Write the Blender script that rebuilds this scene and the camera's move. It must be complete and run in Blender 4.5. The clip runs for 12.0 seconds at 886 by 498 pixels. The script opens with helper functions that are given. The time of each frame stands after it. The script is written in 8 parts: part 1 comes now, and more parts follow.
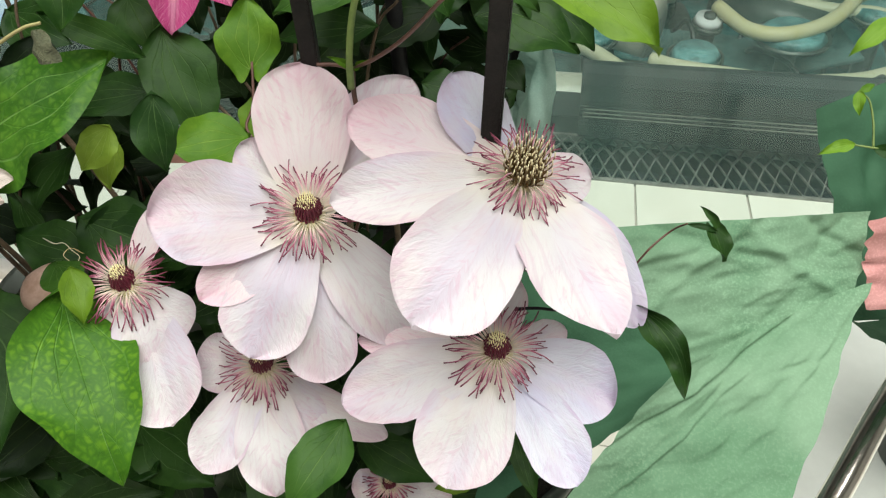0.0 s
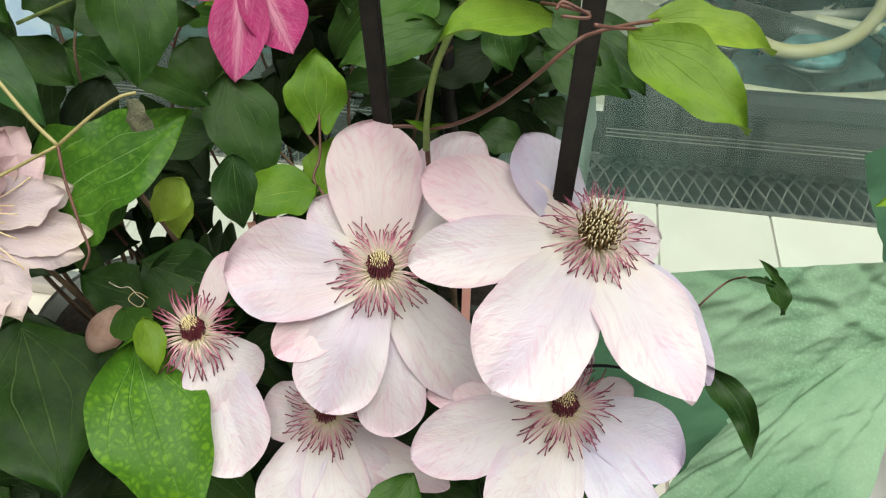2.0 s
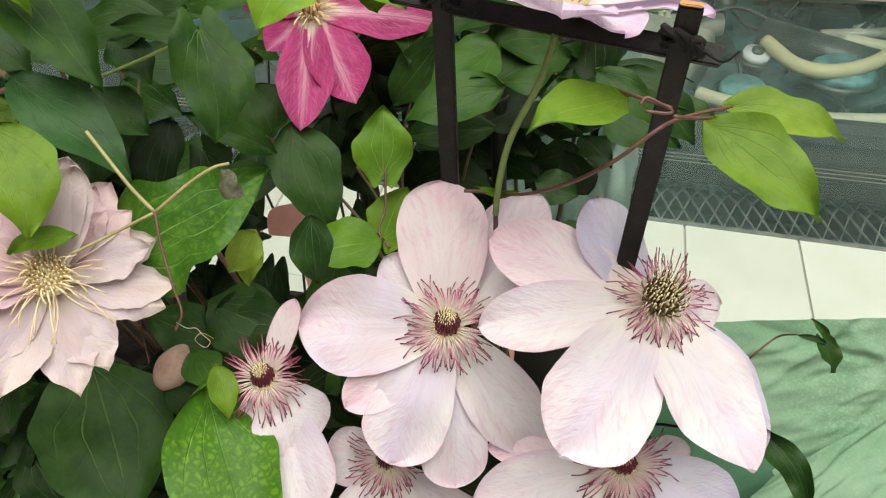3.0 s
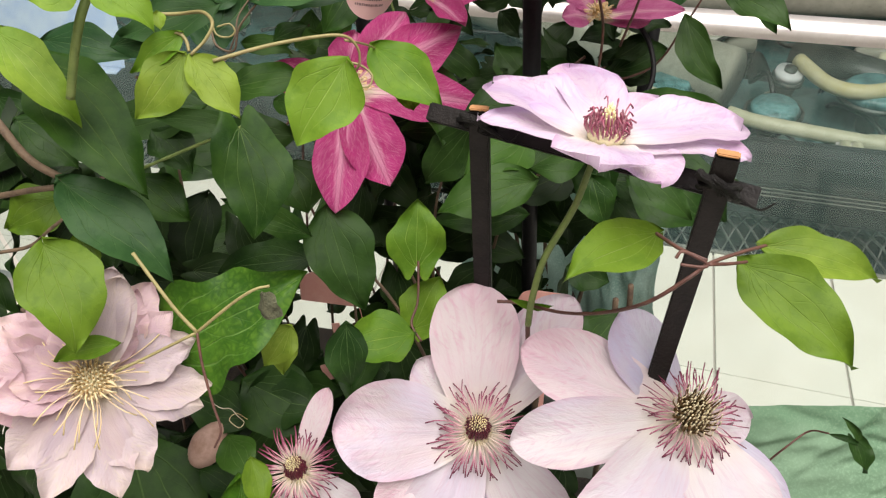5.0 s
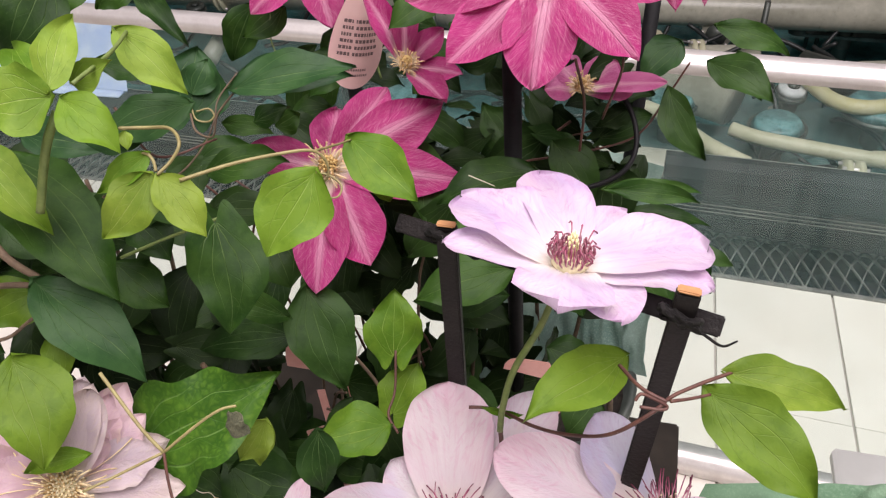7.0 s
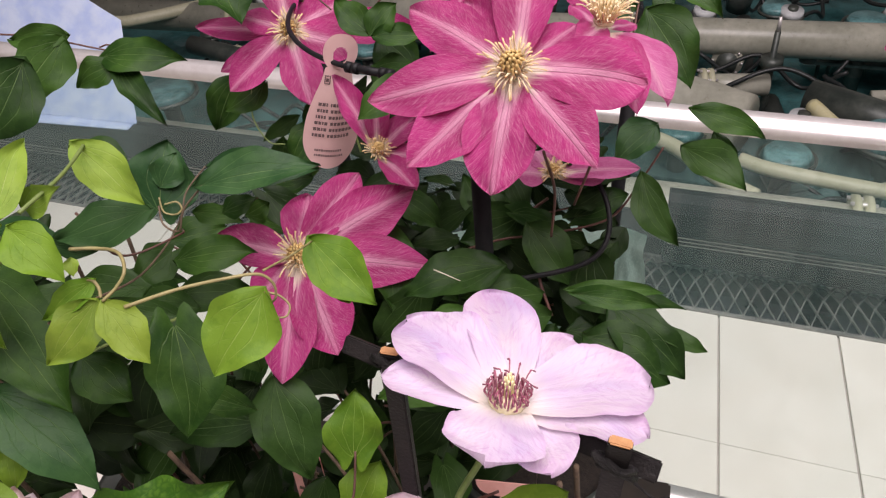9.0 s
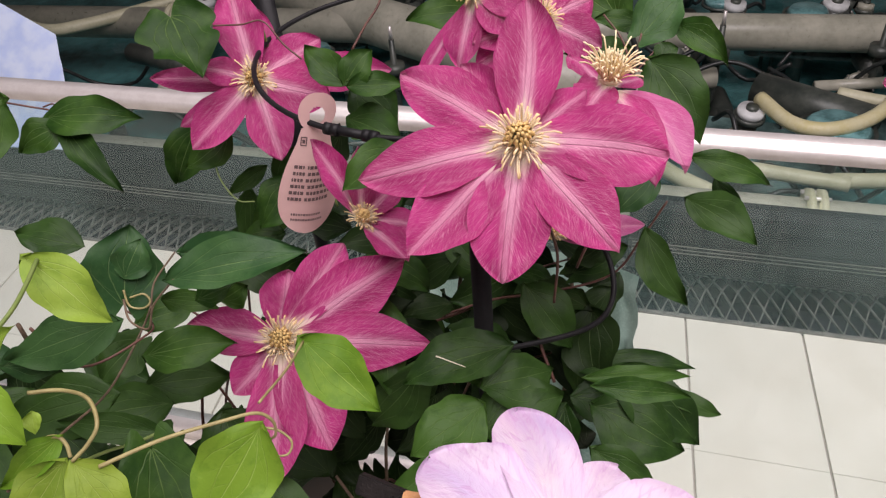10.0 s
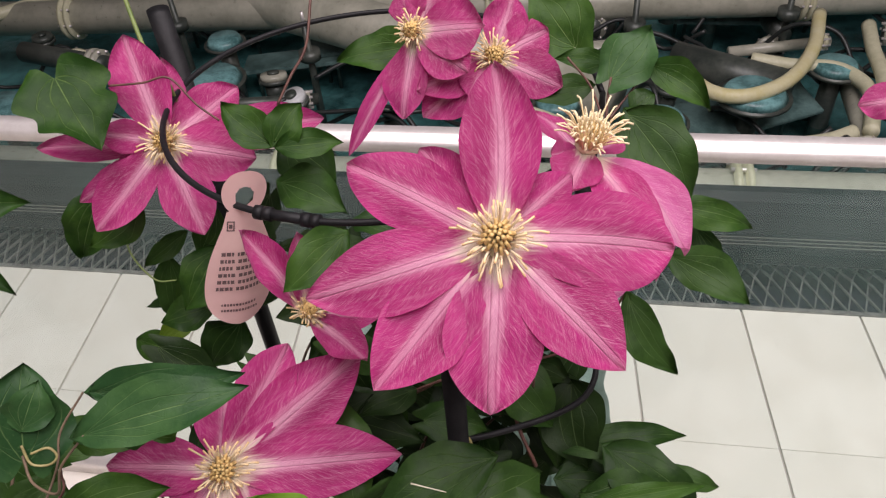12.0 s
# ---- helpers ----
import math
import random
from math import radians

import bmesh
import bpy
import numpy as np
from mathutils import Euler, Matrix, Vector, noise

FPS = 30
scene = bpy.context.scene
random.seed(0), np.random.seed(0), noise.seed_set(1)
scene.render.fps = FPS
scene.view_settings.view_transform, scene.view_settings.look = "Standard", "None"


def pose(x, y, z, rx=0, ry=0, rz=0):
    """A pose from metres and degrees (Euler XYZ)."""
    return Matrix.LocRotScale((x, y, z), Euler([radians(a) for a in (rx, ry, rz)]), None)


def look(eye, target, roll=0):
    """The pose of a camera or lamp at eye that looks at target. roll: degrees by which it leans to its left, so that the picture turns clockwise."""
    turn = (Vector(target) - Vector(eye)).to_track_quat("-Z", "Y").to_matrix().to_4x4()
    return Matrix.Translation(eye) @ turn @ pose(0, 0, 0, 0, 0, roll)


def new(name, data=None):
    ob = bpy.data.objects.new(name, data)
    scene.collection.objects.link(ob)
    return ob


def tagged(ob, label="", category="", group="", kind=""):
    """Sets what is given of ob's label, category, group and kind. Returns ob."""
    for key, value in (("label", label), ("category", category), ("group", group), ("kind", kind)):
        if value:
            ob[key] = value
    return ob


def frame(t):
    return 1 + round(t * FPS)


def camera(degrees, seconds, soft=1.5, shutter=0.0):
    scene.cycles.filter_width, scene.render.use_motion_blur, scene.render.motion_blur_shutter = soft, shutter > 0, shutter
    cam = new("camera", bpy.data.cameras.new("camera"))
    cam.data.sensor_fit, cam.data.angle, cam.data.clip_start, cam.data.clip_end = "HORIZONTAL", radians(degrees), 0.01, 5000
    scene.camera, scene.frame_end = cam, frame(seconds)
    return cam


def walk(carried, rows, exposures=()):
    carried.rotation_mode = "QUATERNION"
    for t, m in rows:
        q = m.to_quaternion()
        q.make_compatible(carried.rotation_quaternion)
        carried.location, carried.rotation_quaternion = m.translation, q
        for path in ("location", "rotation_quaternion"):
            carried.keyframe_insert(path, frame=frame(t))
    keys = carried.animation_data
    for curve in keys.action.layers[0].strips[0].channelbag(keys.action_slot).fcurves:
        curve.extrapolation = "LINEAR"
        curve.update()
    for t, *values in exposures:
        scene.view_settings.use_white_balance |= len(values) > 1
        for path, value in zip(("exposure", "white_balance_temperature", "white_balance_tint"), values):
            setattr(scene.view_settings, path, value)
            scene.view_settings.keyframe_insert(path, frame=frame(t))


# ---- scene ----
cam = camera(60.2, 12.0, 1.25)
PATH = [
    (0, (0.072, 0.044, 1.388), (-0.235, 1.465, 0.014), -4.4),
    (0.5, (0.07, 0.045, 1.393), (-0.238, 1.475, 0.028), -4.2),
    (1, (0.065, 0.046, 1.397), (-0.249, 1.477, 0.036), -4.2),
    (1.5, (0.056, 0.051, 1.405), (-0.263, 1.476, 0.038), -4.2),
    (2, (0.041, 0.052, 1.412), (-0.295, 1.483, 0.056), -4.4),
    (2.5, (0.026, 0.052, 1.426), (-0.327, 1.486, 0.077), -4.1),
    (3, (0.016, 0.055, 1.444), (-0.367, 1.488, 0.103), -4.3),
    (3.2, (0.012, 0.057, 1.449), (-0.377, 1.487, 0.106), -4.3),
    (4.8, (0.009, 0.082, 1.486), (-0.434, 1.51, 0.157), -5.2),
    (5, (0.007, 0.086, 1.489), (-0.441, 1.512, 0.160), -5.0),
    (5.5, (0.01, 0.091, 1.496), (-0.444, 1.52, 0.173), -4.9),
    (6, (0.012, 0.101, 1.510), (-0.444, 1.529, 0.186), -5.3),
    (6.5, (0.016, 0.114, 1.520), (-0.444, 1.542, 0.197), -5.4),
    (7, (0.019, 0.125, 1.526), (-0.448, 1.557, 0.211), -5.6),
    (7.2, (0.017, 0.133, 1.532), (-0.442, 1.559, 0.207), -5.7),
    (9, (0.045, 0.167, 1.562), (-0.463, 1.62, 0.285), -6.0),
    (9.5, (0.022, 0.199, 1.572), (-0.457, 1.653, 0.285), -6.6),
    (10, (0.0, 0.229, 1.577), (-0.386, 1.7, 0.279), -5.5),
    (10.5, (-0.012, 0.255, 1.592), (-0.354, 1.732, 0.288), -5.0),
    (11, (-0.02, 0.291, 1.597), (-0.296, 1.764, 0.273), -4.9),
    (11.5, (-0.028, 0.311, 1.586), (-0.266, 1.764, 0.233), -4.8),
    (12, (-0.034, 0.325, 1.584), (-0.233, 1.777, 0.223), -5.1),
]
walk(cam, [(t, look(eye, target, roll)) for t, eye, target, roll in PATH],
     ((0.0, 0.05, 6600, -2.0), (3.0, 0.05, 6850, 3.0), (5.5, 0.02, 6770, 14.0), (7.2, -0.02, 6600, 22.0), (9.0, -0.18, 6640, 24.0), (12.0, -0.23, 6640, 23.0)))

# ---- world and light ----
world = bpy.data.worlds.new("world")
scene.world = world
world.use_nodes = True
wn = world.node_tree.nodes
sky = wn.new("ShaderNodeTexSky")
sky.sky_type = "NISHITA"
sky.sun_disc = False
sky.sun_elevation = radians(58)
sky.sun_rotation = radians(20)
wn["Background"].inputs[1].default_value = 0.06
world.node_tree.links.new(sky.outputs[0], wn["Background"].inputs[0])

# daylight through the skylight of the hall
skylight_lamp = new("skylight_lamp", bpy.data.lights.new("skylight_lamp", "AREA"))
skylight_lamp.data.shape = "RECTANGLE"
skylight_lamp.data.size, skylight_lamp.data.size_y = 4.4, 4.4
skylight_lamp.data.energy = 485
skylight_lamp.data.color = (1.0, 0.975, 0.95)
skylight_lamp.matrix_world = pose(0.9, -0.1, 4.9, 0, 0, 0)
scene.view_settings.exposure = 0.0

# ---- helpers of this scene ----
WORLD = {}


def put(ob, m, parent=None):
    """Sets an object's pose in the world, under a parent whose pose is known."""
    WORLD[ob] = m
    if parent is None:
        ob.matrix_basis = m
    else:
        ob.parent = parent
        ob.matrix_basis = WORLD[parent].inverted() @ m
    return ob


def thing(name, at, label, category, group="", kind=""):
    ob = new(name)
    ob.empty_display_size = 0.05
    put(ob, Matrix.Translation(at))
    return tagged(ob, label, category, group, kind)


def mesh_of(name, verts, faces, material, uvs=None, smooth=True):
    me = bpy.data.meshes.new(name)
    me.from_pydata([tuple(v) for v in verts], [], faces)
    if uvs is not None:
        layer = me.uv_layers.new(name="UVMap")
        idx = np.empty(len(me.loops), dtype=np.int32)
        me.loops.foreach_get("vertex_index", idx)
        layer.data.foreach_set("uv", np.asarray(uvs, dtype=np.float32)[idx].ravel())
    if smooth:
        me.polygons.foreach_set("use_smooth", [True] * len(me.polygons))
    me.materials.append(material)
    me.update()
    return me


def part(name, bm, material, parent, label="", m=Matrix(), smooth=True):
    """A bmesh as one mesh object under a thing or a part; its coordinates are of the world, or of the pose m."""
    me = bpy.data.meshes.new(name)
    bm.to_mesh(me)
    bm.free()
    if smooth:
        me.polygons.foreach_set("use_smooth", [True] * len(me.polygons))
    me.materials.append(material)
    ob = new(name, me)
    put(ob, m, parent)
    return tagged(ob, label) if label else ob


def structure(name, bm, material, label, category, smooth=False):
    ob = part(name, bm, material, None, "", Matrix(), smooth)
    return tagged(ob, label, category, "", "structure")


def box(bm, lo, hi, bevel=0.0):
    r = bmesh.ops.create_cube(bm, size=1.0)
    c = [(a + b) / 2 for a, b in zip(lo, hi)]
    d = [b - a for a, b in zip(lo, hi)]
    for v in r["verts"]:
        v.co = Vector([c[i] + v.co[i] * d[i] for i in range(3)])
    if bevel:
        bmesh.ops.bevel(bm, geom=list({e for v in r["verts"] for e in v.link_edges}), offset=bevel, segments=2, affect="EDGES")
    return bm


def cyl(bm, a, b, r, r2=None, n=20, caps=True):
    a, b = Vector(a), Vector(b)
    q = (b - a).to_track_quat("Z", "Y").to_matrix().to_4x4()
    bmesh.ops.create_cone(bm, cap_ends=caps, segments=n, radius1=r, radius2=r if r2 is None else r2, depth=(b - a).length,
                          matrix=Matrix.Translation((a + b) / 2) @ q)
    return bm


def smooth_line(pts, per=8):
    """Catmull-Rom through the points."""
    p = [Vector(v) for v in pts]
    if len(p) == 2:
        return [p[0].lerp(p[1], i / per) for i in range(per + 1)]
    p = [p[0] * 2 - p[1]] + p + [p[-1] * 2 - p[-2]]
    out = []
    for i in range(1, len(p) - 2):
        a, b, c, d = p[i - 1:i + 3]
        for k in range(per):
            t = k / per
            out.append(0.5 * ((2 * b) + (c - a) * t + (2 * a - 5 * b + 4 * c - d) * t * t + (3 * b - a - 3 * c + d) * t ** 3))
    out.append(p[-2])
    return out


def tube_data(line, r0, r1, n=6, base=0):
    """Vertices, faces and (around, along) of a tube along a line."""
    verts, faces, uvs = [], [], []
    up = Vector((0.31, 0.17, 0.93))
    m = len(line)
    for i, c in enumerate(line):
        d = (line[min(i + 1, m - 1)] - line[max(i - 1, 0)])
        d = d.normalized() if d.length > 1e-9 else Vector((0, 0, 1))
        s = d.cross(up)
        s = s.normalized() if s.length > 1e-4 else d.orthogonal().normalized()
        u = s.cross(d)
        up = u
        r = r0 + (r1 - r0) * i / max(1, m - 1)
        for k in range(n):
            a = 2 * math.pi * k / n
            verts.append(c + (s * math.cos(a) + u * math.sin(a)) * r)
            uvs.append((k / n, i / max(1, m - 1)))
    for i in range(m - 1):
        for k in range(n):
            a, b = base + i * n + k, base + i * n + (k + 1) % n
            faces.append((a, b, b + n, a + n))
    faces.append(tuple(base + k for k in reversed(range(n))))
    faces.append(tuple(base + (m - 1) * n + k for k in range(n)))
    return verts, faces, uvs


def tube(name, pts, r0, r1, material, parent, label="", n=8, per=8):
    line = smooth_line(pts, per)
    v, f, uv = tube_data(line, r0, r1, n)
    ob = new(name, mesh_of(name, v, f, material, uv))
    put(ob, Matrix(), parent)
    return tagged(ob, label) if label else ob


# ---- materials ----
class Nodes:
    """Short forms for building a node material."""

    def __init__(self, name):
        self.mat = bpy.data.materials.new(name)
        self.mat.use_nodes = True
        self.tree = self.mat.node_tree
        self.tree.nodes.clear()
        self.out = self.tree.nodes.new("ShaderNodeOutputMaterial")

    def node(self, kind):
        return self.tree.nodes.new("ShaderNode" + kind)

    def link(self, a, b):
        if isinstance(a, (int, float)):
            b.default_value = a
        elif isinstance(a, tuple):
            b.default_value = a if len(a) == len(b.default_value) else (*a, 1.0)
        else:
            self.tree.links.new(a, b)

    def math(self, op, a, b=0.0, c=0.0, clamp=False):
        n = self.node("Math")
        n.operation, n.use_clamp = op, clamp
        self.link(a, n.inputs[0]), self.link(b, n.inputs[1]), self.link(c, n.inputs[2])
        return n.outputs[0]

    def smooth(self, x, lo, hi):
        n = self.node("MapRange")
        n.interpolation_type = "SMOOTHSTEP"
        self.link(x, n.inputs[0]), self.link(lo, n.inputs[1]), self.link(hi, n.inputs[2])
        return n.outputs[0]

    def mix(self, f, a, b):
        n = self.node("Mix")
        n.data_type = "RGBA"
        self.link(f, n.inputs[0]), self.link(a, n.inputs[6]), self.link(b, n.inputs[7])
        return n.outputs[2]

    def noise(self, scale, detail=3.0, rough=0.55, vec=None, dist=0.0):
        n = self.node("TexNoise")
        n.inputs["Scale"].default_value, n.inputs["Detail"].default_value = scale, detail
        n.inputs["Roughness"].default_value, n.inputs["Distortion"].default_value = rough, dist
        if vec is not None:
            self.link(vec, n.inputs["Vector"])
        return n.outputs[0]

    def obj(self):
        return self.node("TexCoord").outputs["Object"]

    def uv(self):
        """u across (0 at the middle, 1 at the edge), signed u, v along."""
        s = self.node("SeparateXYZ")
        self.tree.links.new(self.node("TexCoord").outputs["UV"], s.inputs[0])
        su = self.math("MULTIPLY_ADD", s.outputs[0], 2.0, -1.0)
        return self.math("ABSOLUTE", su), su, s.outputs[1]

    def vec(self, x, y, z=0.0):
        n = self.node("CombineXYZ")
        self.link(x, n.inputs[0]), self.link(y, n.inputs[1]), self.link(z, n.inputs[2])
        return n.outputs[0]

    def rand(self):
        return self.node("ObjectInfo").outputs["Random"]

    def bump(self, h, strength, distance=0.001):
        n = self.node("Bump")
        n.inputs["Strength"].default_value, n.inputs["Distance"].default_value = strength, distance
        self.link(h, n.inputs["Height"])
        return n.outputs[0]

    def surface(self, color, rough=0.5, metal=0.0, normal=None, spec=0.5, thin=0.0, thin_color=None, sheen=0.0):
        p = self.node("BsdfPrincipled")
        self.link(color, p.inputs["Base Color"]), self.link(rough, p.inputs["Roughness"]), self.link(metal, p.inputs["Metallic"])
        p.inputs["Specular IOR Level"].default_value = spec
        p.inputs["Sheen Weight"].default_value = sheen
        if normal is not None:
            self.link(normal, p.inputs["Normal"])
        s = p.outputs[0]
        if thin:
            t = self.node("BsdfTranslucent")
            self.link(color if thin_color is None else thin_color, t.inputs[0])
            if normal is not None:
                self.link(normal, t.inputs["Normal"])
            m = self.node("MixShader")
            m.inputs[0].default_value = thin
            self.tree.links.new(s, m.inputs[1]), self.tree.links.new(t.outputs[0], m.inputs[2])
            s = m.outputs[0]
        self.tree.links.new(s, self.out.inputs[0])
        return self.mat


def petal_pale(name, body, blush, edge, warm, cool=(0.70, 0.64, 0.80)):
    """Satin petal: white body with lilac and warm clouds, a blushed rim, faint veins that fork towards the edge."""
    n = Nodes(name)
    a, su, v = n.uv()
    rnd = n.rand()
    r = n.math("MULTIPLY", rnd, 37.0)
    half = n.math("MULTIPLY_ADD", n.math("SIGN", su), 7.0, r)
    fan = n.math("DIVIDE", su, n.math("MULTIPLY_ADD", v, 0.7, 0.35))
    lean = n.math("SUBTRACT", v, n.math("MULTIPLY", a, 0.55))
    vein = n.noise(1.0, 2, 0.5, n.vec(n.math("MULTIPLY", fan, 9.0), n.math("MULTIPLY", lean, 5.0), half), 0.5)
    fine = n.noise(1.0, 3, 0.6, n.vec(n.math("MULTIPLY", lean, 60.0), n.math("MULTIPLY", a, 6.0), half))
    cloud = n.noise(1.0, 3, 0.5, n.vec(n.math("MULTIPLY", su, 1.1), n.math("MULTIPLY", v, 1.5), n.math("ADD", r, 9.0)))
    tone = n.noise(1.0, 2, 0.5, n.vec(n.math("MULTIPLY", su, 0.8), n.math("MULTIPLY", v, 1.1), n.math("ADD", r, 21.0)))
    pucker = n.noise(1.0, 3, 0.55, n.vec(n.math("MULTIPLY", a, 4.0), n.math("MULTIPLY", n.math("SUBTRACT", v, n.math("MULTIPLY", a, 0.30)), 20.0), n.math("ADD", half, 4.0)), 0.8)
    rim = n.smooth(n.math("ADD", n.math("MAXIMUM", n.math("POWER", a, 2.4), n.math("MULTIPLY", v, 0.92)), n.math("MULTIPLY", n.math("SUBTRACT", vein, 0.5), 0.30)), 0.55, 1.05)
    c = n.mix(n.math("MULTIPLY", n.smooth(tone, 0.46, 0.70), 0.60), body, cool)
    c = n.mix(n.math("MULTIPLY", n.smooth(n.math("ADD", cloud, n.math("MULTIPLY", rnd, 0.12)), 0.50, 0.78), 0.50), c, warm)
    c = n.mix(n.math("MULTIPLY", n.smooth(vein, 0.50, 0.70), 0.30), c, blush)
    c = n.mix(n.math("MULTIPLY", rim, n.math("MULTIPLY_ADD", n.smooth(cloud, 0.34, 0.62), 0.50, 0.16)), c, edge)
    c = n.mix(n.math("MULTIPLY", n.math("MULTIPLY", n.smooth(pucker, 0.52, 0.70), n.smooth(v, 0.25, 0.7)), 0.48), c, edge)
    c = n.mix(n.math("MULTIPLY", n.smooth(fine, 0.50, 0.70), 0.16), c, blush)
    c = n.mix(n.math("MULTIPLY", n.smooth(v, 0.36, 0.0), 0.70), c, (0.86, 0.82, 0.66))
    h = n.math("ADD", n.math("MULTIPLY", fine, 0.22), n.math("ADD", n.math("MULTIPLY", vein, 0.35), n.math("MULTIPLY", n.math("MULTIPLY", pucker, n.smooth(v, 0.25, 0.75)), 0.8)))
    return n.surface(c, 0.46, 0, n.bump(h, 0.55, 0.0013), 0.34, 0.34, sheen=0.1)


def petal_pink(name, deep, mid, light):
    """Star petal: a pale bar along its middle and fine pale veins that feather out to the edge."""
    n = Nodes(name)
    a, su, v = n.uv()
    r = n.math("MULTIPLY", n.rand(), 51.0)
    half = n.math("MULTIPLY_ADD", n.math("SIGN", su), 7.0, r)
    warp = n.math("MULTIPLY", n.math("SUBTRACT", n.noise(1.0, 2, 0.5, n.vec(n.math("MULTIPLY", su, 3.0), n.math("MULTIPLY", v, 5.0), r)), 0.5), 0.10)
    feather = n.math("ADD", n.math("SUBTRACT", v, n.math("MULTIPLY", n.math("POWER", a, 0.8), 0.42)), warp)
    fine = n.noise(1.0, 2, 0.6, n.vec(n.math("MULTIPLY", feather, 175.0), n.math("MULTIPLY", a, 4.0), half))
    dash = n.noise(1.0, 2, 0.6, n.vec(n.math("MULTIPLY", feather, 300.0), n.math("MULTIPLY", a, 8.0), n.math("ADD", half, 3.0)))
    streak = n.noise(1.0, 3, 0.6, n.vec(n.math("MULTIPLY", su, 14.0), n.math("MULTIPLY", feather, 5.0), r))
    cloud = n.noise(1.0, 2, 0.5, n.vec(su, n.math("MULTIPLY", v, 2.0), r))
    bar = n.smooth(n.math("ADD", a, n.math("MULTIPLY", n.math("SUBTRACT", streak, 0.5), 0.40)), n.math("MULTIPLY_ADD", v, -0.26, 0.44), 0.0)
    c = n.mix(n.smooth(cloud, 0.3, 0.7), deep, mid)
    c = n.mix(n.math("MULTIPLY", n.smooth(streak, 0.50, 0.75), 0.16), c, light)
    c = n.mix(n.math("MULTIPLY", bar, n.math("MULTIPLY_ADD", v, -0.62, 0.90)), c, light)
    near = n.smooth(a, 1.0, 0.1)
    c = n.mix(n.math("MULTIPLY", n.smooth(fine, 0.53, 0.66), n.math("MULTIPLY_ADD", near, 0.22, 0.13)), c, light)
    c = n.mix(n.math("MULTIPLY", n.smooth(dash, 0.55, 0.66), n.math("MULTIPLY_ADD", near, -0.08, 0.18)), c, light)
    c = n.mix(n.math("MULTIPLY", n.smooth(fine, 0.47, 0.34), 0.34), c, deep)
    groove = n.smooth(n.math("ABSOLUTE", n.math("SUBTRACT", a, 0.085)), 0.030, 0.0)
    c = n.mix(n.math("MULTIPLY", groove, 0.30), c, deep)
    c = n.mix(n.math("MULTIPLY", n.smooth(n.math("ADD", v, n.math("ADD", n.math("MULTIPLY", a, 0.30), n.math("MULTIPLY", n.math("SUBTRACT", streak, 0.5), 0.30))), 0.30, 0.10), 0.9), c, (0.94, 0.84, 0.66))
    h = n.math("ADD", n.math("ADD", n.math("MULTIPLY", fine, 0.8), n.math("MULTIPLY", dash, 0.3)), n.math("MULTIPLY", groove, -0.9))
    return n.surface(c, 0.45, 0, n.bump(h, 0.55, 0.0012), 0.35, 0.32, sheen=0.1)


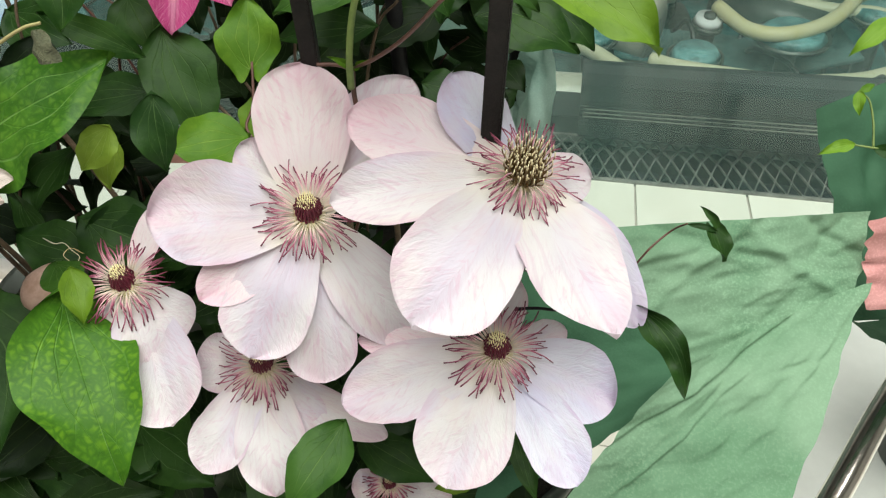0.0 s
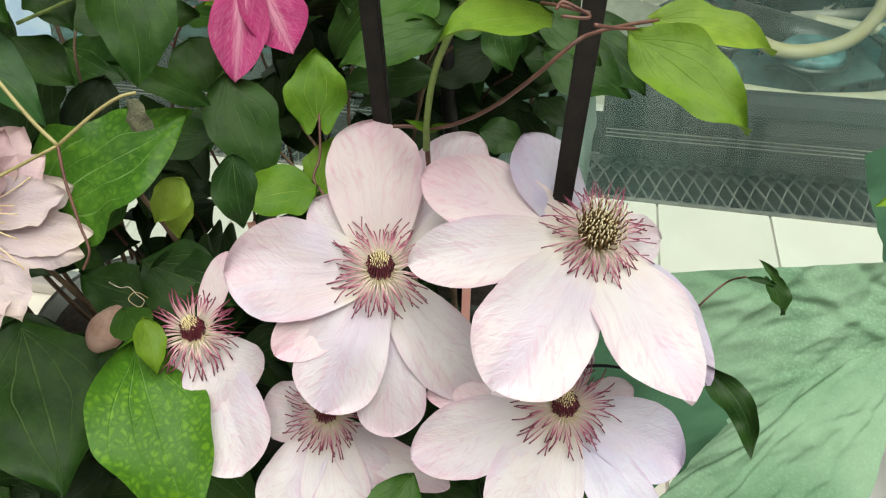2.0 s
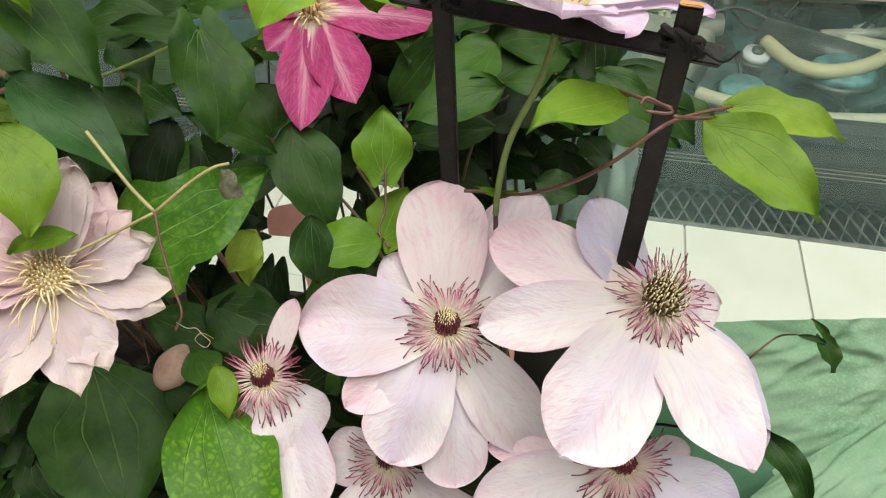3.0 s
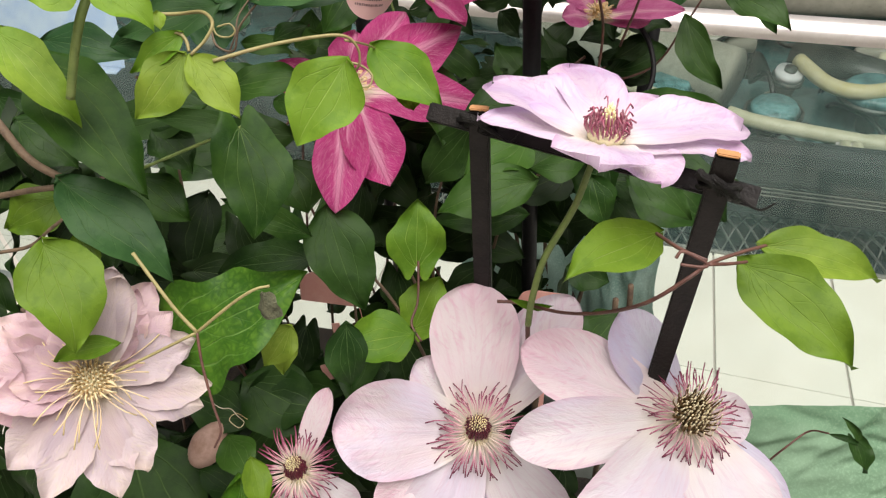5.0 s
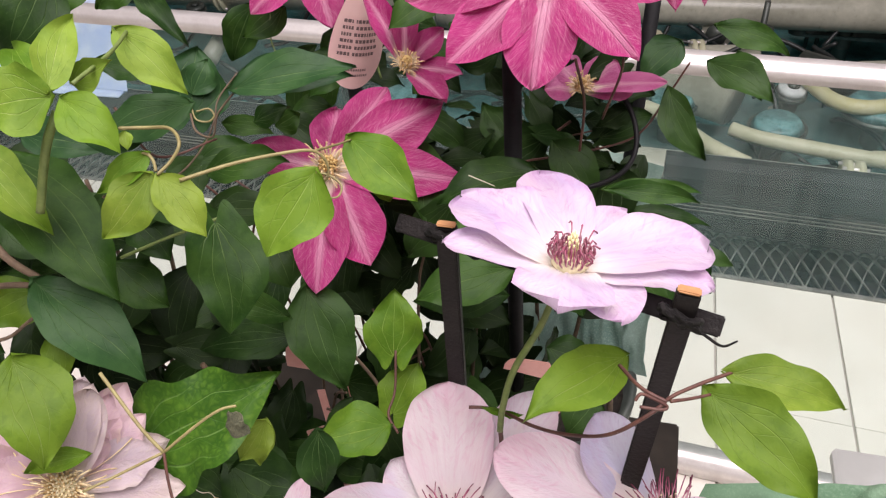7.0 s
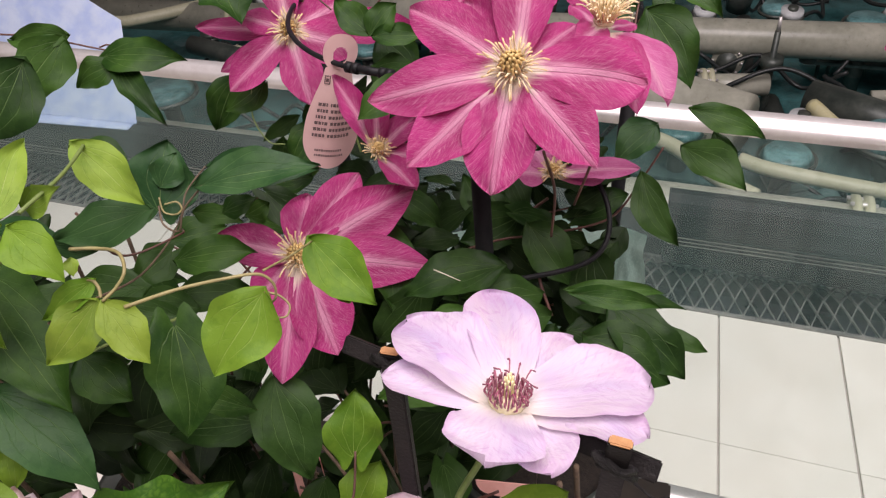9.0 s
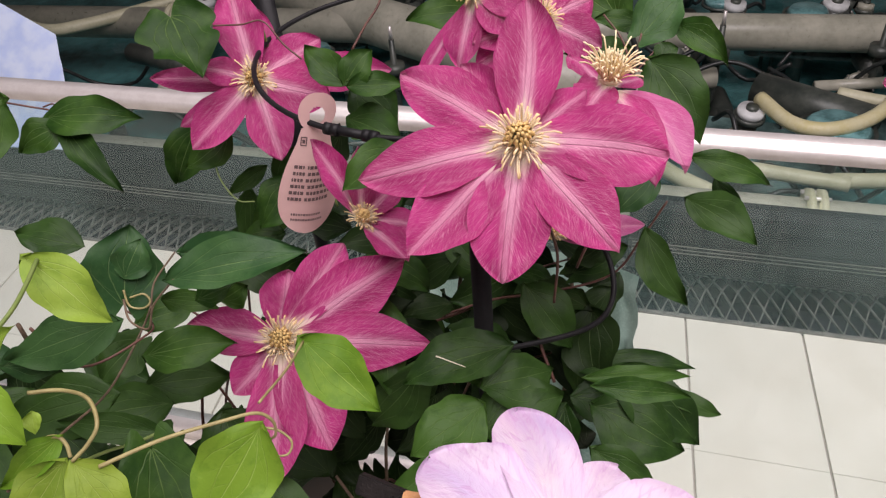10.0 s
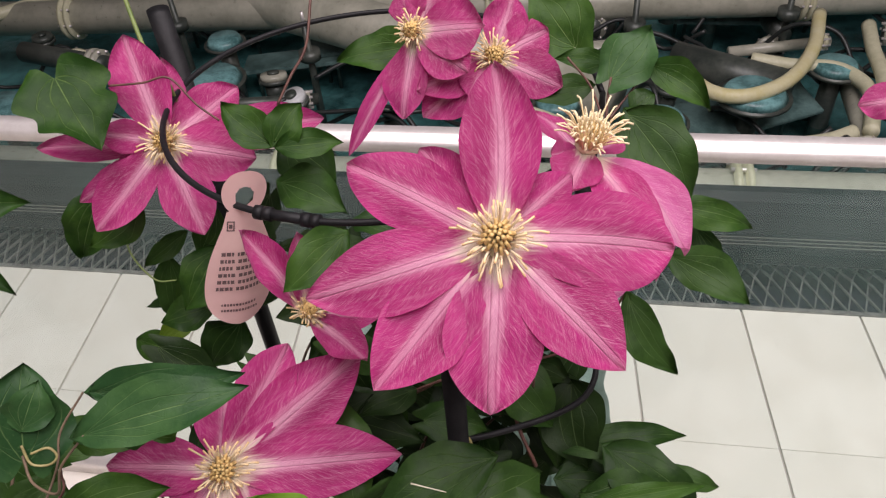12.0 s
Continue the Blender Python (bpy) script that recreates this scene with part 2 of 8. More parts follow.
def leaf_mat(name, dark, light, vein, rough=0.42, thin=0.18, mottle=0.0, spots=None):
    n = Nodes(name)
    a, su, v = n.uv()
    rnd = n.rand()
    r = n.math("MULTIPLY", rnd, 43.0)
    o = n.obj()
    cloud = n.noise(38.0, 3, 0.6, o)
    fine = n.noise(420.0, 3, 0.6, o)
    # ribs run from the base in arcs, with side veins between them
    arc = n.math("DIVIDE", a, n.math("ADD", 0.10, n.math("POWER", n.math("SINE", n.math("MULTIPLY", v, 3.0)), 0.8)))
    wob = n.math("MULTIPLY", n.math("SUBTRACT", n.noise(1.0, 2, 0.5, n.vec(n.math("MULTIPLY", su, 2.0), n.math("MULTIPLY", v, 4.0), r)), 0.5), 0.14)
    arcw = n.math("ADD", n.math("MULTIPLY", a, 1.0), wob)
    mid = n.smooth(a, 0.024, 0.006)
    rib1 = n.math("MULTIPLY", n.smooth(n.math("ABSOLUTE", n.math("SUBTRACT", arcw, n.math("MULTIPLY_ADD", n.math("SINE", n.math("MULTIPLY", v, 2.9)), 0.36, 0.02))), 0.020, 0.004), n.smooth(v, 0.90, 0.6))
    rib2 = n.math("MULTIPLY", n.smooth(n.math("ABSOLUTE", n.math("SUBTRACT", arcw, n.math("MULTIPLY_ADD", n.math("SINE", n.math("MULTIPLY", v, 2.6)), 0.80, 0.02))), 0.024, 0.004), n.smooth(v, 0.60, 0.3))
    side = n.math("FRACT", n.math("ADD", n.math("MULTIPLY", n.math("SUBTRACT", v, n.math("MULTIPLY", a, 0.34)), 5.0), n.math("ADD", wob, rnd)))
    side = n.math("MULTIPLY", n.smooth(n.math("ABSOLUTE", n.math("SUBTRACT", side, 0.5)), 0.04, 0.0), n.smooth(a, 0.95, 0.3))
    veins = n.math("MAXIMUM", n.math("MAXIMUM", mid, n.math("MULTIPLY", n.math("MAXIMUM", rib1, n.math("MULTIPLY", rib2, 0.7)), 0.75)), n.math("MULTIPLY", side, 0.16))
    c = n.mix(n.smooth(n.math("ADD", n.math("MULTIPLY", cloud, 0.85), n.math("MULTIPLY", rnd, 0.30)), 0.36, 0.70), dark, light)
    cell = n.node("TexVoronoi")
    cell.feature = "DISTANCE_TO_EDGE"
    cell.inputs["Scale"].default_value = 210.0 if mottle > 0.2 else 380.0
    warp = n.node("VectorMath")
    warp.operation = "ADD"
    big = n.node("TexNoise")
    big.inputs["Scale"].default_value = 120.0
    sc = n.node("VectorMath")
    sc.operation = "SCALE"
    sc.inputs["Scale"].default_value = 0.010
    n.tree.links.new(o, big.inputs["Vector"]), n.tree.links.new(big.outputs[1], sc.inputs[0])
    n.tree.links.new(o, warp.inputs[0]), n.tree.links.new(sc.outputs[0], warp.inputs[1])
    n.tree.links.new(warp.outputs[0], cell.inputs["Vector"])
    net = n.smooth(cell.outputs["Distance"], 0.0, 0.42)
    patch = n.math("MULTIPLY", n.smooth(n.noise(22.0, 2, 0.5, o), 0.24, 0.60), mottle or 0.12)
    c = n.mix(n.math("MULTIPLY", net, patch), c, spots or tuple(1.25 * k for k in light))
    faint = n.smooth(n.noise(1.0, 2, 0.5, n.vec(n.math("MULTIPLY", su, 2.2), n.math("MULTIPLY", v, 3.4), n.math("ADD", r, 5.0))), 0.30, 0.62)
    c = n.mix(n.math("MULTIPLY", n.math("MULTIPLY", veins, n.math("MULTIPLY_ADD", faint, 0.75, 0.25)), 0.62), c, vein)
    stain = n.noise(95.0, 4, 0.65, o)
    c = n.mix(n.math("MULTIPLY", n.smooth(stain, 0.50, 0.66), 0.42), c, dark)
    c = n.mix(n.math("MULTIPLY", n.smooth(stain, 0.46, 0.32), 0.35), c, light)
    c = n.mix(n.math("MULTIPLY", n.smooth(fine, 0.62, 0.8), 0.18), c, vein)
    h = n.math("ADD", n.math("MULTIPLY", veins, -1.0), n.math("ADD", n.math("MULTIPLY", cloud, 1.4), n.math("ADD", n.math("MULTIPLY", net, 0.06), n.math("MULTIPLY", fine, 0.12))))
    return n.surface(c, n.math("MULTIPLY_ADD", cloud, 0.2, rough - 0.1), 0, n.bump(h, 0.45, 0.0014), 0.15, thin)


def plain(name, c1, c2, scale, rough=0.5, metal=0.0, bump=0.2, dist=0.001, spec=0.5, thin=0.0, fine=6.0):
    """Two tones mixed by noise at two scales, with relief."""
    n = Nodes(name)
    o = n.obj()
    big, small = n.noise(scale, 3, 0.55, o), n.noise(scale * fine, 3, 0.6, o)
    f = n.smooth(n.math("ADD", n.math("MULTIPLY", big, 0.65), n.math("MULTIPLY", small, 0.35)), 0.3, 0.7)
    return n.surface(n.mix(f, c1, c2), n.math("MULTIPLY_ADD", small, 0.16, rough - 0.08), metal, n.bump(small, bump, dist), spec, thin)


def along(name, stops, rough=0.5, thin=0.0):
    """A colour ramp along the length of a filament."""
    n = Nodes(name)
    _, su, v = n.uv()
    ramp = n.node("ValToRGB")
    e = ramp.color_ramp.elements
    first, last = min(stops), max(stops)
    e[0].position, e[0].color = first[0], (*first[1], 1.0)
    e[1].position, e[1].color = last[0], (*last[1], 1.0)
    for p, c in sorted(stops)[1:-1]:
        e.new(p).color = (*c, 1.0)
    n.tree.links.new(v, ramp.inputs[0])
    return n.surface(ramp.outputs[0], rough, 0, None, 0.35, thin)


PALE = petal_pale("pale_petal", (0.645, 0.605, 0.63), (0.56, 0.38, 0.48), (0.56, 0.35, 0.47), (0.64, 0.51, 0.48), (0.54, 0.46, 0.62))
PALE_BLUE = petal_pale("bluish_pale_petal", (0.60, 0.585, 0.69), (0.53, 0.42, 0.59), (0.51, 0.38, 0.56), (0.61, 0.54, 0.57), (0.48, 0.45, 0.68))
LILAC = petal_pale("lilac_petal", (0.67, 0.56, 0.68), (0.52, 0.30, 0.55), (0.50, 0.28, 0.50), (0.66, 0.56, 0.56), (0.42, 0.30, 0.58))
BLUSH = petal_pale("blush_petal", (0.59, 0.49, 0.52), (0.49, 0.34, 0.41), (0.62, 0.54, 0.44), (0.58, 0.44, 0.42), (0.47, 0.38, 0.45))
BLUSH_PINK = petal_pale("pink_blush_petal", (0.66, 0.47, 0.53), (0.57, 0.33, 0.41), (0.72, 0.58, 0.50), (0.70, 0.50, 0.46), (0.57, 0.40, 0.49))
PINK = petal_pink("pink_petal", (0.33, 0.008, 0.115), (0.48, 0.021, 0.185), (0.88, 0.48, 0.62))
# Paler pink copy for petal backs, with their shaded side put into the colour
PINK_SHADED_BACK = petal_pink("pink_petal_shaded_reverse", (0.46, 0.06, 0.22), (0.62, 0.16, 0.36), (0.82, 0.48, 0.58))
# Darker copy of the leaf green: the inner foliage's shade put into its colour
LEAF_SHADE = leaf_mat("shaded_leaf", (0.005, 0.0145, 0.003), (0.0125, 0.029, 0.006), (0.075, 0.12, 0.04), 0.50, 0.08)
LEAF_DARK = leaf_mat("dark_leaf", (0.009, 0.029, 0.005), (0.025, 0.061, 0.011), (0.11, 0.18, 0.06), 0.46, 0.12)
LEAF_MID = leaf_mat("green_leaf", (0.012, 0.041, 0.006), (0.036, 0.086, 0.013), (0.15, 0.23, 0.075), 0.46, 0.18)
LEAF_LIGHT = leaf_mat("young_leaf", (0.068, 0.155, 0.011), (0.14, 0.25, 0.023), (0.30, 0.43, 0.10), 0.46, 0.24)
LEAF_YELLOW = leaf_mat("yellow_young_leaf", (0.11, 0.21, 0.020), (0.22, 0.33, 0.044), (0.42, 0.52, 0.18), 0.46, 0.26)
LEAF_OLIVE = leaf_mat("olive_young_leaf", (0.095, 0.165, 0.016), (0.18, 0.26, 0.032), (0.30, 0.38, 0.10), 0.46, 0.22)
LEAF_MOSS = leaf_mat("moss_green_leaf", (0.050, 0.105, 0.008), (0.105, 0.180, 0.016), (0.20, 0.28, 0.08), 0.46, 0.18)
LEAF_MOTTLED = leaf_mat("mottled_leaf", (0.020, 0.068, 0.006), (0.042, 0.115, 0.010), (0.14, 0.26, 0.07), 0.42, 0.16, 0.70, (0.12, 0.24, 0.014))
LEAF_BLOTCHED = leaf_mat("blotched_leaf", (0.026, 0.082, 0.008), (0.070, 0.165, 0.016), (0.20, 0.34, 0.10), 0.40, 0.16, 0.30, (0.15, 0.27, 0.03))
LEAF_GREYGREEN = leaf_mat("grey_green_leaf", (0.014, 0.048, 0.015), (0.035, 0.088, 0.026), (0.15, 0.24, 0.09), 0.42, 0.14)
LEAF_DEAD = plain("dry_leaf", (0.05, 0.055, 0.03), (0.14, 0.14, 0.08), 160, 0.8, 0, 0.7, 0.002)
STEM_RED = plain("red_brown_stem", (0.060, 0.022, 0.018), (0.125, 0.052, 0.036), 120, 0.55)
STEM_GREEN = plain("green_stem", (0.10, 0.15, 0.035), (0.17, 0.22, 0.06), 120, 0.55)
STEM_TAN = plain("tan_stem", (0.19, 0.155, 0.060), (0.30, 0.26, 0.11), 120, 0.55)
STEM_WOOD = plain("woody_stem", (0.07, 0.045, 0.03), (0.15, 0.10, 0.06), 90, 0.75, 0, 0.6)
BLACK_WOOD = plain("black_painted_wood", (0.006, 0.005, 0.005), (0.016, 0.013, 0.012), 90, 0.50, 0, 0.5, 0.001, 0.25)
BLACK_PLASTIC = plain("black_plastic", (0.006, 0.006, 0.007), (0.014, 0.014, 0.015), 60, 0.5, 0, 0.2, 0.001, 0.18)
TAPE = plain("black_tape", (0.006, 0.005, 0.005), (0.020, 0.018, 0.017), 260, 0.50, 0, 0.9, 0.002, 0.3)
CUT_WOOD = plain("orange_cut_wood", (0.33, 0.15, 0.055), (0.46, 0.24, 0.10), 300, 0.7)
FIL_PALE = along("maroon_tipped_filament", [(0.0, (0.86, 0.82, 0.60)), (1.0, (0.13, 0.02, 0.045)), (0.34, (0.84, 0.70, 0.62)), (0.52, (0.70, 0.40, 0.46)), (0.72, (0.40, 0.10, 0.18))], 0.5, 0.15)
FIL_LILAC = along("rose_filament", [(0.0, (0.74, 0.66, 0.42)), (0.2, (0.60, 0.36, 0.38)), (0.55, (0.33, 0.07, 0.13)), (1.0, (0.30, 0.12, 0.15))], 0.5, 0.1)
FIL_CREAM = along("cream_filament", [(0.0, (0.86, 0.78, 0.68)), (0.50, (0.90, 0.78, 0.56)), (1.0, (0.82, 0.58, 0.28))], 0.5, 0.15)
FIL_LONG = along("long_cream_filament", [(0.0, (0.74, 0.50, 0.42)), (0.5, (0.78, 0.60, 0.40)), (1.0, (0.80, 0.66, 0.34))], 0.5, 0.15)
BOSS_MAROON = along("maroon_anther", [(0.0, (0.22, 0.02, 0.05)), (0.7, (0.10, 0.010, 0.024)), (1.0, (0.10, 0.012, 0.025))], 0.4)
BOSS_BROWN = along("brown_anther", [(0.0, (0.35, 0.25, 0.10)), (0.45, (0.13, 0.075, 0.02)), (0.86, (0.12, 0.07, 0.02)), (1.0, (0.72, 0.62, 0.40))], 0.5)
STIGMA = along("cream_stigma", [(0.0, (0.55, 0.45, 0.18)), (1.0, (0.82, 0.74, 0.44))], 0.5)
FIL_BRUSH = along("bright_cream_filament", [(0.0, (0.78, 0.56, 0.26)), (0.4, (0.90, 0.74, 0.44)), (1.0, (0.92, 0.80, 0.54))], 0.5, 0.2)
BOSS_GOLD = along("golden_anther", [(0.0, (0.82, 0.70, 0.46)), (0.55, (0.72, 0.52, 0.24)), (0.85, (0.50, 0.33, 0.12)), (1.0, (0.60, 0.42, 0.17))], 0.5)
BOSS_TIP = along("cream_tipped_stigma", [(0.0, (0.13, 0.075, 0.02)), (0.62, (0.16, 0.09, 0.03)), (0.78, (0.70, 0.60, 0.38)), (1.0, (0.80, 0.72, 0.50))], 0.5)
BOSS_DULL = along("olive_brown_stigma", [(0.0, (0.30, 0.20, 0.08)), (1.0, (0.40, 0.27, 0.10))], 0.5)
RECEPT = plain("pale_receptacle", (0.62, 0.56, 0.32), (0.76, 0.68, 0.46), 300, 0.6)

# ---- the hall ----
FLOOR_END, KERB = 1.787, 2.0
TILE_X, TILE_Y, TILE_W, TILE_D = 0.263, 1.787, 0.302, 0.437


def tile_material():
    n = Nodes("floor_tile_glaze")
    o = n.obj()
    big, small = n.noise(5.0, 4, 0.6, o), n.noise(160.0, 3, 0.6, o)
    c = n.mix(n.smooth(big, 0.3, 0.7), (0.72, 0.675, 0.60), (0.80, 0.76, 0.69))
    c = n.mix(n.math("MULTIPLY", n.smooth(small, 0.55, 0.75), 0.25), c, (0.60, 0.56, 0.50))
    c = n.mix(n.math("MULTIPLY", n.rand(), 0.20), c, (0.58, 0.55, 0.49))
    return n.surface(c, n.math("MULTIPLY_ADD", big, 0.25, 0.22), 0, n.bump(small, 0.08, 0.001), 0.5)


TILE = tile_material()
GROUT = plain("grey_grout", (0.38, 0.33, 0.295), (0.47, 0.42, 0.38), 40, 0.85)
WALL_PAINT = plain("hall_wall_paint", (0.36, 0.35, 0.33), (0.42, 0.41, 0.39), 1.2, 0.7)
CEIL_PAINT = plain("hall_ceiling_paint", (0.36, 0.36, 0.35), (0.44, 0.44, 0.43), 1.2, 0.7)
STEEL = plain("brushed_steel", (0.74, 0.69, 0.67), (0.84, 0.80, 0.78), 30, 0.42, 0.55, 0.1)
KERB_MAT = plain("wet_dark_kerb", (0.012, 0.014, 0.014), (0.030, 0.033, 0.033), 5, 0.55, 0.0, 0.0, 0.001, 0.12)
MESH_STEEL = plain("worn_expanded_steel", (0.11, 0.105, 0.098), (0.30, 0.285, 0.26), 18, 0.45, 0.3, 0.1)
GUTTER = plain("gutter_grime", (0.010, 0.012, 0.014), (0.06, 0.065, 0.08), 12, 0.10)
POOL = plain("teal_pool_paint", (0.010, 0.035, 0.036), (0.15, 0.34, 0.34), 2.4, 0.5, 0, 0.2, 0.002, 0.5, 0.0, 7.0)
PIPE = plain("grey_green_pipe", (0.30, 0.30, 0.24), (0.47, 0.46, 0.38), 5, 0.30, 0, 0.15)
PIPE_DARK = plain("dark_pipe", (0.035, 0.045, 0.04), (0.10, 0.11, 0.095), 7, 0.4, 0.2, 0.2)
HOSE = plain("cream_hose", (0.46, 0.45, 0.30), (0.60, 0.58, 0.42), 12, 0.45, 0, 0.15)
HOSE_YELLOW = plain("yellowed_hose", (0.56, 0.50, 0.24), (0.64, 0.60, 0.40), 9, 0.45, 0, 0.15)
TEAL_COVER = plain("pale_teal_cover", (0.03, 0.10, 0.10), (0.20, 0.42, 0.43), 11, 0.35)
TRAY = plain("murky_teal_tray", (0.03, 0.065, 0.062), (0.13, 0.22, 0.21), 6, 0.4)
GROOVE = plain("pale_groove", (0.10, 0.095, 0.085), (0.30, 0.28, 0.24), 2.5, 0.6)
CAP_WHITE = plain("white_valve_cap", (0.56, 0.58, 0.58), (0.70, 0.71, 0.71), 30, 0.45)
CABLE = plain("black_cable", (0.010, 0.012, 0.012), (0.030, 0.035, 0.034), 20, 0.4)
CHROME = plain("chrome_tube", (0.60, 0.55, 0.50), (0.70, 0.66, 0.62), 30, 0.15, 1.0, 0.05)


def glass_mat():
    """Clear green-tinged glass with wiped smears; its dusty film also carries painted reflection haze."""
    n = Nodes("dusty_hazy_glass")
    g, t, d = n.node("BsdfGlossy"), n.node("BsdfTransparent"), n.node("BsdfDiffuse")
    g.inputs["Roughness"].default_value = 0.03
    t.inputs[0].default_value = (0.87, 0.965, 0.935, 1)
    # teal film colour: dirt plus the bright floor's reflected haze painted in
    d.inputs[0].default_value = (0.44, 0.74, 0.68, 1)
    fr = n.node("Fresnel")
    fr.inputs[0].default_value = 1.5
    o = n.obj()
    smear = n.noise(2.6, 3, 0.55, o, 0.6)
    dust_haze = n.node("MixShader")
    n.link(n.math("MULTIPLY_ADD", n.smooth(smear, 0.35, 0.70), 0.06, 0.09), dust_haze.inputs[0])
    n.tree.links.new(t.outputs[0], dust_haze.inputs[1]), n.tree.links.new(d.outputs[0], dust_haze.inputs[2])
    m = n.node("MixShader")
    n.link(n.math("MULTIPLY_ADD", fr.outputs[0], 0.5, 0.01), m.inputs[0])
    n.tree.links.new(dust_haze.outputs[0], m.inputs[1]), n.tree.links.new(g.outputs[0], m.inputs[2])
    n.tree.links.new(m.outputs[0], n.out.inputs[0])
    return n.mat


def water_mat():
    n = Nodes("pool_water")
    g, t = n.node("BsdfGlossy"), n.node("BsdfTransparent")
    g.inputs["Roughness"].default_value = 0.04
    t.inputs[0].default_value = (0.62, 0.86, 0.86, 1)
    fr = n.node("Fresnel")
    fr.inputs[0].default_value = 1.33
    b = n.bump(n.noise(7.0, 3, 0.5, n.obj()), 0.25, 0.02)
    n.tree.links.new(b, g.inputs["Normal"]), n.tree.links.new(b, fr.inputs["Normal"])
    m = n.node("MixShader")
    n.tree.links.new(fr.outputs[0], m.inputs[0])
    n.tree.links.new(t.outputs[0], m.inputs[1]), n.tree.links.new(g.outputs[0], m.inputs[2])
    n.tree.links.new(m.outputs[0], n.out.inputs[0])
    return n.mat


GLASS, WATER = glass_mat(), water_mat()

XL, XR, YB, YF, ROOF = -6.5, 6.5, -5.5, 9.0, 5.0
SKEW = 0.066


def skewed(y, x):
    """The pool's edge and the balustrade run slightly aslant across the hall."""
    return y - SKEW * (x - 0.5)


def skew(bm):
    for v in bm.verts:
        v.co.y = skewed(v.co.y, v.co.x)
    return bm


bm = bmesh.new()
box(bm, (XL, YB - 0.5, -0.30), (XR, FLOOR_END, -0.008))
floor = structure("floor", skew(bm), GROUT, "cream ceramic tiled hall floor with grey grout", "floor")

bm = bmesh.new()
box(bm, (XL, FLOOR_END, -0.30), (XR, KERB, -0.12))
structure("gutter", skew(bm), GUTTER, "dark wet drain gutter beneath a metal grille", "gutter")
bm = bmesh.new()
box(bm, (XL, FLOOR_END - 0.004, -0.02), (XR, FLOOR_END + 0.008, 0.006))
box(bm, (XL, KERB - 0.012, -0.02), (XR, KERB - 0.001, 0.006))
structure("trim", skew(bm), MESH_STEEL, "worn steel edging along the drain grille", "trim")

# pool kerb: a dark ledge with fine pale grooves along its upright face, carried over the drain
LEDGE = 1.895
prof = [(LEDGE + 0.004, 0.066), (LEDGE, 0.070), (LEDGE, 0.108)]
for k in range(6):
    z = 0.110 + 0.0125 * k
    prof += [(LEDGE, z), (LEDGE + 0.003, z + 0.002), (LEDGE + 0.003, z + 0.005), (LEDGE, z + 0.007)]
prof += [(LEDGE, 0.190), (LEDGE + 0.012, 0.235), (LEDGE + 0.030, 0.262), (LEDGE + 0.055, 0.276), (LEDGE + 0.085, 0.272), (LEDGE + 0.10, 0.255), (LEDGE + 0.10, 0.066)]
for x0, x1 in ((XL, -0.10), (0.094, XR)):
    bm = bmesh.new()
    rows = [[bm.verts.new((x, y, z)) for y, z in prof] for x in (x0, x1)]
    for i in range(len(prof)):
        j = (i + 1) % len(prof)
        bm.faces.new((rows[0][i], rows[1][i], rows[1][j], rows[0][j]))
    for r in rows:
        bm.faces.new(r)
    ledge = structure("pool_ledge", skew(bm), KERB_MAT, "dark grooved ledge along the fountain pool", "ledge")
    WORLD[ledge] = Matrix()
    for k in (2, 3, 4):
        z = 0.110 + 0.0125 * k
        bm = bmesh.new()
        box(bm, (x0 + 0.01, LEDGE + 0.0006, z + 0.0022), (x1 - 0.01, LEDGE + 0.004, z + 0.0048))
        part("groove_strip", skew(bm), GROOVE, ledge, smooth=False)
bm = bmesh.new()
box(bm, (XL, KERB, -0.99), (XR, KERB + 0.14, 0.0655), 0.003)
structure("pool_kerb", skew(bm), KERB_MAT, "dark wet stone kerb round the fountain pool", "kerb")

bm = bmesh.new()
box(bm, (XL, KERB + 0.14, -1.10), (XR, YF + 0.6, -0.98))
structure("pool_floor", skew(bm), POOL, "teal painted fountain pool floor", "pool floor")
bm = bmesh.new()
v = [bm.verts.new(c) for c in ((XL, KERB + 0.14, -0.84), (XR, KERB + 0.14, -0.84), (XR, YF + 0.6, -0.84), (XL, YF + 0.6, -0.84))]
bm.faces.new(v)
water = structure("water", skew(bm), WATER, "shallow clear rippled pool water", "water")
water.visible_shadow = False

for nm, lo, hi in (("wall_back", (XL, YB - 0.2, -0.3), (XR, YB, ROOF)), ("wall_far", (XL, YF, -1.1), (XR, YF + 0.2, ROOF)),
                   ("wall_west", (XL - 0.2, YB - 0.2, -1.1), (XL, YF + 0.2, ROOF)), ("wall_east", (XR, YB - 0.2, -1.1), (XR + 0.2, YF + 0.2, ROOF))):
    bm = bmesh.new()
    box(bm, lo, hi)
    structure(nm, bm, WALL_PAINT, "plain pale painted hall wall", "wall")
bm = bmesh.new()
SX0, SX1, SY0, SY1 = -1.4, 3.2, -2.4, 2.2
for lo, hi in (((XL, YB, ROOF), (XR, SY0, ROOF + 0.2)), ((XL, SY1, ROOF), (XR, YF, ROOF + 0.2)), ((XL, SY0, ROOF), (SX0, SY1, ROOF + 0.2)), ((SX1, SY0, ROOF), (XR, SY1, ROOF + 0.2))):
    box(bm, lo, hi)
structure("ceiling", bm, CEIL_PAINT, "white hall ceiling with a large open skylight", "ceiling")

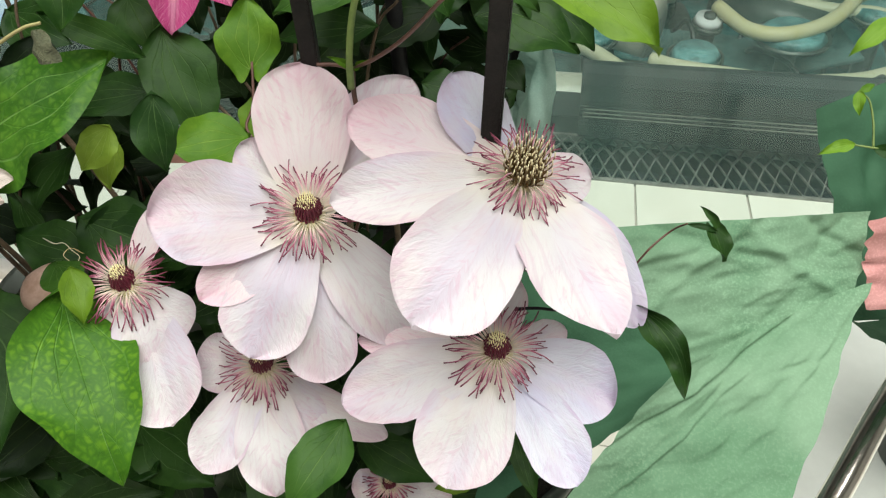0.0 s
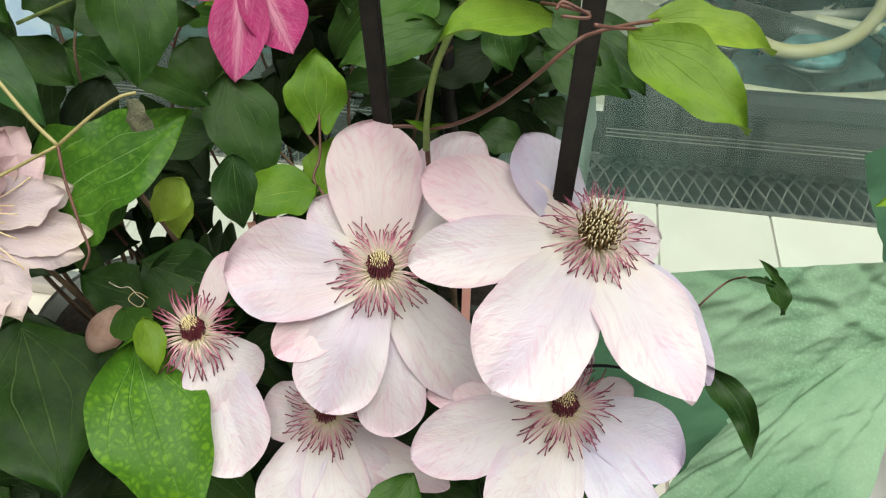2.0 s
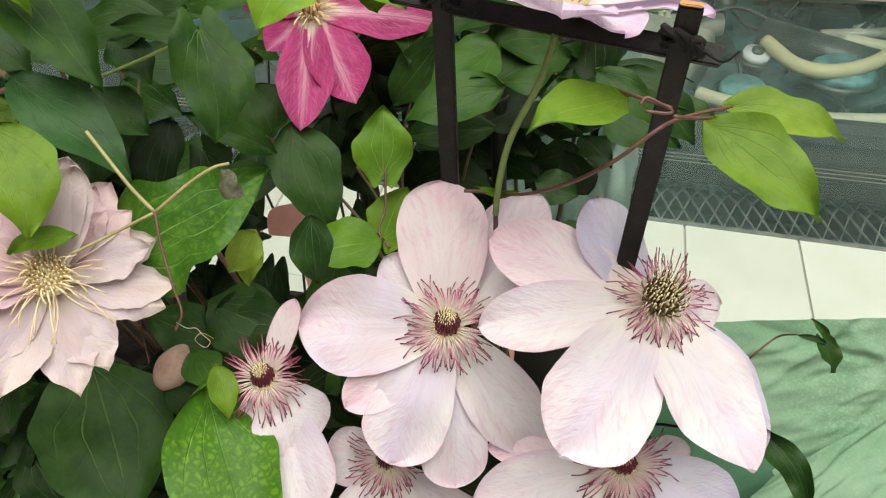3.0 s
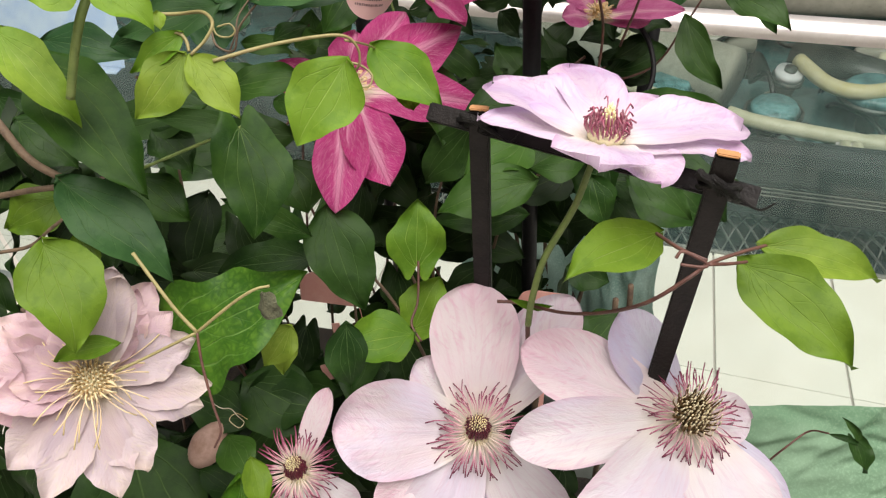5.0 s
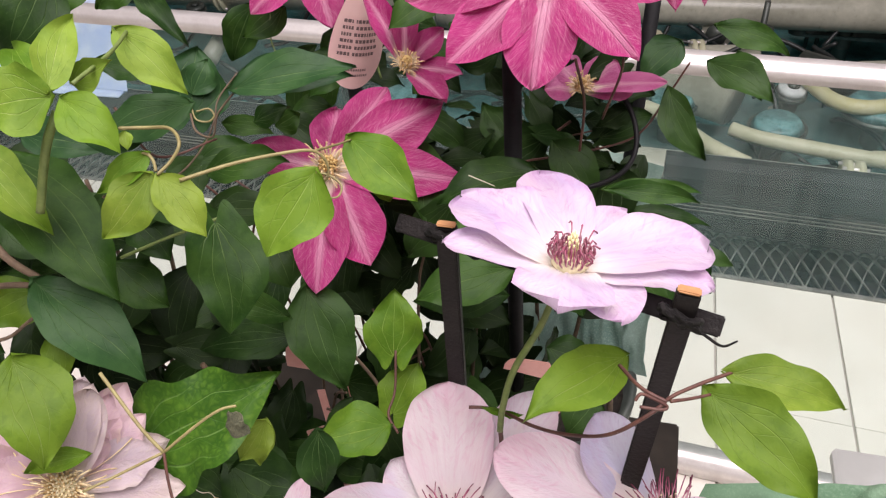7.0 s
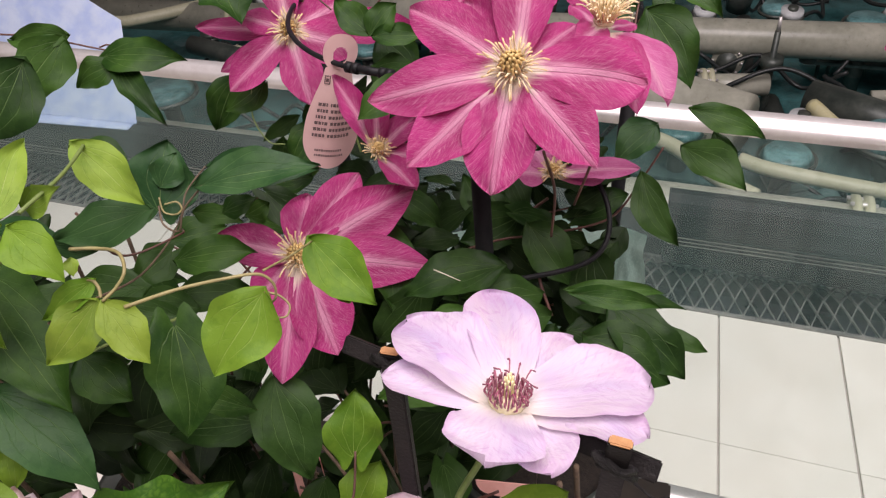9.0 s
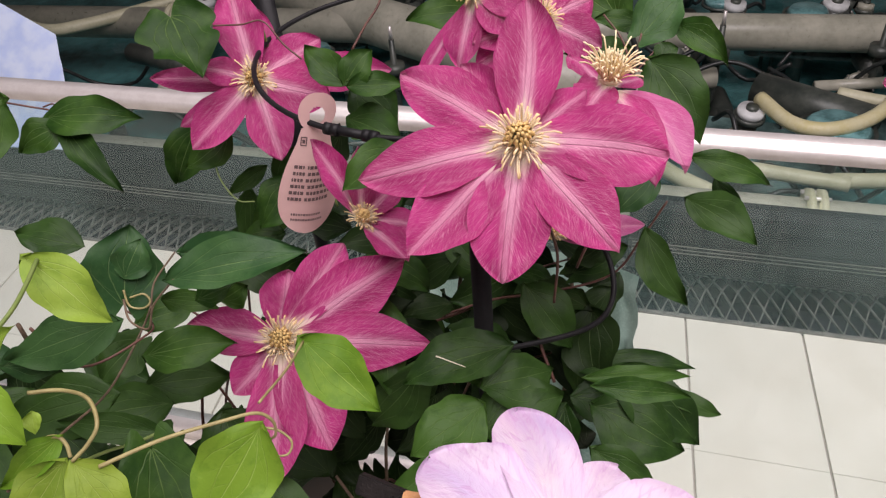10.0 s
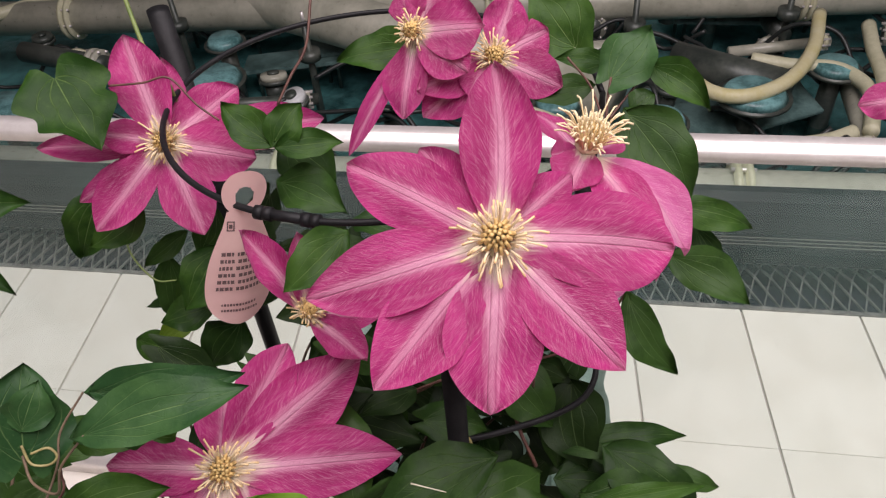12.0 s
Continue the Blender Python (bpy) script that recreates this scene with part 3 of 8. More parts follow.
# ---- glass balustrade ----
rail = thing("glass_balustrade", (0, 1.15, 0), "clear glass balustrade with a flat brushed steel handrail", "balustrade")
bm = bmesh.new()
box(bm, (-3.2, 1.128, 0.966), (3.2, 1.163, 0.993), 0.004)
part("handrail", skew(bm), STEEL, rail, "bright brushed steel handrail")
for x0, x1 in ((-3.2, -1.62), (-1.60, 1.60), (1.62, 3.2)):
    bm = bmesh.new()
    v = [bm.verts.new(c) for c in ((x0, 1.146, 0.02), (x1, 1.146, 0.02), (x1, 1.146, 0.968), (x0, 1.146, 0.968))]
    bm.faces.new(v)
    pane = part("pane", skew(bm), GLASS, rail, "clear glass pane", smooth=False)
    pane.visible_shadow = False
bm = bmesh.new()
box(bm, (-3.2, 1.120, 0.0), (3.2, 1.172, 0.055), 0.004)
part("bottom_rail", skew(bm), STEEL, rail)


# ---- fountain pool machinery ----
def pipe(name, a, b, r, mat, label, flanges=(), fr=1.35, group=""):
    a, b = Vector(a), Vector(b)
    ob = thing(name, a, label, "pipe", group)
    bm = bmesh.new()
    cyl(bm, a, b, r, n=28)
    part("pipe_body", bm, mat, ob)
    d = (b - a).normalized()
    for f in flanges:
        c = a + (b - a) * f
        for s in (-0.028, 0.012):
            bm = bmesh.new()
            cyl(bm, c + d * s, c + d * (s + 0.022), r * fr, n=28)
            part("flange", bm, PIPE if mat is not PIPE else HOSE, ob)
        side = d.orthogonal().normalized()
        for k in range(8):
            q = Matrix.Rotation(2 * math.pi * k / 8, 3, d) @ side
            bm = bmesh.new()
            cyl(bm, c + q * r * (fr - 0.13) - d * 0.04, c + q * r * (fr - 0.13) + d * 0.046, 0.008, n=6)
            part("bolt", bm, STEEL, ob)
    return ob


def valve(at, r, h, cap=CAP_WHITE, lean=(0.1, -0.1), stem=True):
    """A short valve body with a round cap and a bolt ring."""
    at = Vector(at)
    d = Vector((lean[0], lean[1], 1)).normalized()
    ob = thing("valve", at, "dark fountain valve with a round pale cap", "valve", "fountain valves")
    bm = bmesh.new()
    cyl(bm, at, at + d * h * 0.7, r * 0.72, r * 0.82, 16)
    part("valve_body", bm, PIPE_DARK, ob)
    bm = bmesh.new()
    cyl(bm, at + d * h * 0.7, at + d * h * 0.82, r * 1.15, n=24)
    part("collar", bm, PIPE_DARK, ob)
    bm = bmesh.new()
    cyl(bm, at + d * h * 0.82, at + d * h, r * 1.05, r * 0.97, 24)
    part("cap", bm, cap, ob)
    bm = bmesh.new()
    cyl(bm, at + d * h, at + d * (h * 1.08), r * 0.45, n=16)
    part("hub", bm, PIPE_DARK if stem else CAP_WHITE, ob)
    return ob


def hose(pts, r, mat, label, clamp=None):
    ob = thing("hose", pts[0], label, "hose", "fountain hoses")
    tube("hose_body", pts, r, r, mat, ob, n=12, per=10)
    if clamp is not None:
        p = Vector(pts[clamp])
        q = Vector(pts[clamp - 1])
        d = (p - q).normalized()
        bm = bmesh.new()
        cyl(bm, p - d * 0.03, p + d * 0.02, r * 1.25, n=16)
        part("clamp", bm, PIPE_DARK, ob)
    return ob

pipe("supply_pipe", (-4.5, skewed(2.56, -4.5), -0.23), (4.5, skewed(2.56, 4.5), -0.23), 0.10, PIPE, "thick grey-green fountain supply pipe with bolted flanges", (0.10, 0.395, 0.583, 0.80), 1.35)
pipe("branch_pipe", (-5.05, 4.74, -0.52), (5.70, 4.74, -0.52), 0.107, PIPE, "long grey-green pipe across the fountain pool", (0.2, 0.45, 0.62, 0.7), 1.3)
pipe("cross_pipe", (-3.46, 5.83, -0.48), (0.44, 3.66, -0.48), 0.154, PIPE, "thick slanting grey pipe in the fountain pool", (0.12, 0.88), 1.25)
pipe("far_pipe", (-6.12, 6.30, -0.42), (6.14, 6.30, -0.42), 0.123, PIPE, "far grey pipe across the fountain pool", (0.3, 0.55, 0.66))
pipe("dark_pipe", (0.79, 4.11, -0.55), (1.31, 3.78, -0.55), 0.094, PIPE_DARK, "short dark capped pipe stub")
for vx, vy, r, h in ((0.70, 3.79, 0.068, 0.20), (0.48, 5.70, 0.113, 0.28), (0.73, 5.08, 0.069, 0.22), (1.32, 5.11, 0.076, 0.22), (1.83, 5.07, 0.070, 0.25), (2.24, 5.11, 0.076, 0.22), (-3.17, 5.46, 0.099, 0.28), (-2.85, 5.07, 0.070, 0.25), (-1.50, 5.41, 0.096, 0.22), (-0.81, 5.36, 0.083, 0.22), (0.22, 5.06, 0.069, 0.22), (2.95, 5.18, 0.084, 0.25), (1.20, 6.22, 0.098, 0.25), (2.11, 6.29, 0.084, 0.25), (-0.27, 6.43, 0.084, 0.25), (-4.18, 5.74, 0.084, 0.25)):
    valve((vx, vy, -0.47 - h), r, h)
for jx, jy in ((0.60, 4.35), (1.45, 4.45), (2.4, 4.4), (-2.1, 4.5), (-1.2, 4.1)):
    nozzle = thing("fountain_jet", (jx, jy, -0.98), "dark upright fountain jet nozzle", "nozzle", "fountain jets")
    bm = bmesh.new()
    cyl(bm, (jx, jy, -0.98), (jx, jy, -0.30), 0.026, 0.016, 12)
    part("nozzle_body", bm, PIPE_DARK, nozzle)
    bm = bmesh.new()
    cyl(bm, (jx, jy, -0.50), (jx, jy, -0.45), 0.06, n=16)
    part("collar", bm, PIPE_DARK, nozzle)
    bm = bmesh.new()
    cyl(bm, (jx, jy, -0.30), (jx, jy, -0.22), 0.012, 0.009, 10)
    part("tip", bm, STEEL, nozzle)

# black cables that sag over the pool floor
cable_rng = random.Random(11)
for k in range(64):
    x, y = cable_rng.uniform(-3.0, 3.2), cable_rng.uniform(2.9, 5.6)
    pts = []
    ang = cable_rng.uniform(-0.5, 0.5) + (math.pi if k % 2 else 0)
    for i in range(6):
        pts.append((x, y, -0.80 + cable_rng.uniform(0, 0.34)))
        ang += cable_rng.uniform(-0.6, 0.6)
        x, y = x + 0.26 * math.cos(ang), min(5.9, max(2.75, y + 0.18 * math.sin(ang)))
    cable = thing("cable", pts[0], "black cable lying in the fountain pool", "cable", "pool cables")
    tube("cable_body", pts, 0.013, 0.013, CABLE, cable, n=6, per=6)
# teal domed covers on dark plates over the pool floor
for k in range(15):
    x, y = ((0.63, 3.44), (1.10, 3.66), (1.55, 3.90), (-1.25, 3.5), (-1.7, 3.9), (0.15, 3.6), (2.0, 3.5), (-0.7, 3.7))[k] if k < 8 else (cable_rng.uniform(-3.0, 3.2), cable_rng.uniform(3.2, 5.6))
    lamp = thing("pool_cover", (x, y, -0.98), "round pale teal cover on a dark post", "pool cover", "pool covers")
    r = cable_rng.uniform(0.10, 0.17)
    bm = bmesh.new()
    cyl(bm, (x, y, -0.98), (x, y, -0.52), 0.05, 0.05, 12)
    part("post", bm, PIPE_DARK, lamp)
    bm = bmesh.new()
    cyl(bm, (x, y, -0.52), (x, y, -0.505), r * 1.12, n=24)
    part("plate", bm, PIPE_DARK, lamp)
    bm = bmesh.new()
    cyl(bm, (x, y, -0.505), (x, y, -0.47), r, r * 0.8, 24)
    part("cover", bm, TEAL_COVER, lamp)

# dark pipe work between the main pipes
for k in range(22):
    x, y = cable_rng.uniform(-3.0, 3.2), cable_rng.uniform(3.1, 5.8)
    a = cable_rng.choice((0.2, 1.4, 1.7, 2.9))
    d = Vector((math.cos(a), math.sin(a), cable_rng.uniform(-0.1, 0.1))) * cable_rng.uniform(0.35, 0.8)
    p = Vector((x, y, cable_rng.uniform(-0.85, -0.48)))
    pipe("branch_fitting", p, p + d, cable_rng.uniform(0.03, 0.065), PIPE_DARK if k % 3 else PIPE, "short dark pipe fitting in the fountain pool", (0.1,) if k % 2 else (0.9,), 1.5, "pool fittings")
for k in range(22):
    valve((cable_rng.uniform(-3.0, 3.2), cable_rng.uniform(3.4, 6.0), -0.66), cable_rng.uniform(0.045, 0.075), cable_rng.uniform(0.15, 0.25), (PIPE_DARK, PIPE, CAP_WHITE)[k % 3], (cable_rng.uniform(-0.3, 0.3), cable_rng.uniform(-0.3, 0.3)))

# dark sheets that lie over the pool floor
for k in range(30):
    x, y, z = cable_rng.uniform(-3.0, 3.2), cable_rng.uniform(2.7, 5.6), cable_rng.uniform(-0.82, -0.62)
    a, w, d = cable_rng.uniform(-0.5, 0.5), cable_rng.uniform(0.25, 0.6), cable_rng.uniform(0.06, 0.16)
    cable_tray = thing("cable_tray", (x, y, -0.98), "murky teal flat cable tray on legs in the fountain pool", "cable tray", "cable trays")
    bm = bmesh.new()
    box(bm, (-w, -d, -0.012), (w, d, 0.012), 0.004)
    part("sheet_metal", bm, TRAY, cable_tray, "", Matrix.Translation((x, y, z)) @ Matrix.Rotation(a, 4, "Z") @ Matrix.Rotation(cable_rng.uniform(-0.25, 0.25), 4, "X"), smooth=False)
    for sx in (-0.8, 0.8):
        bm = bmesh.new()
        q = Matrix.Rotation(a, 3, "Z") @ Vector((w * sx, 0, 0))
        cyl(bm, (x + q.x, y + q.y, -0.98), (x + q.x, y + q.y, z), 0.012, n=8)
        part("leg", bm, PIPE_DARK, cable_tray)

# ---- leaves and petals ----
def width_leaf(v):
    """Egg-shaped with round shoulders and a drawn-out tip."""
    if v < 0.36:
        return math.sin(0.5 * math.pi * v / 0.36) ** 0.60
    k = (v - 0.36) / 0.64
    return max(0.0, 1 - k ** 1.9) ** 0.95 * (1 - 0.14 * math.exp(-((k - 0.86) / 0.12) ** 2))


def width_lobed(v):
    """An ivy-like leaf with two shallow shoulders and a drawn-out tip."""
    w = 0.55 + 0.45 * math.sin(0.5 * math.pi * min(1.0, v / 0.28))
    if v > 0.28:
        k = (v - 0.28) / 0.72
        w = (1 - k) ** 0.85 * (1 + 0.34 * math.exp(-((k - 0.48) / 0.17) ** 2)) - 0.10 * math.exp(-((k - 0.16) / 0.09) ** 2)
    return max(0.0, w)


def width_heart(v):
    if v < 0.36:
        return 0.50 + 0.50 * math.sin(0.5 * math.pi * v / 0.36)
    return max(0.0, 1 - ((v - 0.36) / 0.64) ** 1.5) ** 0.92


def width_lance(v):
    return 1.9 * v ** 0.62 * (1 - v) ** 0.95


def width_round(v):
    if v < 0.56:
        return 0.36 + 0.64 * math.sin(0.5 * math.pi * v / 0.56)
    k = (v - 0.56) / 0.44
    return max(0.0, 1 - k ** 2.5) ** 0.52


def width_star(v):
    a = 0.15 + 0.85 * math.sin(0.5 * math.pi * min(1.0, v / 0.55)) ** 1.1
    if v <= 0.55:
        return a
    k = (v - 0.55) / 0.45
    return max(0.0, 1 - k ** 2.25) ** 0.92 * (1 - 0.12 * k)


def width_narrow(v):
    return 0.22 + 0.78 * math.sin(math.pi * v ** 0.8) if v < 0.75 else max(0.0, (1 - ((v - 0.75) / 0.25) ** 1.3)) * (0.22 + 0.78 * math.sin(math.pi * 0.75 ** 0.8))


WIDTHS = {"bell": lambda v: 0.30 + 0.70 * v ** 0.6, "leaf": width_leaf, "lobed": width_lobed, "heart": width_heart, "lance": width_lance, "round": width_round, "star": width_star, "narrow": width_narrow}


def blade(name, base, tip, width, normal, material, parent, shape="leaf", cup=0.15, arch=0.08, ruffle=0.02, twist=0.0, seed=0, nu=8, nv=16, label="", bend=0.0, ragged=0.0):
    """A thin curved blade from base to tip: width across, cup lifts its edges, arch lifts its middle, bend sways it sideways, ruffle waves the edge (all as shares of its size)."""
    base, tip, n = Vector(base), Vector(tip), Vector(normal)
    y = tip - base
    length = y.length
    y.normalize()
    x = y.cross(n)
    if x.length < 1e-4:
        x = y.orthogonal()
    x.normalize()
    z = x.cross(y)
    rs = random.Random(seed * 7919 + 13)
    ph = [rs.uniform(0, 6.28) for _ in range(6)]
    sk = rs.uniform(-0.03, 0.03)
    sway, hang = (rs.uniform(-0.07, 0.07), rs.uniform(0.1, 0.9)) if name == "leaf" else (0.0, 0.0)
    drip, uneven = (rs.uniform(-0.5, 0.5), rs.uniform(-0.12, 0.12)) if name == "leaf" else (0.0, 0.0)
    fw = WIDTHS[shape]
    lobe = {"heart": 0.22, "lobed": 0.20, "leaf": 0.07}.get(shape, 0.0) * length
    verts, uvs, faces = [], [], []
    for j in range(nv + 1):
        v = j / nv
        w = 0.5 * width * max(fw(v), 0.004)
        cz = length * (arch * 4 * v * (1 - v) - 0.9 * hang * max(0.0, v - 0.66) ** 2)
        cx = length * (bend * 4 * v * (1 - v) + sk * math.sin(3.1 * v))
        cx += length * drip * max(0.0, v - 0.62) ** 2
        tw = twist * v
        for i in range(nu + 1):
            u = 2 * i / nu - 1
            wob = 1 + (uneven * u if name == "leaf" else 0.0) + (0.055 if name == "leaf" else 0.05) * math.sin(7 * v + ph[0] + (1 if u > 0 else 3)) + (0.030 if name == "leaf" else 0.02) * math.sin((19 + 4 * ph[5] / 6) * v + ph[1] + 2 * u)
            if ragged:
                wob += ragged * math.sin(31 * v + ph[4] + (0 if u > 0 else 1.7)) * v + 0.6 * ragged * math.sin(57 * v + ph[5]) * v
            px = u * w * wob
            pz = cup * width * (u * u) * (0.35 + 0.65 * v) * 0.5 + ruffle * width * (abs(u) ** 2) * math.sin(11 * v + ph[2] + (0 if u > 0 else 2.1)) \
                + 0.012 * width * math.sin(5 * u + 9 * v + ph[3]) + sway * width * u * math.sin(4.5 * v + ph[4]) - 0.018 * width * math.exp(-(u * 7) ** 2) * (1 - v)
            ct, st = math.cos(tw), math.sin(tw)
            verts.append((cx + px * ct - pz * st, v * length - lobe * math.sin(0.84 * math.pi * abs(u)) * (1 - v) ** 5, cz + px * st + pz * ct))
            uvs.append(((u * (min(1.0, fw(v) + 0.04) if name == "petal" else 1.0) + 1) / 2, v))
    for j in range(nv):
        for i in range(nu):
            a = j * (nu + 1) + i
            faces.append((a, a + 1, a + nu + 2, a + nu + 1))
    m = Matrix((x, y, z)).transposed().to_4x4()
    m.translation = base
    ob = new(name, mesh_of(name, verts, faces, material, uvs))
    put(ob, m, parent)
    return tagged(ob, label) if label else ob


COUNT = [0]


def leaf(plant, base, tip, width, normal, mat, cup=0.15, arch=0.08, shape="leaf", twist=0.0, bend=0.0, label="", ruffle=0.065):
    COUNT[0] += 1
    return blade("leaf", base, tip, width, normal, mat, plant, shape, cup, arch, ruffle, twist, COUNT[0], 10, 28, label, bend)


def petal_outline(v, wide, foot, shape, point):
    """Half width along a petal, 1 at its widest: it swells from a narrow foot and closes in a round or pointed end."""
    if v <= wide:
        return foot + (1 - foot) * math.sin(0.5 * math.pi * v / wide) ** 0.95
    k = (v - wide) / (1 - wide)
    p, q = (2.2, 0.60) if shape == "round" else (2.2, 0.74)
    p, q = p - 0.45 * point, q + 0.30 * point
    return max(0.0, 1 - k ** p) ** q * (1 - 0.10 * point * math.sin(math.pi * k))


def petal(flower, tip, width, mat, shape="round", wide=0.58, bend=0.0, cup=0.12, arch=0.045, curl=0.05, ruffle=0.055, foot=None, point=None, drop=0.0, ragged=0.0, twist=0.0, start=0.004, label=""):
    """A petal from near the flower's middle out to its tip: ribs along its middle, waved and finely puckered edges."""
    COUNT[0] += 1
    seed = COUNT[0]
    m = WORLD[flower]
    c, n = m.translation, m.col[2].to_3d()
    tip = Vector(tip)
    base = c + (tip - c).normalized() * start - n * (0.002 + drop)
    foot = (0.34 if shape == "round" else 0.24) if foot is None else foot
    point = (0.0 if shape == "round" else 0.45) if point is None else point
    y = tip - base
    length = y.length
    y.normalize()
    x = y.cross(n).normalized()
    z = x.cross(y)
    rs = random.Random(seed * 7919 + 13)
    ph = [rs.uniform(0, 6.28) for _ in range(6)]
    off = Vector((rs.uniform(0, 90), rs.uniform(0, 90), rs.uniform(0, 90)))
    nick, nick_at, lopsided = rs.uniform(0.0, 0.022), rs.uniform(-0.5, 0.5), rs.uniform(-0.06, 0.06)
    nu, nv = 18, 34
    verts, uvs, faces = [], [], []
    for j in range(nv + 1):
        v = 1 - (1 - j / nv) ** 1.25
        f = petal_outline(v, wide, foot, shape, point)
        w = 0.5 * width * max(f, 0.006)
        cz = length * (arch * 4 * v * (1 - v) + curl * (0.16 - max(0.0, v - 0.6) ** 2) * min(1.0, 2.5 * v) - 0.16 * curl * v)
        cx = length * bend * 4 * v * (1 - v)
        for i in range(nu + 1):
            u = 2 * i / nu - 1
            side = 1 if u > 0 else -1
            edge = noise.noise(Vector((v * 3.1, side * 5.0, 0)) + off)
            fine = noise.noise(Vector((v * 13.0, side * 5.0, 3)) + off)
            wob = 1 + side * lopsided * math.sin(math.pi * v) + 0.10 * edge * v + 0.035 * fine * v
            if ragged:
                wob += ragged * (1.1 * math.sin(27 * v + ph[4] + side) + 0.8 * math.sin(49 * v + ph[5] + 2 * side)) * v * v
            px = u * w * wob
            a = abs(u)
            wave = noise.noise(Vector((v * 4.2, side * 2.0, 11)) + off)
            pz = 0.5 * cup * width * a ** 2.2 * (0.35 + 0.65 * v) + (1.5 if shape == "round" else 2.3) * ruffle * width * a ** 2.4 * wave * min(1.0, 1.6 * v)
            pz += 0.085 * width * noise.noise(Vector((u * 1.1, v * 2.3, 5)) + off) * min(1.0, 2 * v)
            pz += 0.016 * width * noise.noise(Vector((u * 4.5 + 2 * v, v * 15.0, 8)) + off) * a * v
            rib = math.exp(-(u / 0.07) ** 2) - 0.8 * math.exp(-((a - 0.15) / 0.07) ** 2) + 0.5 * math.exp(-((a - 0.30) / 0.10) ** 2)
            pz += 0.016 * width * rib * (1 - 0.75 * v)
            tw = twist * v
            ct, st = math.cos(tw), math.sin(tw)
            py = v * length - nick * length * math.exp(-((u - nick_at) / 0.22) ** 2) * v ** 10
            verts.append((cx + px * ct - pz * st, py, cz + px * st + pz * ct))
            uvs.append(((u * min(1.0, f + 0.04) + 1) / 2, v))
    for j in range(nv):
        for i in range(nu):
            k = j * (nu + 1) + i
            faces.append((k, k + 1, k + nu + 2, k + nu + 1))
    q = Matrix((x, y, z)).transposed().to_4x4()
    q.translation = base
    ob = new("petal", mesh_of("petal", verts, faces, mat, uvs))
    put(ob, q, flower)
    return tagged(ob, label) if label else ob


def flower_pose(c, n):
    n = Vector(n).normalized()
    q = n.to_track_quat("Z", "Y")
    return Matrix.Translation(c) @ q.to_matrix().to_4x4()


def filaments(name, flower, count, r_in, r_out, lift, rad, mat, seed, spread=(0.75, 1.1), hook=0.25, label="", lift0=0.0, fall=2.2):
    """Curved hairs that spread out round the flower's axis; its own mesh."""
    rs = random.Random(seed)
    verts, faces, uvs = [], [], []
    for k in range(count):
        a = 2 * math.pi * (k + rs.uniform(-0.5, 0.5)) / count
        ln = r_out * rs.uniform(*spread)
        up = lift * rs.uniform(0.5, 1.5)
        bend = rs.uniform(-hook, hook)
        pts = []
        for i in range(6):
            s = i / 5
            rr = r_in + (ln - r_in) * s
            aa = a + bend * s * s
            z = lift0 + up * math.sin(min(1.0, s * 1.15) * fall) + rs.uniform(-0.06, 0.06) * up * s
            pts.append(Vector((rr * math.cos(aa), rr * math.sin(aa), z)))
        v, f, u = tube_data(pts, rad * 0.7, rad, 4, len(verts))
        verts += v
        faces += f
        uvs += u
    ob = new(name, mesh_of(name, verts, faces, mat, uvs))
    put(ob, WORLD[flower], flower)
    return tagged(ob, label) if label else ob


def tuft(name, flower, count, r_base, r_top, h, rad, mat, seed, label="", z0=0.0, curl=0.0, lean=(0, 0)):
    """A dome of upright hairs on the flower's axis; its own mesh."""
    rs = random.Random(seed)
    verts, faces, uvs = [], [], []
    for k in range(count):
        q = math.sqrt((k + 0.5) / count)
        a = k * 2.39996
        x0, y0 = q * r_base * math.cos(a), q * r_base * math.sin(a)
        hh = h * (1 - 0.45 * q * q) * rs.uniform(0.9, 1.1)
        b = q * r_top
        x1, y1 = b * math.cos(a) + lean[0], b * math.sin(a) + lean[1]
        pts = [Vector((x0, y0, z0)), Vector((x0 + (x1 - x0) * 0.6 + x0 * curl, y0 + (y1 - y0) * 0.6 + y0 * curl, z0 + hh * 0.6)), Vector((x1, y1, z0 + hh))]
        v, f, u = tube_data(smooth_line(pts, 3), rad, rad * 0.8, 4, len(verts))
        verts += v
        faces += f
        uvs += u
    ob = new(name, mesh_of(name, verts, faces, mat, uvs))
    put(ob, WORLD[flower], flower)
    return tagged(ob, label) if label else ob


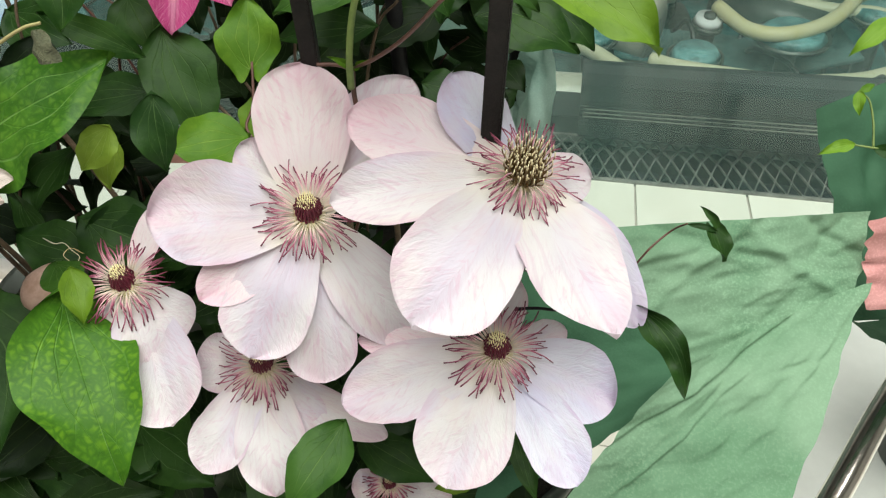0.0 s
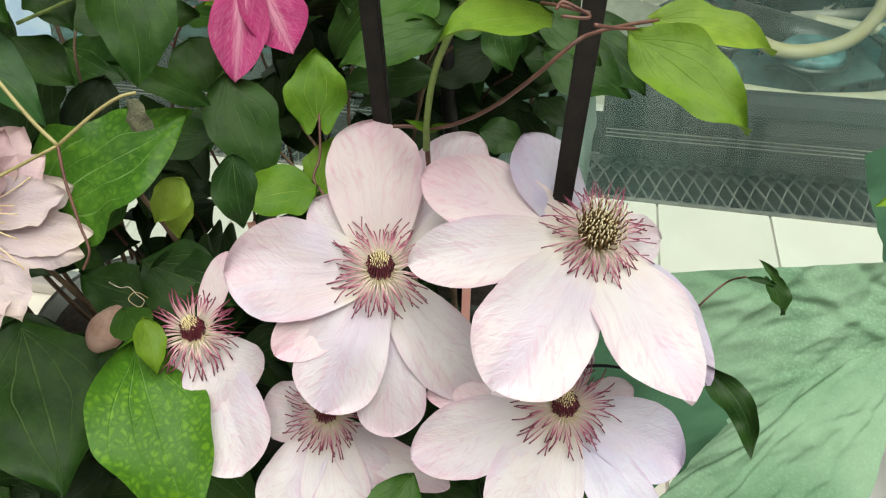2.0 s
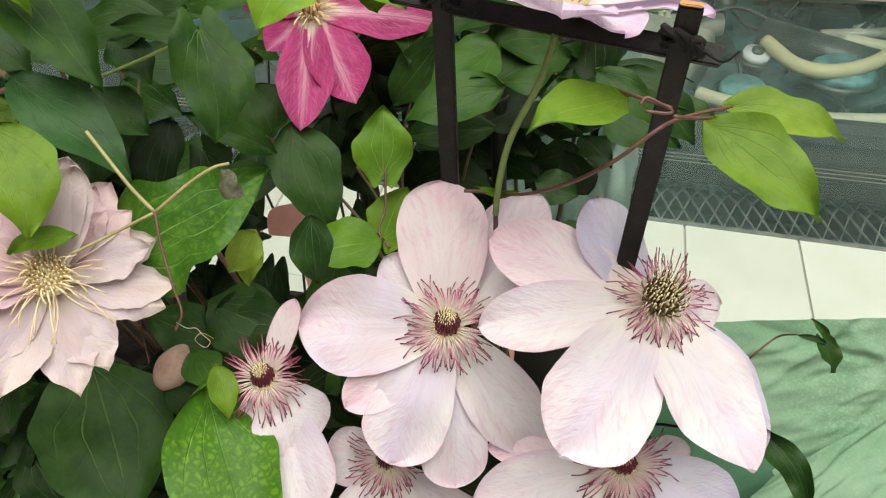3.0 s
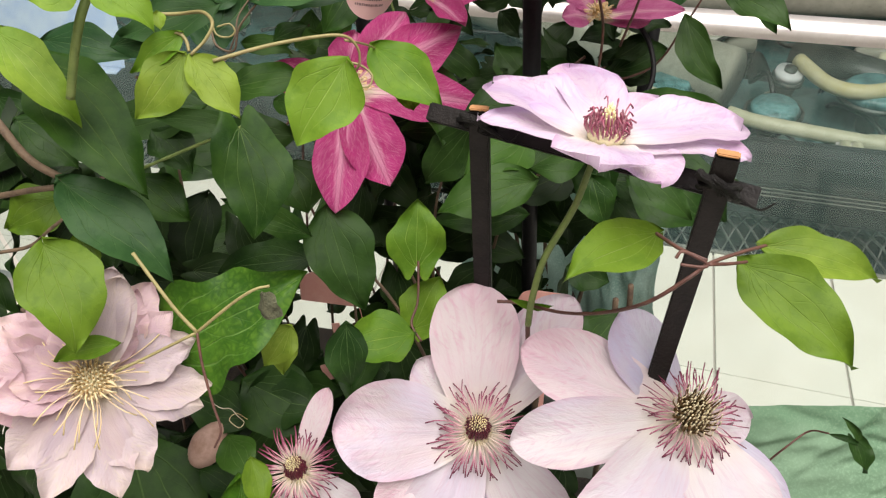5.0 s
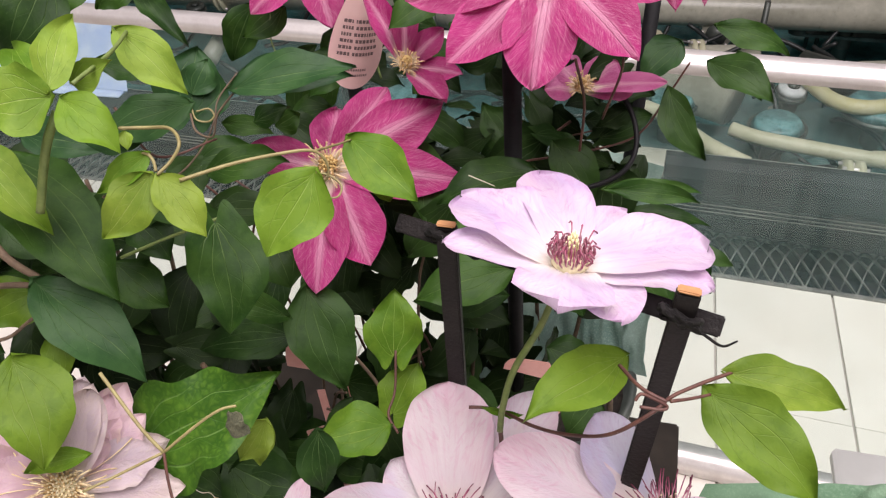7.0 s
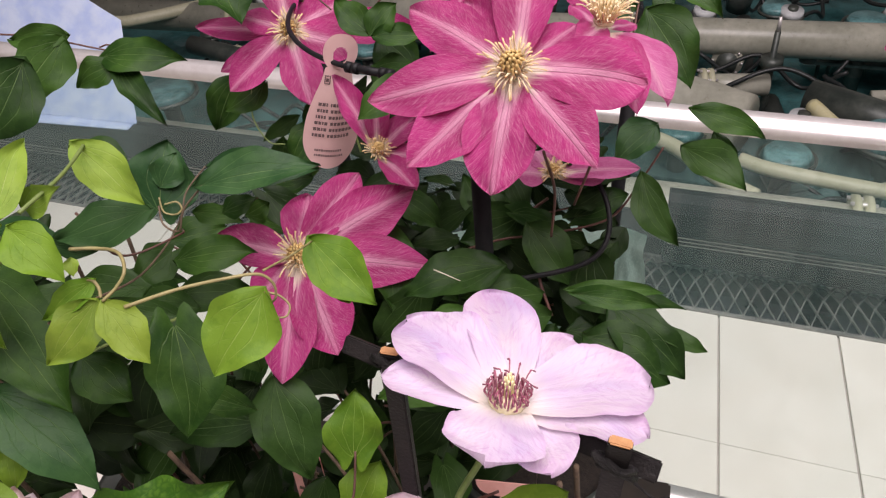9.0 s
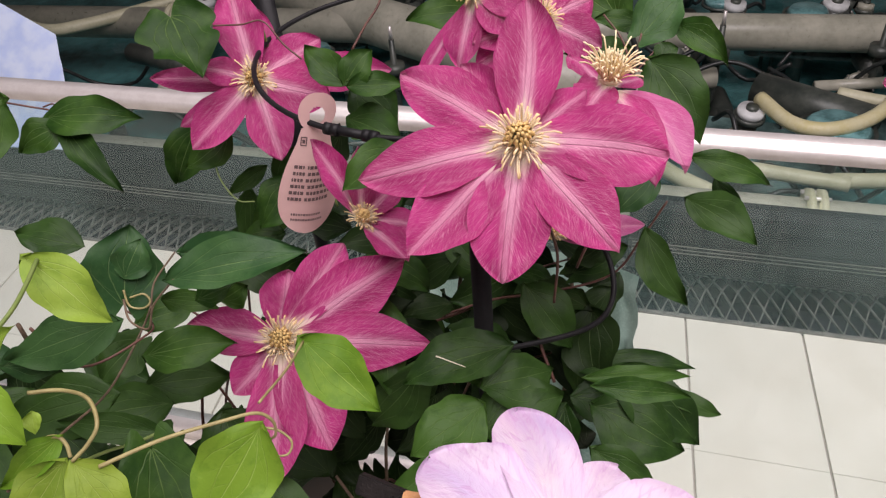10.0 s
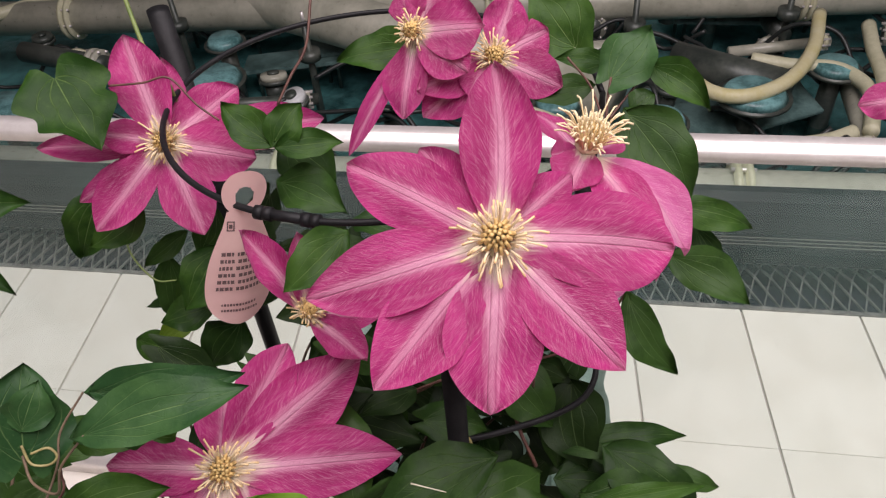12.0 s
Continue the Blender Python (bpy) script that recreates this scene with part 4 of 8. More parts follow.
def flower(plant, c, n, kind, label, size=1.0, seed=1):
    """The middle of a flower with its hairs; its petals are added to it."""
    bm = bmesh.new()
    bmesh.ops.create_uvsphere(bm, u_segments=14, v_segments=8, radius=0.0085 * size)
    bmesh.ops.scale(bm, vec=(1, 1, 0.45), verts=bm.verts)
    ob = part("flower", bm, RECEPT, plant, label, flower_pose(c, n))
    s = size
    up = WORLD[ob].to_3x3().inverted() @ Vector((0, 0, 1))
    up = (up.x * 0.006 * s, up.y * 0.006 * s)
    if kind == "pale":
        filaments("corona", ob, 66, 0.005 * s, 0.0275 * s, 0.006 * s, 0.00036, FIL_PALE, seed, label="maroon-tipped spreading stamens", hook=0.24)
        filaments("corona", ob, 44, 0.004 * s, 0.0215 * s, 0.009 * s, 0.00036, FIL_PALE, seed + 50, label="maroon-tipped spreading stamens", hook=0.2)
        tuft("anther_tuft", ob, 70, 0.0056 * s, 0.0048 * s, 0.0145 * s, 0.00062, BOSS_MAROON, seed, "dark maroon bunched anthers", 0.001, 0.42, up)
        tuft("stigma", ob, 60, 0.0024 * s, 0.0050 * s, 0.0175 * s, 0.00038, STIGMA, seed, "cream stigma", 0.001, 0.3, (up[0] * 1.25, up[1] * 1.25))
    elif kind == "open":
        filaments("corona", ob, 62, 0.005 * s, 0.028 * s, 0.006 * s, 0.00036, FIL_PALE, seed, label="maroon-tipped spreading stamens", hook=0.24)
        filaments("corona", ob, 46, 0.004 * s, 0.022 * s, 0.010 * s, 0.00036, FIL_PALE, seed + 50, label="maroon-tipped spreading stamens", hook=0.2)
        tuft("anther_tuft", ob, 90, 0.0068 * s, 0.0085 * s, 0.0165 * s, 0.00062, BOSS_BROWN, seed, "brown pistil with cream tips", 0.001, 0.3, up)
        tuft("stigma", ob, 60, 0.0076 * s, 0.0130 * s, 0.0195 * s, 0.00042, BOSS_TIP, seed + 7, "cream curled stigma tips", 0.006, 0.30, (up[0] * 1.2, up[1] * 1.2))
    elif kind == "lilac":
        filaments("corona", ob, 26, 0.0055 * s, 0.0130 * s, 0.0095 * s, 0.00045, FIL_LILAC, seed, (0.7, 1.1), 0.25, "dark rose outward-leaning stamens")
        tuft("anther_tuft", ob, 58, 0.0072 * s, 0.0098 * s, 0.0125 * s, 0.00055, FIL_LILAC, seed, "dark rose upright stamens", 0.0, 0.30)
        tuft("stigma", ob, 20, 0.0020 * s, 0.0030 * s, 0.0145 * s, 0.0006, STIGMA, seed, "yellow stigma", 0.001)
    elif kind == "pink":
        filaments("corona", ob, 34, 0.005 * s, 0.0205 * s, 0.008 * s, 0.00064, FIL_CREAM, seed, (0.5, 1.1), 0.14, "cream spreading stamens", 0.0, 1.5)
        filaments("corona", ob, 22, 0.005 * s, 0.0135 * s, 0.014 * s, 0.00070, FIL_CREAM, seed + 50, (0.7, 1.1), 0.14, "cream upright stamens", 0.0, 1.5)
        tuft("anther_tuft", ob, 26, 0.0066 * s, 0.0054 * s, 0.0165 * s, 0.00135, BOSS_GOLD, seed, "golden bunched anthers", 0.001, 0.35)
        tuft("stigma", ob, 14, 0.002 * s, 0.0022 * s, 0.0150 * s, 0.0006, BOSS_DULL, seed, "olive-brown stigma", 0.001)
    elif kind == "tuft":
        filaments("corona", ob, 56, 0.005 * s, 0.0215 * s, 0.017 * s, 0.00055, FIL_BRUSH, seed, (0.75, 1.1), 0.08, "cream brush of stamens", 0.0, 1.4)
        tuft("anther_tuft", ob, 60, 0.007 * s, 0.0120 * s, 0.021 * s, 0.00062, FIL_BRUSH, seed, "cream brush of stamens", 0.001, 0.1)
        tuft("pistil", ob, 24, 0.004 * s, 0.0045 * s, 0.0150 * s, 0.0008, BOSS_GOLD, seed, "golden pistil", 0.001, 0.1)
    elif kind == "double":
        filaments("corona", ob, 36, 0.004 * s, 0.029 * s, 0.008 * s, 0.00040, FIL_LONG, seed, (0.55, 1.1), 0.28, "long cream stamens")
        filaments("corona", ob, 26, 0.004 * s, 0.013 * s, 0.010 * s, 0.00055, FIL_BRUSH, seed + 3, (0.7, 1.1), 0.3, "short yellow stamens")
        tuft("anther_tuft", ob, 80, 0.0055 * s, 0.0085 * s, 0.0100 * s, 0.00062, FIL_BRUSH, seed, "yellow anthers", 0.001, 0.3)
    return ob


def tendril(plant, pts, r0, r1, mat, label="", name="stem"):
    return tube(name, pts, r0, r1, mat, plant, label, 6, 8)


# ---- plants: pots, supports and papers ----
POT_CORAL = plain("coral_plastic", (0.70, 0.34, 0.29), (0.76, 0.42, 0.36), 40, 0.45)
SOIL = plain("dark_soil", (0.018, 0.013, 0.010), (0.05, 0.036, 0.026), 150, 0.95, 0, 1.0, 0.004)
BENCH_MAT = plain("dark_bench_wood", (0.018, 0.014, 0.011), (0.04, 0.03, 0.022), 18, 0.6, 0, 0.3)


def paper_mat(name, c1, c2, thin=0.35, fleck=0.5):
    n = Nodes(name)
    o = n.obj()
    big, fibre = n.noise(14.0, 3, 0.5, o), n.noise(520.0, 4, 0.75, o)
    c = n.mix(n.smooth(big, 0.32, 0.68), c1, c2)
    patch = n.smooth(n.noise(9.0, 2, 0.5, o), 0.42, 0.62)
    c = n.mix(n.math("MULTIPLY", n.smooth(fibre, 0.46, 0.66), n.math("MULTIPLY_ADD", patch, 0.6 * fleck, 0.4 * fleck)), c, tuple(min(0.9, v * 1.35 + 0.03) for v in c2))
    h = n.math("ADD", n.math("MULTIPLY", big, 4.0), n.math("MULTIPLY", fibre, 0.25))
    return n.surface(c, 0.75, 0, n.bump(h, 0.4, 0.002), 0.2, thin)


PAPER = paper_mat("green_tissue_paper", (0.135, 0.250, 0.150), (0.225, 0.350, 0.235))
# The neighbour's own dark wrap; on the green paper's fold it is painted shade
PAPER_DARK_AND_SHADED = paper_mat("dark_and_shaded_green_tissue", (0.024, 0.068, 0.036), (0.048, 0.118, 0.066), 0.2, 0.15)
PAPER_FILM = paper_mat("pale_film", (0.26, 0.42, 0.36), (0.42, 0.56, 0.50), 0.5)
PAPER_PINK = paper_mat("pink_tissue_paper", (0.62, 0.26, 0.26), (0.70, 0.34, 0.34), 0.3)
FILM_BLUE = paper_mat("pale_blue_film", (0.48, 0.60, 0.92), (0.66, 0.76, 0.97), 0.25, 0.2)
BLUSHED = petal_pale("blushed_petal", (0.73, 0.63, 0.66), (0.66, 0.38, 0.49), (0.66, 0.35, 0.48), (0.72, 0.52, 0.54), (0.64, 0.48, 0.60))


def sheet(name, parent, corners, material, label, waves=0.012, seed=1, n=36, sag=0.0, fold=()):
    """A crumpled sheet between four corners (a, b along the top, c, d along the bottom)."""
    a, b, c, d = [Vector(p) for p in corners]
    nrm = (b - a).cross(c - a).normalized()
    rs = random.Random(seed)
    off = Vector((rs.uniform(0, 50), rs.uniform(0, 50), 0))
    creases = [(rs.uniform(0.1, 0.9), rs.uniform(0.1, 0.9), rs.uniform(0, math.pi), rs.choice((-1, 1)) * rs.uniform(0.25, 0.8), rs.uniform(0.03, 0.15), rs.uniform(0.12, 0.5)) for _ in range(20)]
    verts, faces, uvs = [], [], []
    for j in range(n + 1):
        for i in range(n + 1):
            u, v = i / n, j / n
            p = a.lerp(b, u).lerp(c.lerp(d, u), v)
            q = Vector((u * 3.2, v * 3.2, 0)) + off
            h = noise.noise(q) * 1.0 + 0.45 * abs(noise.noise(q * 2.3)) + 0.16 * noise.noise(q * 5.1)
            edge = noise.noise(Vector((u * 9, v * 9, 7)) + off) * 0.004
            kink = 0.0
            for cu, cv, ca, hh, cw, cl in creases:
                s = abs((u - cu) * math.cos(ca) + (v - cv) * math.sin(ca))
                e = ((v - cv) * math.cos(ca) - (u - cu) * math.sin(ca)) / cl
                kink += hh * max(0.0, 1 - s / cw) * math.exp(-e * e)
            z = waves * 0.8 * h + waves * 0.9 * kink + sag * 4 * u * (1 - u) * (1 - v)
            for fu, fv, fw, fh, fd in fold:
                s = (u - fu) * math.cos(fd) + (v - fv) * math.sin(fd)
                z += fh * math.exp(-(s / fw) ** 2)
            verts.append(p + nrm * z + (b - a).normalized() * edge)
            uvs.append((u, v))
    for j in range(n):
        for i in range(n):
            k = j * (n + 1) + i
            faces.append((k, k + 1, k + n + 2, k + n + 1))
    ob = new(name, mesh_of(name, verts, faces, material, uvs))
    put(ob, Matrix(), parent)
    return tagged(ob, label) if label else ob


def pot(plant, x, y, z, r, h, mat, soil=True):
    bm = bmesh.new()
    prof = [(r * 0.74, 0.0), (r * 0.98, h * 0.86), (r * 1.06, h * 0.87), (r * 1.08, h), (r * 0.98, h), (r * 0.90, h * 0.84), (0.002, h * 0.84)]
    seg = 32
    rings = [[bm.verts.new((x + q * math.cos(2 * math.pi * k / seg), y + q * math.sin(2 * math.pi * k / seg), z + zz)) for k in range(seg)] for q, zz in [(0.002, 0.0)] + prof]
    for a, b in zip(rings, rings[1:]):
        for k in range(seg):
            bm.faces.new((a[k], a[(k + 1) % seg], b[(k + 1) % seg], b[k]))
    p = part("pot", bm, mat, plant, "round plastic flower pot")
    bm = bmesh.new()
    cyl(bm, (x, y, z + h * 0.8), (x, y, z + h * 0.9), r * 0.93, n=28)
    part("soil", bm, SOIL, plant, "dark potting soil")
    return p


BENCH_Z = 0.62
bench = thing("plant_bench", (-0.1, 0.55, 0), "narrow dark wooden bench beneath the potted clematis plants", "bench")
for k in range(4):
    bm = bmesh.new()
    box(bm, (-0.62, 0.30 + 0.13 * k, BENCH_Z - 0.03), (0.115, 0.30 + 0.13 * k + 0.12, BENCH_Z), 0.003)
    part("slat", bm, BENCH_MAT, bench)
for lx in (-0.58, 0.06):
    for ly in (0.32, 0.77):
        bm = bmesh.new()
        box(bm, (lx, ly, 0.0), (lx + 0.04, ly + 0.04, BENCH_Z - 0.031), 0.003)
        part("leg", bm, BENCH_MAT, bench)

pale_plant = thing("clematis_plant", (0.0, 0.44, BENCH_Z), "potted pale blush-white clematis in full bloom", "potted plant", "potted clematis")
pink_plant = thing("clematis_plant", (-0.06, 0.72, BENCH_Z), "potted bright pink star-flowered clematis on a ring trellis", "potted plant", "potted clematis")
double_plant = thing("clematis_plant", (-0.34, 0.44, BENCH_Z), "potted double blush clematis with ruffled petals", "potted plant", "potted clematis")
vine_plant = thing("clematis_plant", (-0.47, 0.57, BENCH_Z), "potted green clematis vine with yellow-green young shoots", "potted plant", "potted clematis")
pot(pale_plant, 0.0, 0.44, BENCH_Z, 0.10, 0.17, PIPE_DARK)
pot(pink_plant, -0.06, 0.72, BENCH_Z, 0.10, 0.17, PIPE_DARK)
pot(double_plant, -0.34, 0.42, BENCH_Z, 0.09, 0.16, PIPE_DARK)
pot(vine_plant, -0.47, 0.57, BENCH_Z, 0.09, 0.16, PIPE_DARK)
for pl, x, y in ((pale_plant, 0.0, 0.44), (pink_plant, -0.06, 0.72), (double_plant, -0.34, 0.42), (vine_plant, -0.47, 0.57)):
    rs = random.Random(int(1000 * (x + y)))
    for k in range(5):
        dx, dy = rs.uniform(-0.05, 0.05), rs.uniform(-0.05, 0.05)
        tendril(pl, [(x + dx * 0.6, y + dy * 0.6, BENCH_Z + 0.13), (x + dx * 1.5, y + dy, BENCH_Z + 0.25), (x + dx * 2, y + dy * 1.5 + 0.01, BENCH_Z + 0.38), (x + dx * 1.6, y + dy * 2, BENCH_Z + 0.50)], 0.0028, 0.002, STEM_WOOD)


# ladder-shaped wooden support of the pale clematis
support = thing("plant_support", (0.0, 0.44, BENCH_Z + 0.145), "black wooden ladder support bound with black tape", "plant support")


def slat_between(name, a, b, w, d, mat, parent, face, label=""):
    a, b = Vector(a), Vector(b)
    y = (b - a).normalized()
    z = Vector(face)
    z = (z - y * z.dot(y)).normalized()
    x = y.cross(z)
    m = Matrix((x, y, z)).transposed().to_4x4()
    m.translation = a
    bm = bmesh.new()
    box(bm, (-w / 2, 0, -d / 2), (w / 2, (b - a).length, d / 2), 0.0007)
    return part(name, bm, mat, parent, label, m, smooth=False)


FACE = (0.0, -0.75, 0.66)
R_TOP, R_LOW = Vector((0.0440, 0.354, 1.304)), Vector((0.0337, 0.3545, 1.171))
L_TOP, L_LOW = Vector((-0.0650, 0.391, 1.293)), Vector((-0.0668, 0.3640, 1.199))
r_down = (R_LOW - R_TOP).normalized()
slat_between("stake", R_TOP - r_down * 0.004, R_TOP + r_down * 0.57, 0.0098, 0.005, BLACK_WOOD, support, FACE)
l_down = Vector((-0.01, -0.02, -1.0)).normalized()
slat_between("stake", L_TOP - l_down * 0.004, L_TOP + l_down * 0.55, 0.0098, 0.005, BLACK_WOOD, support, FACE)
B_L, B_R = Vector((-0.0925, 0.4020, 1.2860)), Vector((0.0610, 0.3650, 1.2800))
slat_between("crossbar", B_L + Vector((0, -0.002, 0.002)), B_R + Vector((0, -0.004, 0.003)), 0.0092, 0.0048, BLACK_WOOD, support, FACE)
for top, dn in ((R_TOP, r_down), (L_TOP, l_down)):
    slat_between("cut_end", top - dn * 0.0052, top - dn * 0.0042, 0.0092, 0.0046, CUT_WOOD, support, FACE, "orange-brown cut wood end")
tape_rng = random.Random(4)
for c in (R_TOP + r_down * 0.012, L_TOP + l_down * 0.004):
    bar = (B_R - B_L).normalized()
    for k in range(6):
        q = (bar * tape_rng.uniform(-1, 1) + Vector((0, 0.3, -1)) * tape_rng.uniform(-0.8, 0.8)).normalized()
        line = []
        e1 = q
        e2 = Vector(FACE).normalized()
        for i in range(17):
            a = 2 * math.pi * i / 16
            line.append(c + e1 * 0.0082 * math.cos(a) + e2 * 0.0058 * math.sin(a) + bar * tape_rng.uniform(-0.001, 0.001) + bar * (k - 2.5) * 0.0012)
        v, f, uv = tube_data(line, 0.0016, 0.0016, 5)
        put(new("tape", mesh_of("tape", v, f, TAPE, uv)), Matrix(), support)
    tube("tape", [c + Vector((0.008, -0.006, 0.0)), c + Vector((0.016, -0.010, -0.002)), c + Vector((0.021, -0.012, 0.004))], 0.0008, 0.0004, TAPE, support, n=5)

# ring trellis of the pink clematis
trellis = thing("ring_trellis", (-0.13, 0.77, BENCH_Z + 0.145), "black plastic ring trellis with three upright legs", "trellis")
RING = Vector((-0.129, 0.775, 1.305))
tube("hoop", [RING + Vector((0.150 * math.cos(a), 0.131 * math.sin(a), 0.0)) for a in [2 * math.pi * k / 24 for k in range(25)]], 0.0021, 0.0021, BLACK_PLASTIC, trellis, n=10, per=4)
tube("hoop", [(-0.075, 0.72, 1.235), (-0.03, 0.70, 1.222), (0.004, 0.672, 1.205), (0.016, 0.650, 1.186), (0.012, 0.632, 1.170), (-0.008, 0.622, 1.158), (-0.05, 0.610, 1.150), (-0.0725, 0.606, 1.147)], 0.0021, 0.0021, BLACK_PLASTIC, trellis, n=10, per=6)
for a, b, r in (((-0.306, 0.850, 1.338), (-0.300, 0.846, 0.63), 0.0085), ((-0.0725, 0.598, 1.318), (-0.0725, 0.600, 0.77), 0.0068), ((0.018, 0.800, 1.262), (0.0, 0.79, 0.77), 0.0068)):
    bm = bmesh.new()
    cyl(bm, b, a, r, n=16)
    part("leg", bm, BLACK_PLASTIC, trellis)
bm = bmesh.new()
ja, jb = RING + Vector((-0.055, -0.122, 0)), RING + Vector((-0.020, -0.130, 0))
cyl(bm, ja, jb, 0.0032, n=14)
for s in (0.0, 0.16, 0.84, 1.0):
    p = ja.lerp(jb, s)
    d = (jb - ja).normalized() * 0.0025
    cyl(bm, p - d, p + d, 0.0043, n=14)
part("connector", bm, BLACK_PLASTIC, trellis, "ribbed black connector")

# papers
sheet("wrapping_paper", pale_plant, ((0.093, 0.462, 1.015), (0.290, 0.502, 1.013), (0.034, 0.364, 0.895), (0.269, 0.411, 0.952)), PAPER, "crumpled green tissue wrapping paper", 0.0065, 3, 80, 0.0,
      ((0.30, 0.5, 0.03, -0.003, 0.5), (0.85, 0.3, 0.025, 0.003, 0.2)))
# Green paper's inner fold: its shade is put into the dark sheet colour
sheet("wrapping_paper", pale_plant, ((0.046, 0.426, 1.003), (0.147, 0.404, 0.975), (0.025, 0.300, 0.885), (0.158, 0.366, 0.956)), PAPER_DARK_AND_SHADED, "fold of green tissue paper with its shade in the colour", 0.003, 8, 28)
sheet("wrapping_paper", pale_plant, ((0.149, 0.367, 0.977), (0.287, 0.456, 0.987), (0.069, 0.280, 0.916), (0.223, 0.307, 0.930)), PAPER, "folded flap of green tissue paper", 0.0050, 29, 80, 0.003,
      ((0.45, 0.15, 0.03, 0.003, 0.9), (0.75, 0.6, 0.03, -0.002, 0.4)))
sheet("wrapping_paper", pink_plant, ((-0.06, 0.86, 1.03), (0.045, 0.80, 1.055), (-0.04, 0.74, 0.80), (0.055, 0.70, 0.84)), PAPER_FILM, "pale green translucent wrapping film", 0.02, 5, 32, 0.015)
sheet("wrapping_paper", pink_plant, ((-0.22, 0.84, 0.98), (-0.06, 0.86, 1.03), (-0.16, 0.70, 0.78), (-0.04, 0.74, 0.80)), PAPER_FILM, "pale green translucent wrapping film", 0.02, 6, 32, 0.015)

neighbour = thing("wrapped_bouquet", (0.46, 0.60, 0.55), "pot wrapped in dark teal and pink tissue paper", "wrapped plant")
sheet("wrapping_paper", neighbour, ((0.264, 0.600, 1.035), (0.42, 0.66, 1.08), (0.292, 0.470, 0.93), (0.46, 0.50, 0.93)), PAPER_DARK_AND_SHADED, "dark teal tissue wrapping paper", 0.014, 12, 32)
sheet("wrapping_paper", neighbour, ((0.292, 0.470, 0.93), (0.46, 0.50, 0.93), (0.470, 0.560, 0.73), (0.60, 0.560, 0.73)), PAPER_DARK_AND_SHADED, "dark teal tissue wrapping paper", 0.012, 13, 24)
sheet("wrapping_paper", neighbour, ((0.277, 0.474, 1.028), (0.36, 0.50, 1.04), (0.290, 0.450, 0.965), (0.37, 0.46, 0.96)), PAPER_PINK, "pink dotted tissue wrapping paper", 0.006, 14, 24)
pot(neighbour, 0.53, 0.62, 0.55, 0.09, 0.17, PIPE_DARK)

WHITE_TOP = plain("white_laminate", (0.70, 0.70, 0.67), (0.77, 0.77, 0.74), 9, 0.4)
trolley = thing("trolley", (0.70, 0.58, 0.0), "white plant trolley with a chrome tube frame", "trolley")
bm = bmesh.new()
box(bm, (0.335, 0.28, 0.525), (1.10, 0.865, 0.55), 0.004)
part("tabletop", bm, WHITE_TOP, trolley, "white laminate top")
tube("tube_frame", [(0.47, 0.645, 0.55), (0.47, 0.645, 0.70), (0.440, 0.600, 0.80), (0.357, 0.482, 0.816), (0.296, 0.385, 0.817), (0.22, 0.27, 0.80), (0.20, 0.24, 0.6), (0.20, 0.24, 0.0)], 0.011, 0.011, CHROME, trolley, "chrome tube", n=14)
for lx, ly in ((0.36, 0.30), (1.06, 0.30), (0.36, 0.82), (1.06, 0.82)):
    bm = bmesh.new()
    cyl(bm, (lx, ly, 0.0), (lx, ly, 0.526), 0.014, n=12)
    part("leg", bm, CHROME, trolley)

for x, y, z, rx in ((-0.046, 0.530, 1.012, 0.026), (-0.232, 0.505, 1.030, 0.028)):
    stick = thing("plant_label", (x, y, BENCH_Z + 0.14), "coral pink plastic plant label standing in a pot", "plant label", "coral labels")
    bm = bmesh.new()
    outline = [(rx * (1 if abs(math.cos(a)) > 0.99 else abs(math.cos(a)) ** 0.45 * math.copysign(1, math.cos(a))) if math.cos(a) else 0.0, (0.026 if rx < 0.027 else 0.055) * abs(math.sin(a)) ** 0.45 * math.copysign(1, math.sin(a))) for a in [2 * math.pi * (k + 0.5) / 32 for k in range(32)]]
    rims = [[bm.verts.new((x + px, y + dy, z - (0.004 if rx < 0.027 else 0.034) + pz)) for px, pz in outline] for dy in (-0.0007, 0.0007)]
    bm.faces.new(rims[0]), bm.faces.new(rims[1][::-1])
    for k in range(32):
        bm.faces.new((rims[0][k], rims[1][k], rims[1][(k + 1) % 32], rims[0][(k + 1) % 32]))
    box(bm, (x - rx * 0.14, y - 0.0005, BENCH_Z + 0.14), (x + rx * 0.14, y + 0.0005, z - 0.027), 0.0)
    bmesh.ops.rotate(bm, verts=bm.verts, cent=(x, y, z), matrix=Matrix.Rotation(radians(-25), 3, "X") if rx < 0.027 else Matrix.Rotation(radians(-18), 3, "Y") @ Matrix.Rotation(radians(-25), 3, "X"))
    part("label_card", bm, POT_CORAL, stick, smooth=False)

blue_film = thing("film_drape", (-2.1, 2.1, 0.28), "pale blue plastic film propped on the pool ledge", "plastic drape")
sheet("film_sheet", blue_film, ((-2.70, 2.52, 0.95), (-1.86, 2.38, 0.53), (-2.55, 2.13, 0.284), (-1.70, 2.09, 0.284)), FILM_BLUE, "", 0.006, 21, 40)
bm = bmesh.new()
box(bm, (-2.55, 2.06, 0.274), (-1.72, 2.12, 0.283), 0.002)
part("folded_hem", bm, FILM_BLUE, blue_film)

# ---- flowers, leaves and stems ----

